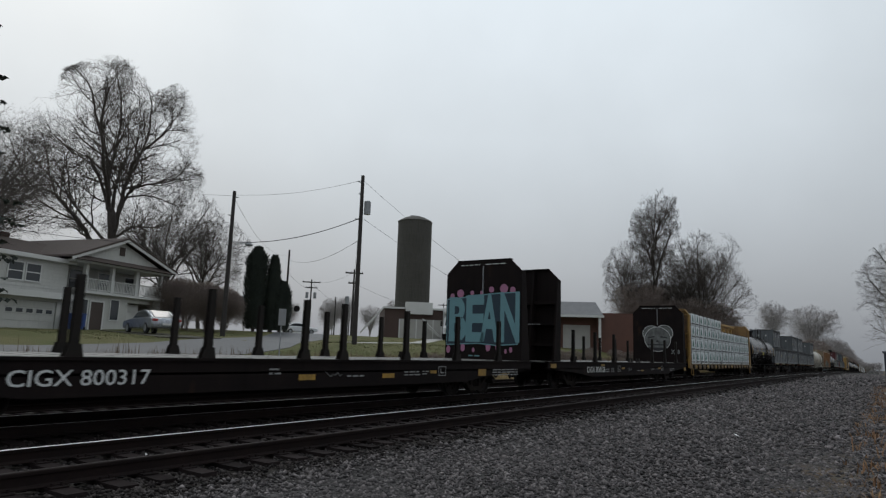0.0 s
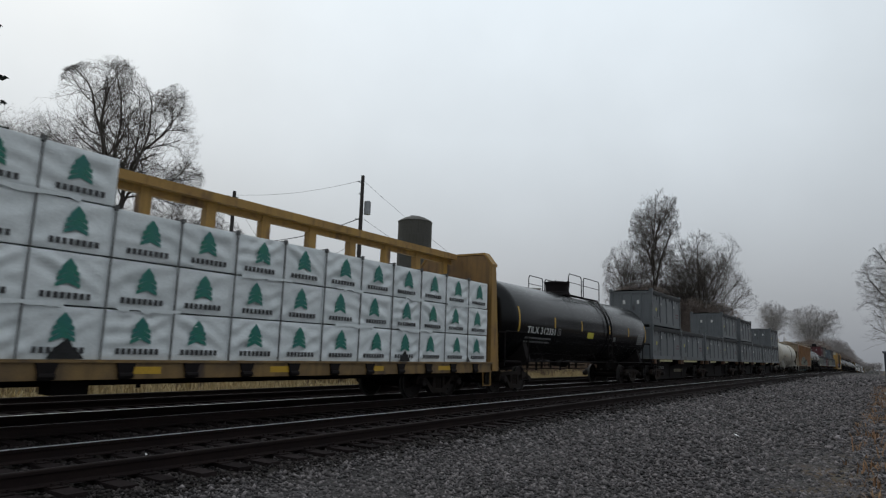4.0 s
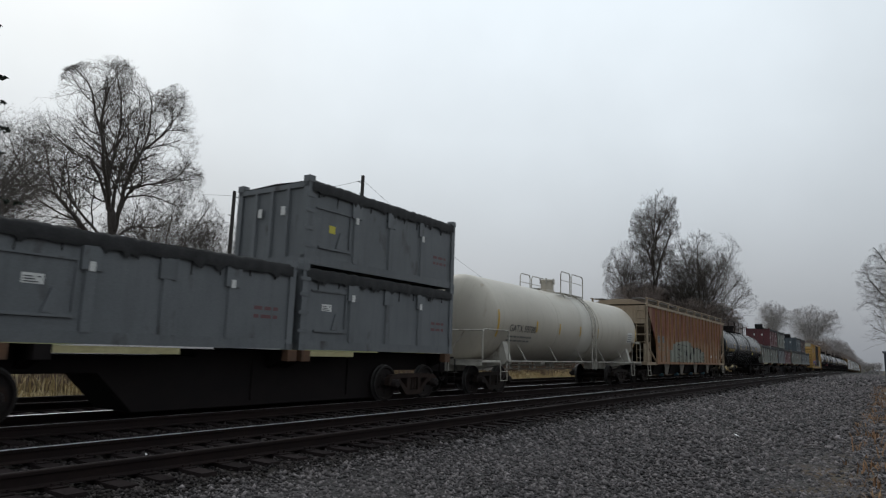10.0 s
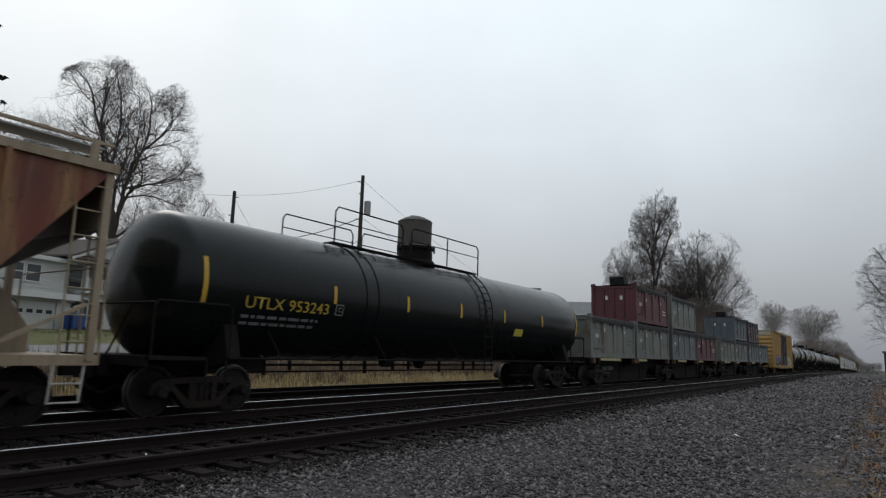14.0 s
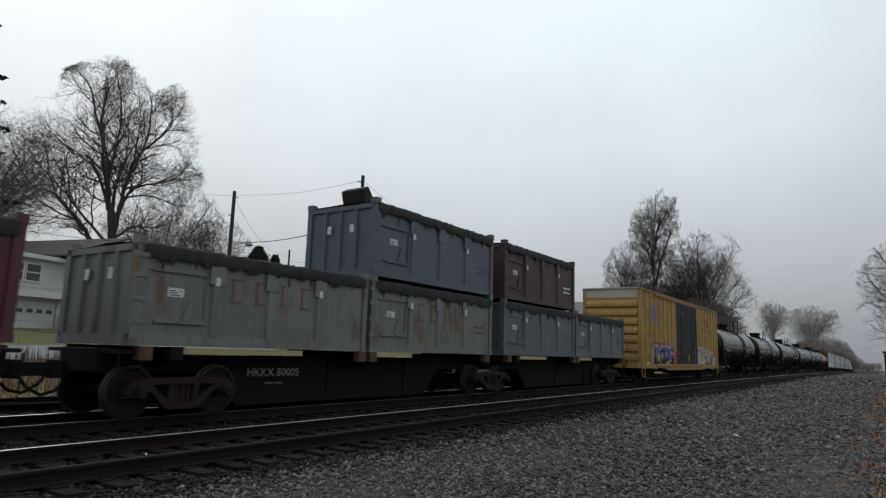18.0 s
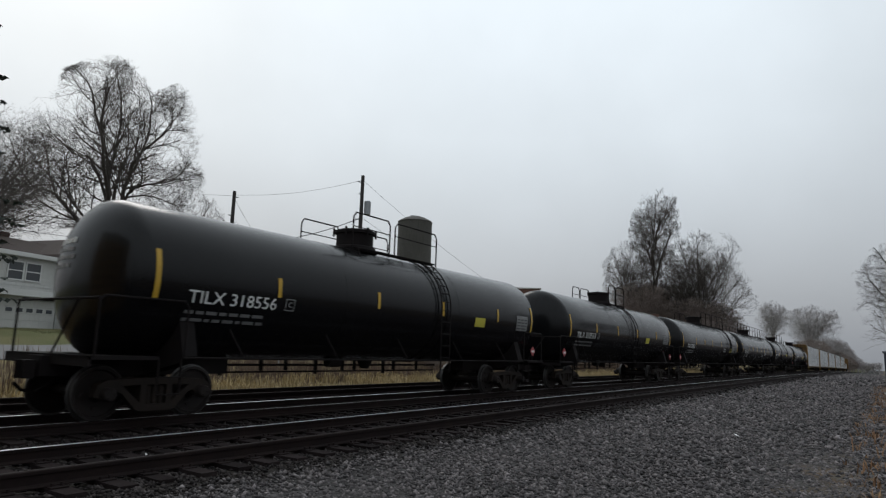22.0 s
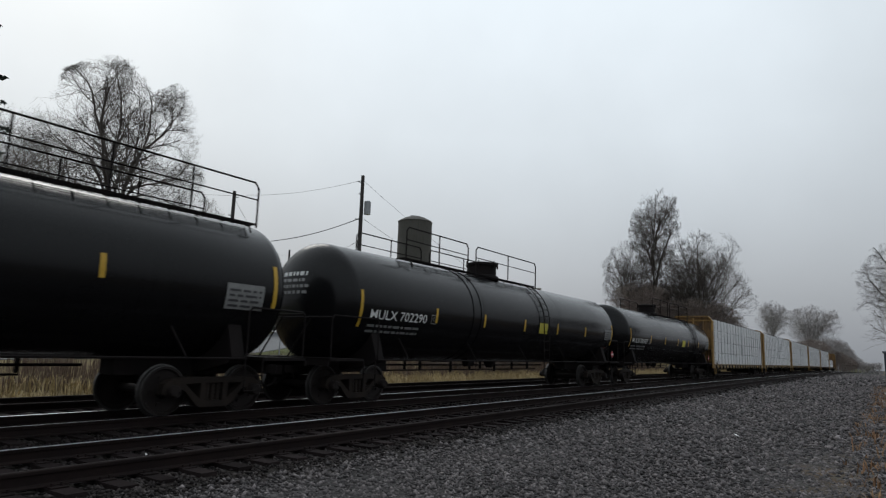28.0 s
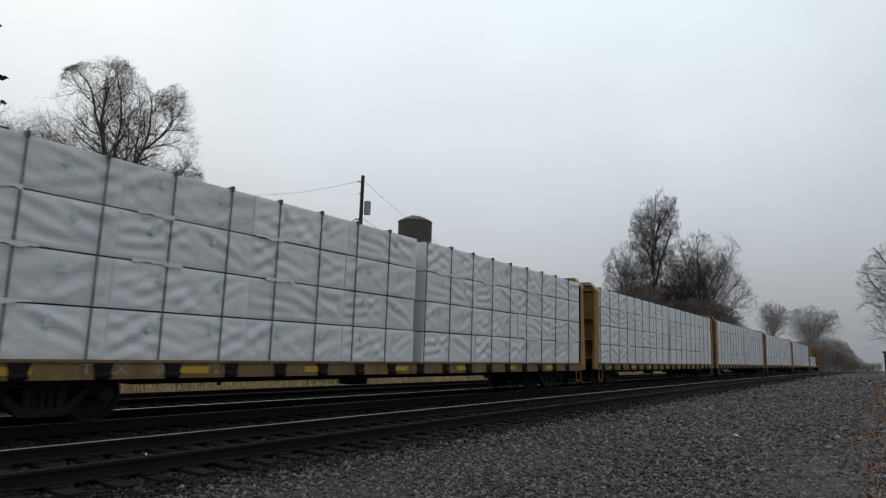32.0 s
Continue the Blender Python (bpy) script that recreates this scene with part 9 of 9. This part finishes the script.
tank_car(271.35, 285.85, "glossy black tank car with yellow reflective stripes", "tank_black", "TILX 318556", (0.7, 2.05), (2.75, 5.95, 8.8, 11.95), 6.6, 5.5, 9.15, weld=8.6, placard="rear",
         sheets=((10.6, 11.2, 2.1, 2.38, "sticker_yellow"), (13.3, 14.1, 2.1, 2.6, "sticker_white")))
tank_car(289.25, 303.95, "glossy black tank car with yellow reflective stripes", "tank_black", "TILX 318533", (0.75, 2.05), (2.85, 5.6, 8.5, 11.8), 7.0, 5.9, 8.1, weld=8.3,
         sheets=((10.0, 10.6, 2.05, 2.35, "sticker_yellow"), (13.2, 14.2, 2.1, 2.6, "sticker_white")))
tank_car(306.95, 325.2, "long glossy black tank car with yellow stripes and railed walkway", "tank_black", "TILX 308005", (1.15, 1.98), (3.35, 5.9, 8.4, 11.55, 14.8), 9.0, 7.4, 14.9, weld=15.2, hand="Qolg", placard="front",
         sheets=((14.95, 15.7, 1.95, 2.25, "sticker_yellow"), (15.8, 16.9, 1.95, 2.45, "stencil_white"), (17.1, 17.9, 2.0, 2.5, "sticker_white")))
tank_car(327.75, 346.4, "long glossy black tank car with a full-length walkway", "tank_black", "TILX 400833", (1.1, 2.0), (3.2, 5.6, 7.9, 10.25, 12.5, 14.95), 9.3, 1.0, 19.0 - 0.6, long_walk=True, hand="funk eb", placard="",
         sheets=((11.3, 12.2, 1.78, 2.0, "sticker_white"), (17.4, 18.3, 2.0, 2.5, "sticker_white")), style=2)
tank_car(348.95, 366.4, "long glossy black tank car with yellow stripes and centre walkway", "tank_black", "MULX 702290", (0.4, 2.35), (3.2, 5.85, 8.6, 11.35, 14.15), 8.1, 2.4, 10.5, weld=5.2, style=3, placard="rear",
         sheets=((9.8, 10.5, 2.07, 2.45, "sticker_yellow"), (16.5, 17.3, 2.05, 2.5, "sticker_white")))
tank_car(369.0, 386.45, "long glossy black tank car with yellow stripes and centre walkway", "tank_black", "MULX 701427", (0.35, 2.55), (3.4, 6.2, 8.95, 11.5, 14.2), 7.6, 5.6, 13.6, weld=13.1, style=3, placard="rear",
         sheets=((10.05, 10.75, 2.07, 2.45, "sticker_yellow"), (16.3, 17.2, 2.05, 2.5, "sticker_white")))
for i in range(6):
    s = 388.1 + 24.7 * i
    lumber_car(s, 22.85, "yellow centre-beam flat car stacked with white wrapped lumber", False, [(0.3, 4, 4), (11.72, 4, 4)] if i < 5 else [(0.3, 4, 2)], unit=2.745, seed=10 + i)
for _t in TRAIN:
    _t[0]["start"] = _t[1]


# ---- trackside pieces ----
def build_ties():
    """Wooden ties: the near ones single pieces, the rest one mesh each track."""
    shapes = []
    rng = random.Random(2)
    for s in range(4):
        g = Geo()
        e = [rng.uniform(-0.03, 0.03) for _ in range(8)]
        v = [(-0.115 + e[0] * 0.3, -1.30 + e[1], -0.36), (0.115 + e[2] * 0.3, -1.30 + e[1], -0.36), (0.115, 1.30 + e[3], -0.36), (-0.115, 1.30 + e[3], -0.36),
             (-0.11 + e[4] * 0.3, -1.29 + e[1], -0.18), (0.11 + e[5] * 0.3, -1.29 + e[1], -0.182), (0.11, 1.29 + e[3], -0.18), (-0.11, 1.29 + e[3], -0.182)]
        g.add(v, [(0, 3, 2, 1), (4, 5, 6, 7), (0, 1, 5, 4), (1, 2, 6, 5), (2, 3, 7, 6), (3, 0, 4, 7)])
        shapes.append(g.mesh("tie"))
    tracks = [o for o in scene.objects if o.name.startswith("railway_track")]
    near, far, siding = sorted(tracks, key=lambda o: o.name)
    plate = Geo()
    for s in (-1, 1):
        plate.box(-0.09, 0.09, s * GAUGE / 2 - 0.18, s * GAUGE / 2 + 0.18, -0.18, -0.168)
        for d in (-0.10, 0.10):
            plate.rod((0.05, s * GAUGE / 2 + d, -0.18), (0.05, s * GAUGE / 2 + d, -0.135), 0.016, 5).rod((-0.05, s * GAUGE / 2 + d, -0.18), (-0.05, s * GAUGE / 2 + d, -0.135), 0.016, 5)
    plate = plate.mesh("tie_plates")
    x = 1.0
    i = 0
    while x < 62:
        m = pose(x + rng.uniform(-0.03, 0.03), TRACK_NEAR + rng.uniform(-0.05, 0.05), sag(x) + rng.uniform(-0.008, 0.004), 0, 0, rng.uniform(-0.8, 0.8))
        t = part("tie", shapes[i % 4], "tie_wood", near, at=m)
        if x < 25:
            part("tie_plates", plate, "rail_side", t, at=m.inverted() @ pose(x, TRACK_NEAR, sag(x)))
        x += 0.508
        i += 1
    x = 3.0
    while x < 40:
        part("tie", shapes[i % 4], "tie_wood", far, at=pose(x, TRACK_FAR, sag(x), 0, 0, rng.uniform(-0.8, 0.8)))
        x += 0.508
        i += 1
    for tr, centre, x0 in ((near, TRACK_NEAR, 62.0), (far, TRACK_FAR, 40.0), (siding, TRACK_SIDING, 0.7)):
        g = Geo()
        x = x0
        while x < 260:
            g.box(x - 0.11, x + 0.11, centre - 1.3, centre + 1.3, sag(x) - 0.36, sag(x) - 0.18)
            x += 0.508
        x = -20
        while x < 0.6:
            g.box(x - 0.11, x + 0.11, centre - 1.3, centre + 1.3, -0.36, -0.18)
            x += 0.508
        o = part("ties", g, "tie_wood", tr)
        tagged(o, label="row of dark wooden ties", kind="stuff")


build_ties()


def scatter(name, label, mat, pts, sizes, seed, flat=0.7, category="gravel"):
    """Many small angular stones as one mesh."""
    rng = np.random.default_rng(seed)
    n = len(pts)
    base = np.array([(1, 0, 0), (-1, 0, 0), (0, 1, 0), (0, -1, 0), (0, 0, 1), (0, 0, -1)], float)
    faces = np.array([(0, 2, 4), (2, 1, 4), (1, 3, 4), (3, 0, 4), (2, 0, 5), (1, 2, 5), (3, 1, 5), (0, 3, 5)])
    v = base[None] * rng.uniform(0.55, 1.35, (n, 6, 1)) + rng.normal(0, 0.22, (n, 6, 3))
    v[:, :, 2] *= flat
    a = rng.uniform(0, 2 * np.pi, n)
    c, s = np.cos(a), np.sin(a)
    x, y = v[:, :, 0] * c[:, None] - v[:, :, 1] * s[:, None], v[:, :, 0] * s[:, None] + v[:, :, 1] * c[:, None]
    v = np.stack([x, y, v[:, :, 2]], -1) * sizes[:, None, None] + pts[:, None, :]
    f = faces[None] + (np.arange(n) * 6)[:, None, None]
    me = bpy.data.meshes.new(name)
    me.vertices.add(n * 6)
    me.vertices.foreach_set("co", v.reshape(-1))
    me.loops.add(n * 24)
    me.loops.foreach_set("vertex_index", f.reshape(-1).astype(np.int32))
    me.polygons.add(n * 8)
    me.polygons.foreach_set("loop_start", np.arange(0, n * 24, 3, dtype=np.int32))
    me.polygons.foreach_set("loop_total", np.full(n * 8, 3, dtype=np.int32))
    me.update(calc_edges=True)
    ob = part(name, me, mat)
    tagged(ob, label=label, category=category, kind="stuff")


def build_ballast():
    rng = np.random.default_rng(4)
    sets = []
    for d0, d1, per, size in ((5.0, 11.0, 520, 0.0275), (11.0, 17.0, 250, 0.035), (17.0, 30.0, 105, 0.046), (30.0, 60.0, 32, 0.068), (60.0, 150.0, 6, 0.13)):
        area = 0.5 * radians(64) * (d1 * d1 - d0 * d0)
        n = int(area * per)
        d = np.sqrt(rng.uniform(d0 * d0, d1 * d1, n))
        az = np.radians(rng.uniform(30, 94, n))
        x, y = d * np.sin(az), d * np.cos(az)
        keep = (y < 14.2) & (y > -1.8 - 0.02 * x)
        sets.append((x[keep], y[keep], (0.5 + 1.15 * rng.uniform(0, 1, keep.sum()) ** 1.6) * size))
    # track bed to the left of the view
    n = 26000
    x, y = rng.uniform(1, 12, n), rng.uniform(6.3, 14.2, n)
    keep = np.arctan2(x, y) < radians(32)
    sets.append((x[keep], y[keep], rng.uniform(0.018, 0.042, keep.sum())))
    x = np.concatenate([s[0] for s in sets])
    y = np.concatenate([s[1] for s in sets])
    r = np.concatenate([s[2] for s in sets])
    z = np.array([terrain(a, b) for a, b in zip(x, y)])
    # stones lie clear of the rails and mostly between the ties
    for centre in (TRACK_NEAR, TRACK_FAR):
        for s in (-1, 1):
            r[np.abs(y - centre - s * GAUGE / 2) < 0.10] = 0
    on_tie = (np.abs(y - TRACK_NEAR) < 1.32) & (np.abs(((x - 1.0) / 0.508 + 0.5) % 1.0 - 0.5) < 0.24)
    r[on_tie & (rng.uniform(0, 1, len(r)) < 0.93)] = 0
    keep = r > 0
    pts = np.stack([x, y, z + r * 0.25], -1)[keep]
    r = r[keep]
    bed = pts[:, 1] + rng.normal(0, 0.12, len(pts)) > 6.35
    scatter("ballast", "dark grey crushed stone beside the tracks", "stone", pts[~bed], r[~bed], 6)
    scatter("ballast", "oily black-brown ballast between and around the rails", "bed_stone", pts[bed], r[bed], 7)


build_ballast()


def blades(name, label, mat, spots, seed, h0, h1, lean=0.35, width=0.02, per=14, category="grass"):
    rng = np.random.default_rng(seed)
    v, f = [], []
    for x, y, k in spots:
        z = terrain(x, y) - 0.03
        for i in range(per):
            a = rng.uniform(0, 2 * np.pi)
            h = rng.uniform(h0, h1) * k
            bx, by = x + rng.normal(0, 0.13), y + rng.normal(0, 0.13)
            dx, dy = lean * h * math.cos(a), lean * h * math.sin(a)
            w = width * rng.uniform(0.6, 1.4)
            c, s = math.cos(a + 1.3) * w, math.sin(a + 1.3) * w
            n = len(v)
            v += [(bx - c, by - s, z), (bx + c, by + s, z), (bx + dx * 0.4 + c * 0.7, by + dy * 0.4 + s * 0.7, z + h * 0.65), (bx + dx * 0.4 - c * 0.7, by + dy * 0.4 - s * 0.7, z + h * 0.65), (bx + dx, by + dy, z + h)]
            f += [(n, n + 1, n + 2, n + 3), (n + 3, n + 2, n + 4)]
    me = bpy.data.meshes.new(name)
    me.from_pydata(v, [], f)
    ob = part(name, me, mat)
    tagged(ob, label=label, category=category, kind="stuff")


def build_grass():
    rng = random.Random(12)
    spots = []
    for i in range(2600):
        x = rng.uniform(2, 75) if i % 4 else rng.uniform(60, 140)
        y = rng.uniform(17.7, 20.3)
        if noise.noise(Vector((x * 0.35, y * 0.5, 3))) > -0.28:
            spots.append((x, y, rng.uniform(0.6, 1.15)))
    blades("dry_grass", "tall pale dry grass on the bank beyond the tracks", "grass_dry", spots, 5, 0.20, 0.46, per=15)
    spots = [(rng.uniform(2, 75), rng.uniform(19.6, 23.2), rng.uniform(0.4, 1.0)) for i in range(2600)]
    blades("dead_weeds", "brown dead weed stalks on the bank", "weed_dark", spots, 6, 0.4, 1.0, 0.2, 0.012, per=9, category="weeds")
    spots = []
    for i in range(420):
        x = rng.uniform(9, 60)
        spots.append((x, rng.uniform(-2.2, 0.55) - 0.2 * (x < 14), rng.uniform(0.4, 1.1)))
    blades("brown_weeds", "low red-brown weeds at the edge of the stone yard", "weed_brown", spots, 7, 0.06, 0.26, 0.6, 0.016, per=16, category="weeds")
    spots = [(rng.uniform(38, 75), rng.uniform(-3.0, -0.3), rng.uniform(0.7, 1.3)) for i in range(260)]
    blades("dry_grass", "tufts of dead brown grass by the signal cabinet", "weed_brown", spots, 8, 0.2, 0.5, per=14)
    spots = [(rng.uniform(15, 48), rng.uniform(24, 42), rng.uniform(0.6, 1.2)) for i in range(2600)]
    spots = [s for s in spots if (s[1] > 30.6 + 0.85 * max(0, s[0] - 20) or s[1] < 25.0 + 0.62 * max(0, s[0] - 22))]
    blades("lawn_grass", "short dull green lawn grass", "lawn_blade", spots, 9, 0.04, 0.11, 0.5, 0.02, per=10)


MAT["lawn_blade"] = material("lawn_blade", (0.12, 0.13, 0.05), (0.18, 0.16, 0.08), 0.8, 0, 0.6, 0.8, 9, 0.25, 0.0, world_space=True)
build_grass()


def litter(x, y, w):
    t = part("paper_scrap", Geo().add([(-w, -w * 0.5, 0.0), (w, -w * 0.4, 0.01), (w * 0.9, w * 0.5, 0.02), (-w * 0.8, w * 0.45, 0.025), (0, 0, 0.03)], [(0, 1, 4), (1, 2, 4), (2, 3, 4), (3, 0, 4)]), "litter", at=pose(x, y, terrain(x, y) + 0.03, 8, 0, 20))
    tagged(t, label="small white paper scrap on the stones", category="litter", group="litter")


litter(15.6, 2.75, 0.10)
litter(5.3, 8.45, 0.02)


def puddle(x, y, rx, ry):
    m = plain_glass("puddle_water", (0.06, 0.065, 0.07))
    MAT["puddle"] = m
    rng = random.Random(3)
    pts = [(x + rx * rng.uniform(0.8, 1.1) * math.cos(2 * math.pi * k / 24), y + ry * rng.uniform(0.75, 1.1) * math.sin(2 * math.pi * k / 24)) for k in range(24)]
    t = part("puddle", Geo().prism(pts, "z", terrain(x, y) - 0.05, terrain(x, y) + 0.03), "puddle")
    tagged(t, label="shallow rain puddle on the stone yard", category="puddle", kind="stuff")


puddle(56.0, 2.35, 5.0, 1.1)


# ---- what moves ----
def motions():
    """The whole train rolls past at a steady pace; its wheelsets turn with it."""
    times = [4.0 * i for i in range(9)]
    for ob, start, lift, length in TRAIN:
        rows = []
        for t in times:
            x = start - SPEED * t
            m = x + length / 2
            slope = 2 * SAG * max(0.0, m)
            z = sag(m) + slope * length / 2
            rows.append((t, pose(x, TRACK_FAR, z + lift, 0, math.degrees(math.atan(slope)), 0)))
        walk(ob, rows)
    lead = {}
    for w, k in WHEELS:
        if k not in lead:
            walk(w, [(0.05 * i, pose(k * 0.889, 0, 0.457, 0, -math.degrees(SPEED * 0.05 * i / 0.457) % 360, 0)) for i in range(641)])
            lead[k] = w
        else:
            w.rotation_mode = "QUATERNION"
            w.animation_data_create()
            w.animation_data.action = lead[k].animation_data.action
            w.animation_data.action_slot = lead[k].animation_data.action_slot


motions()
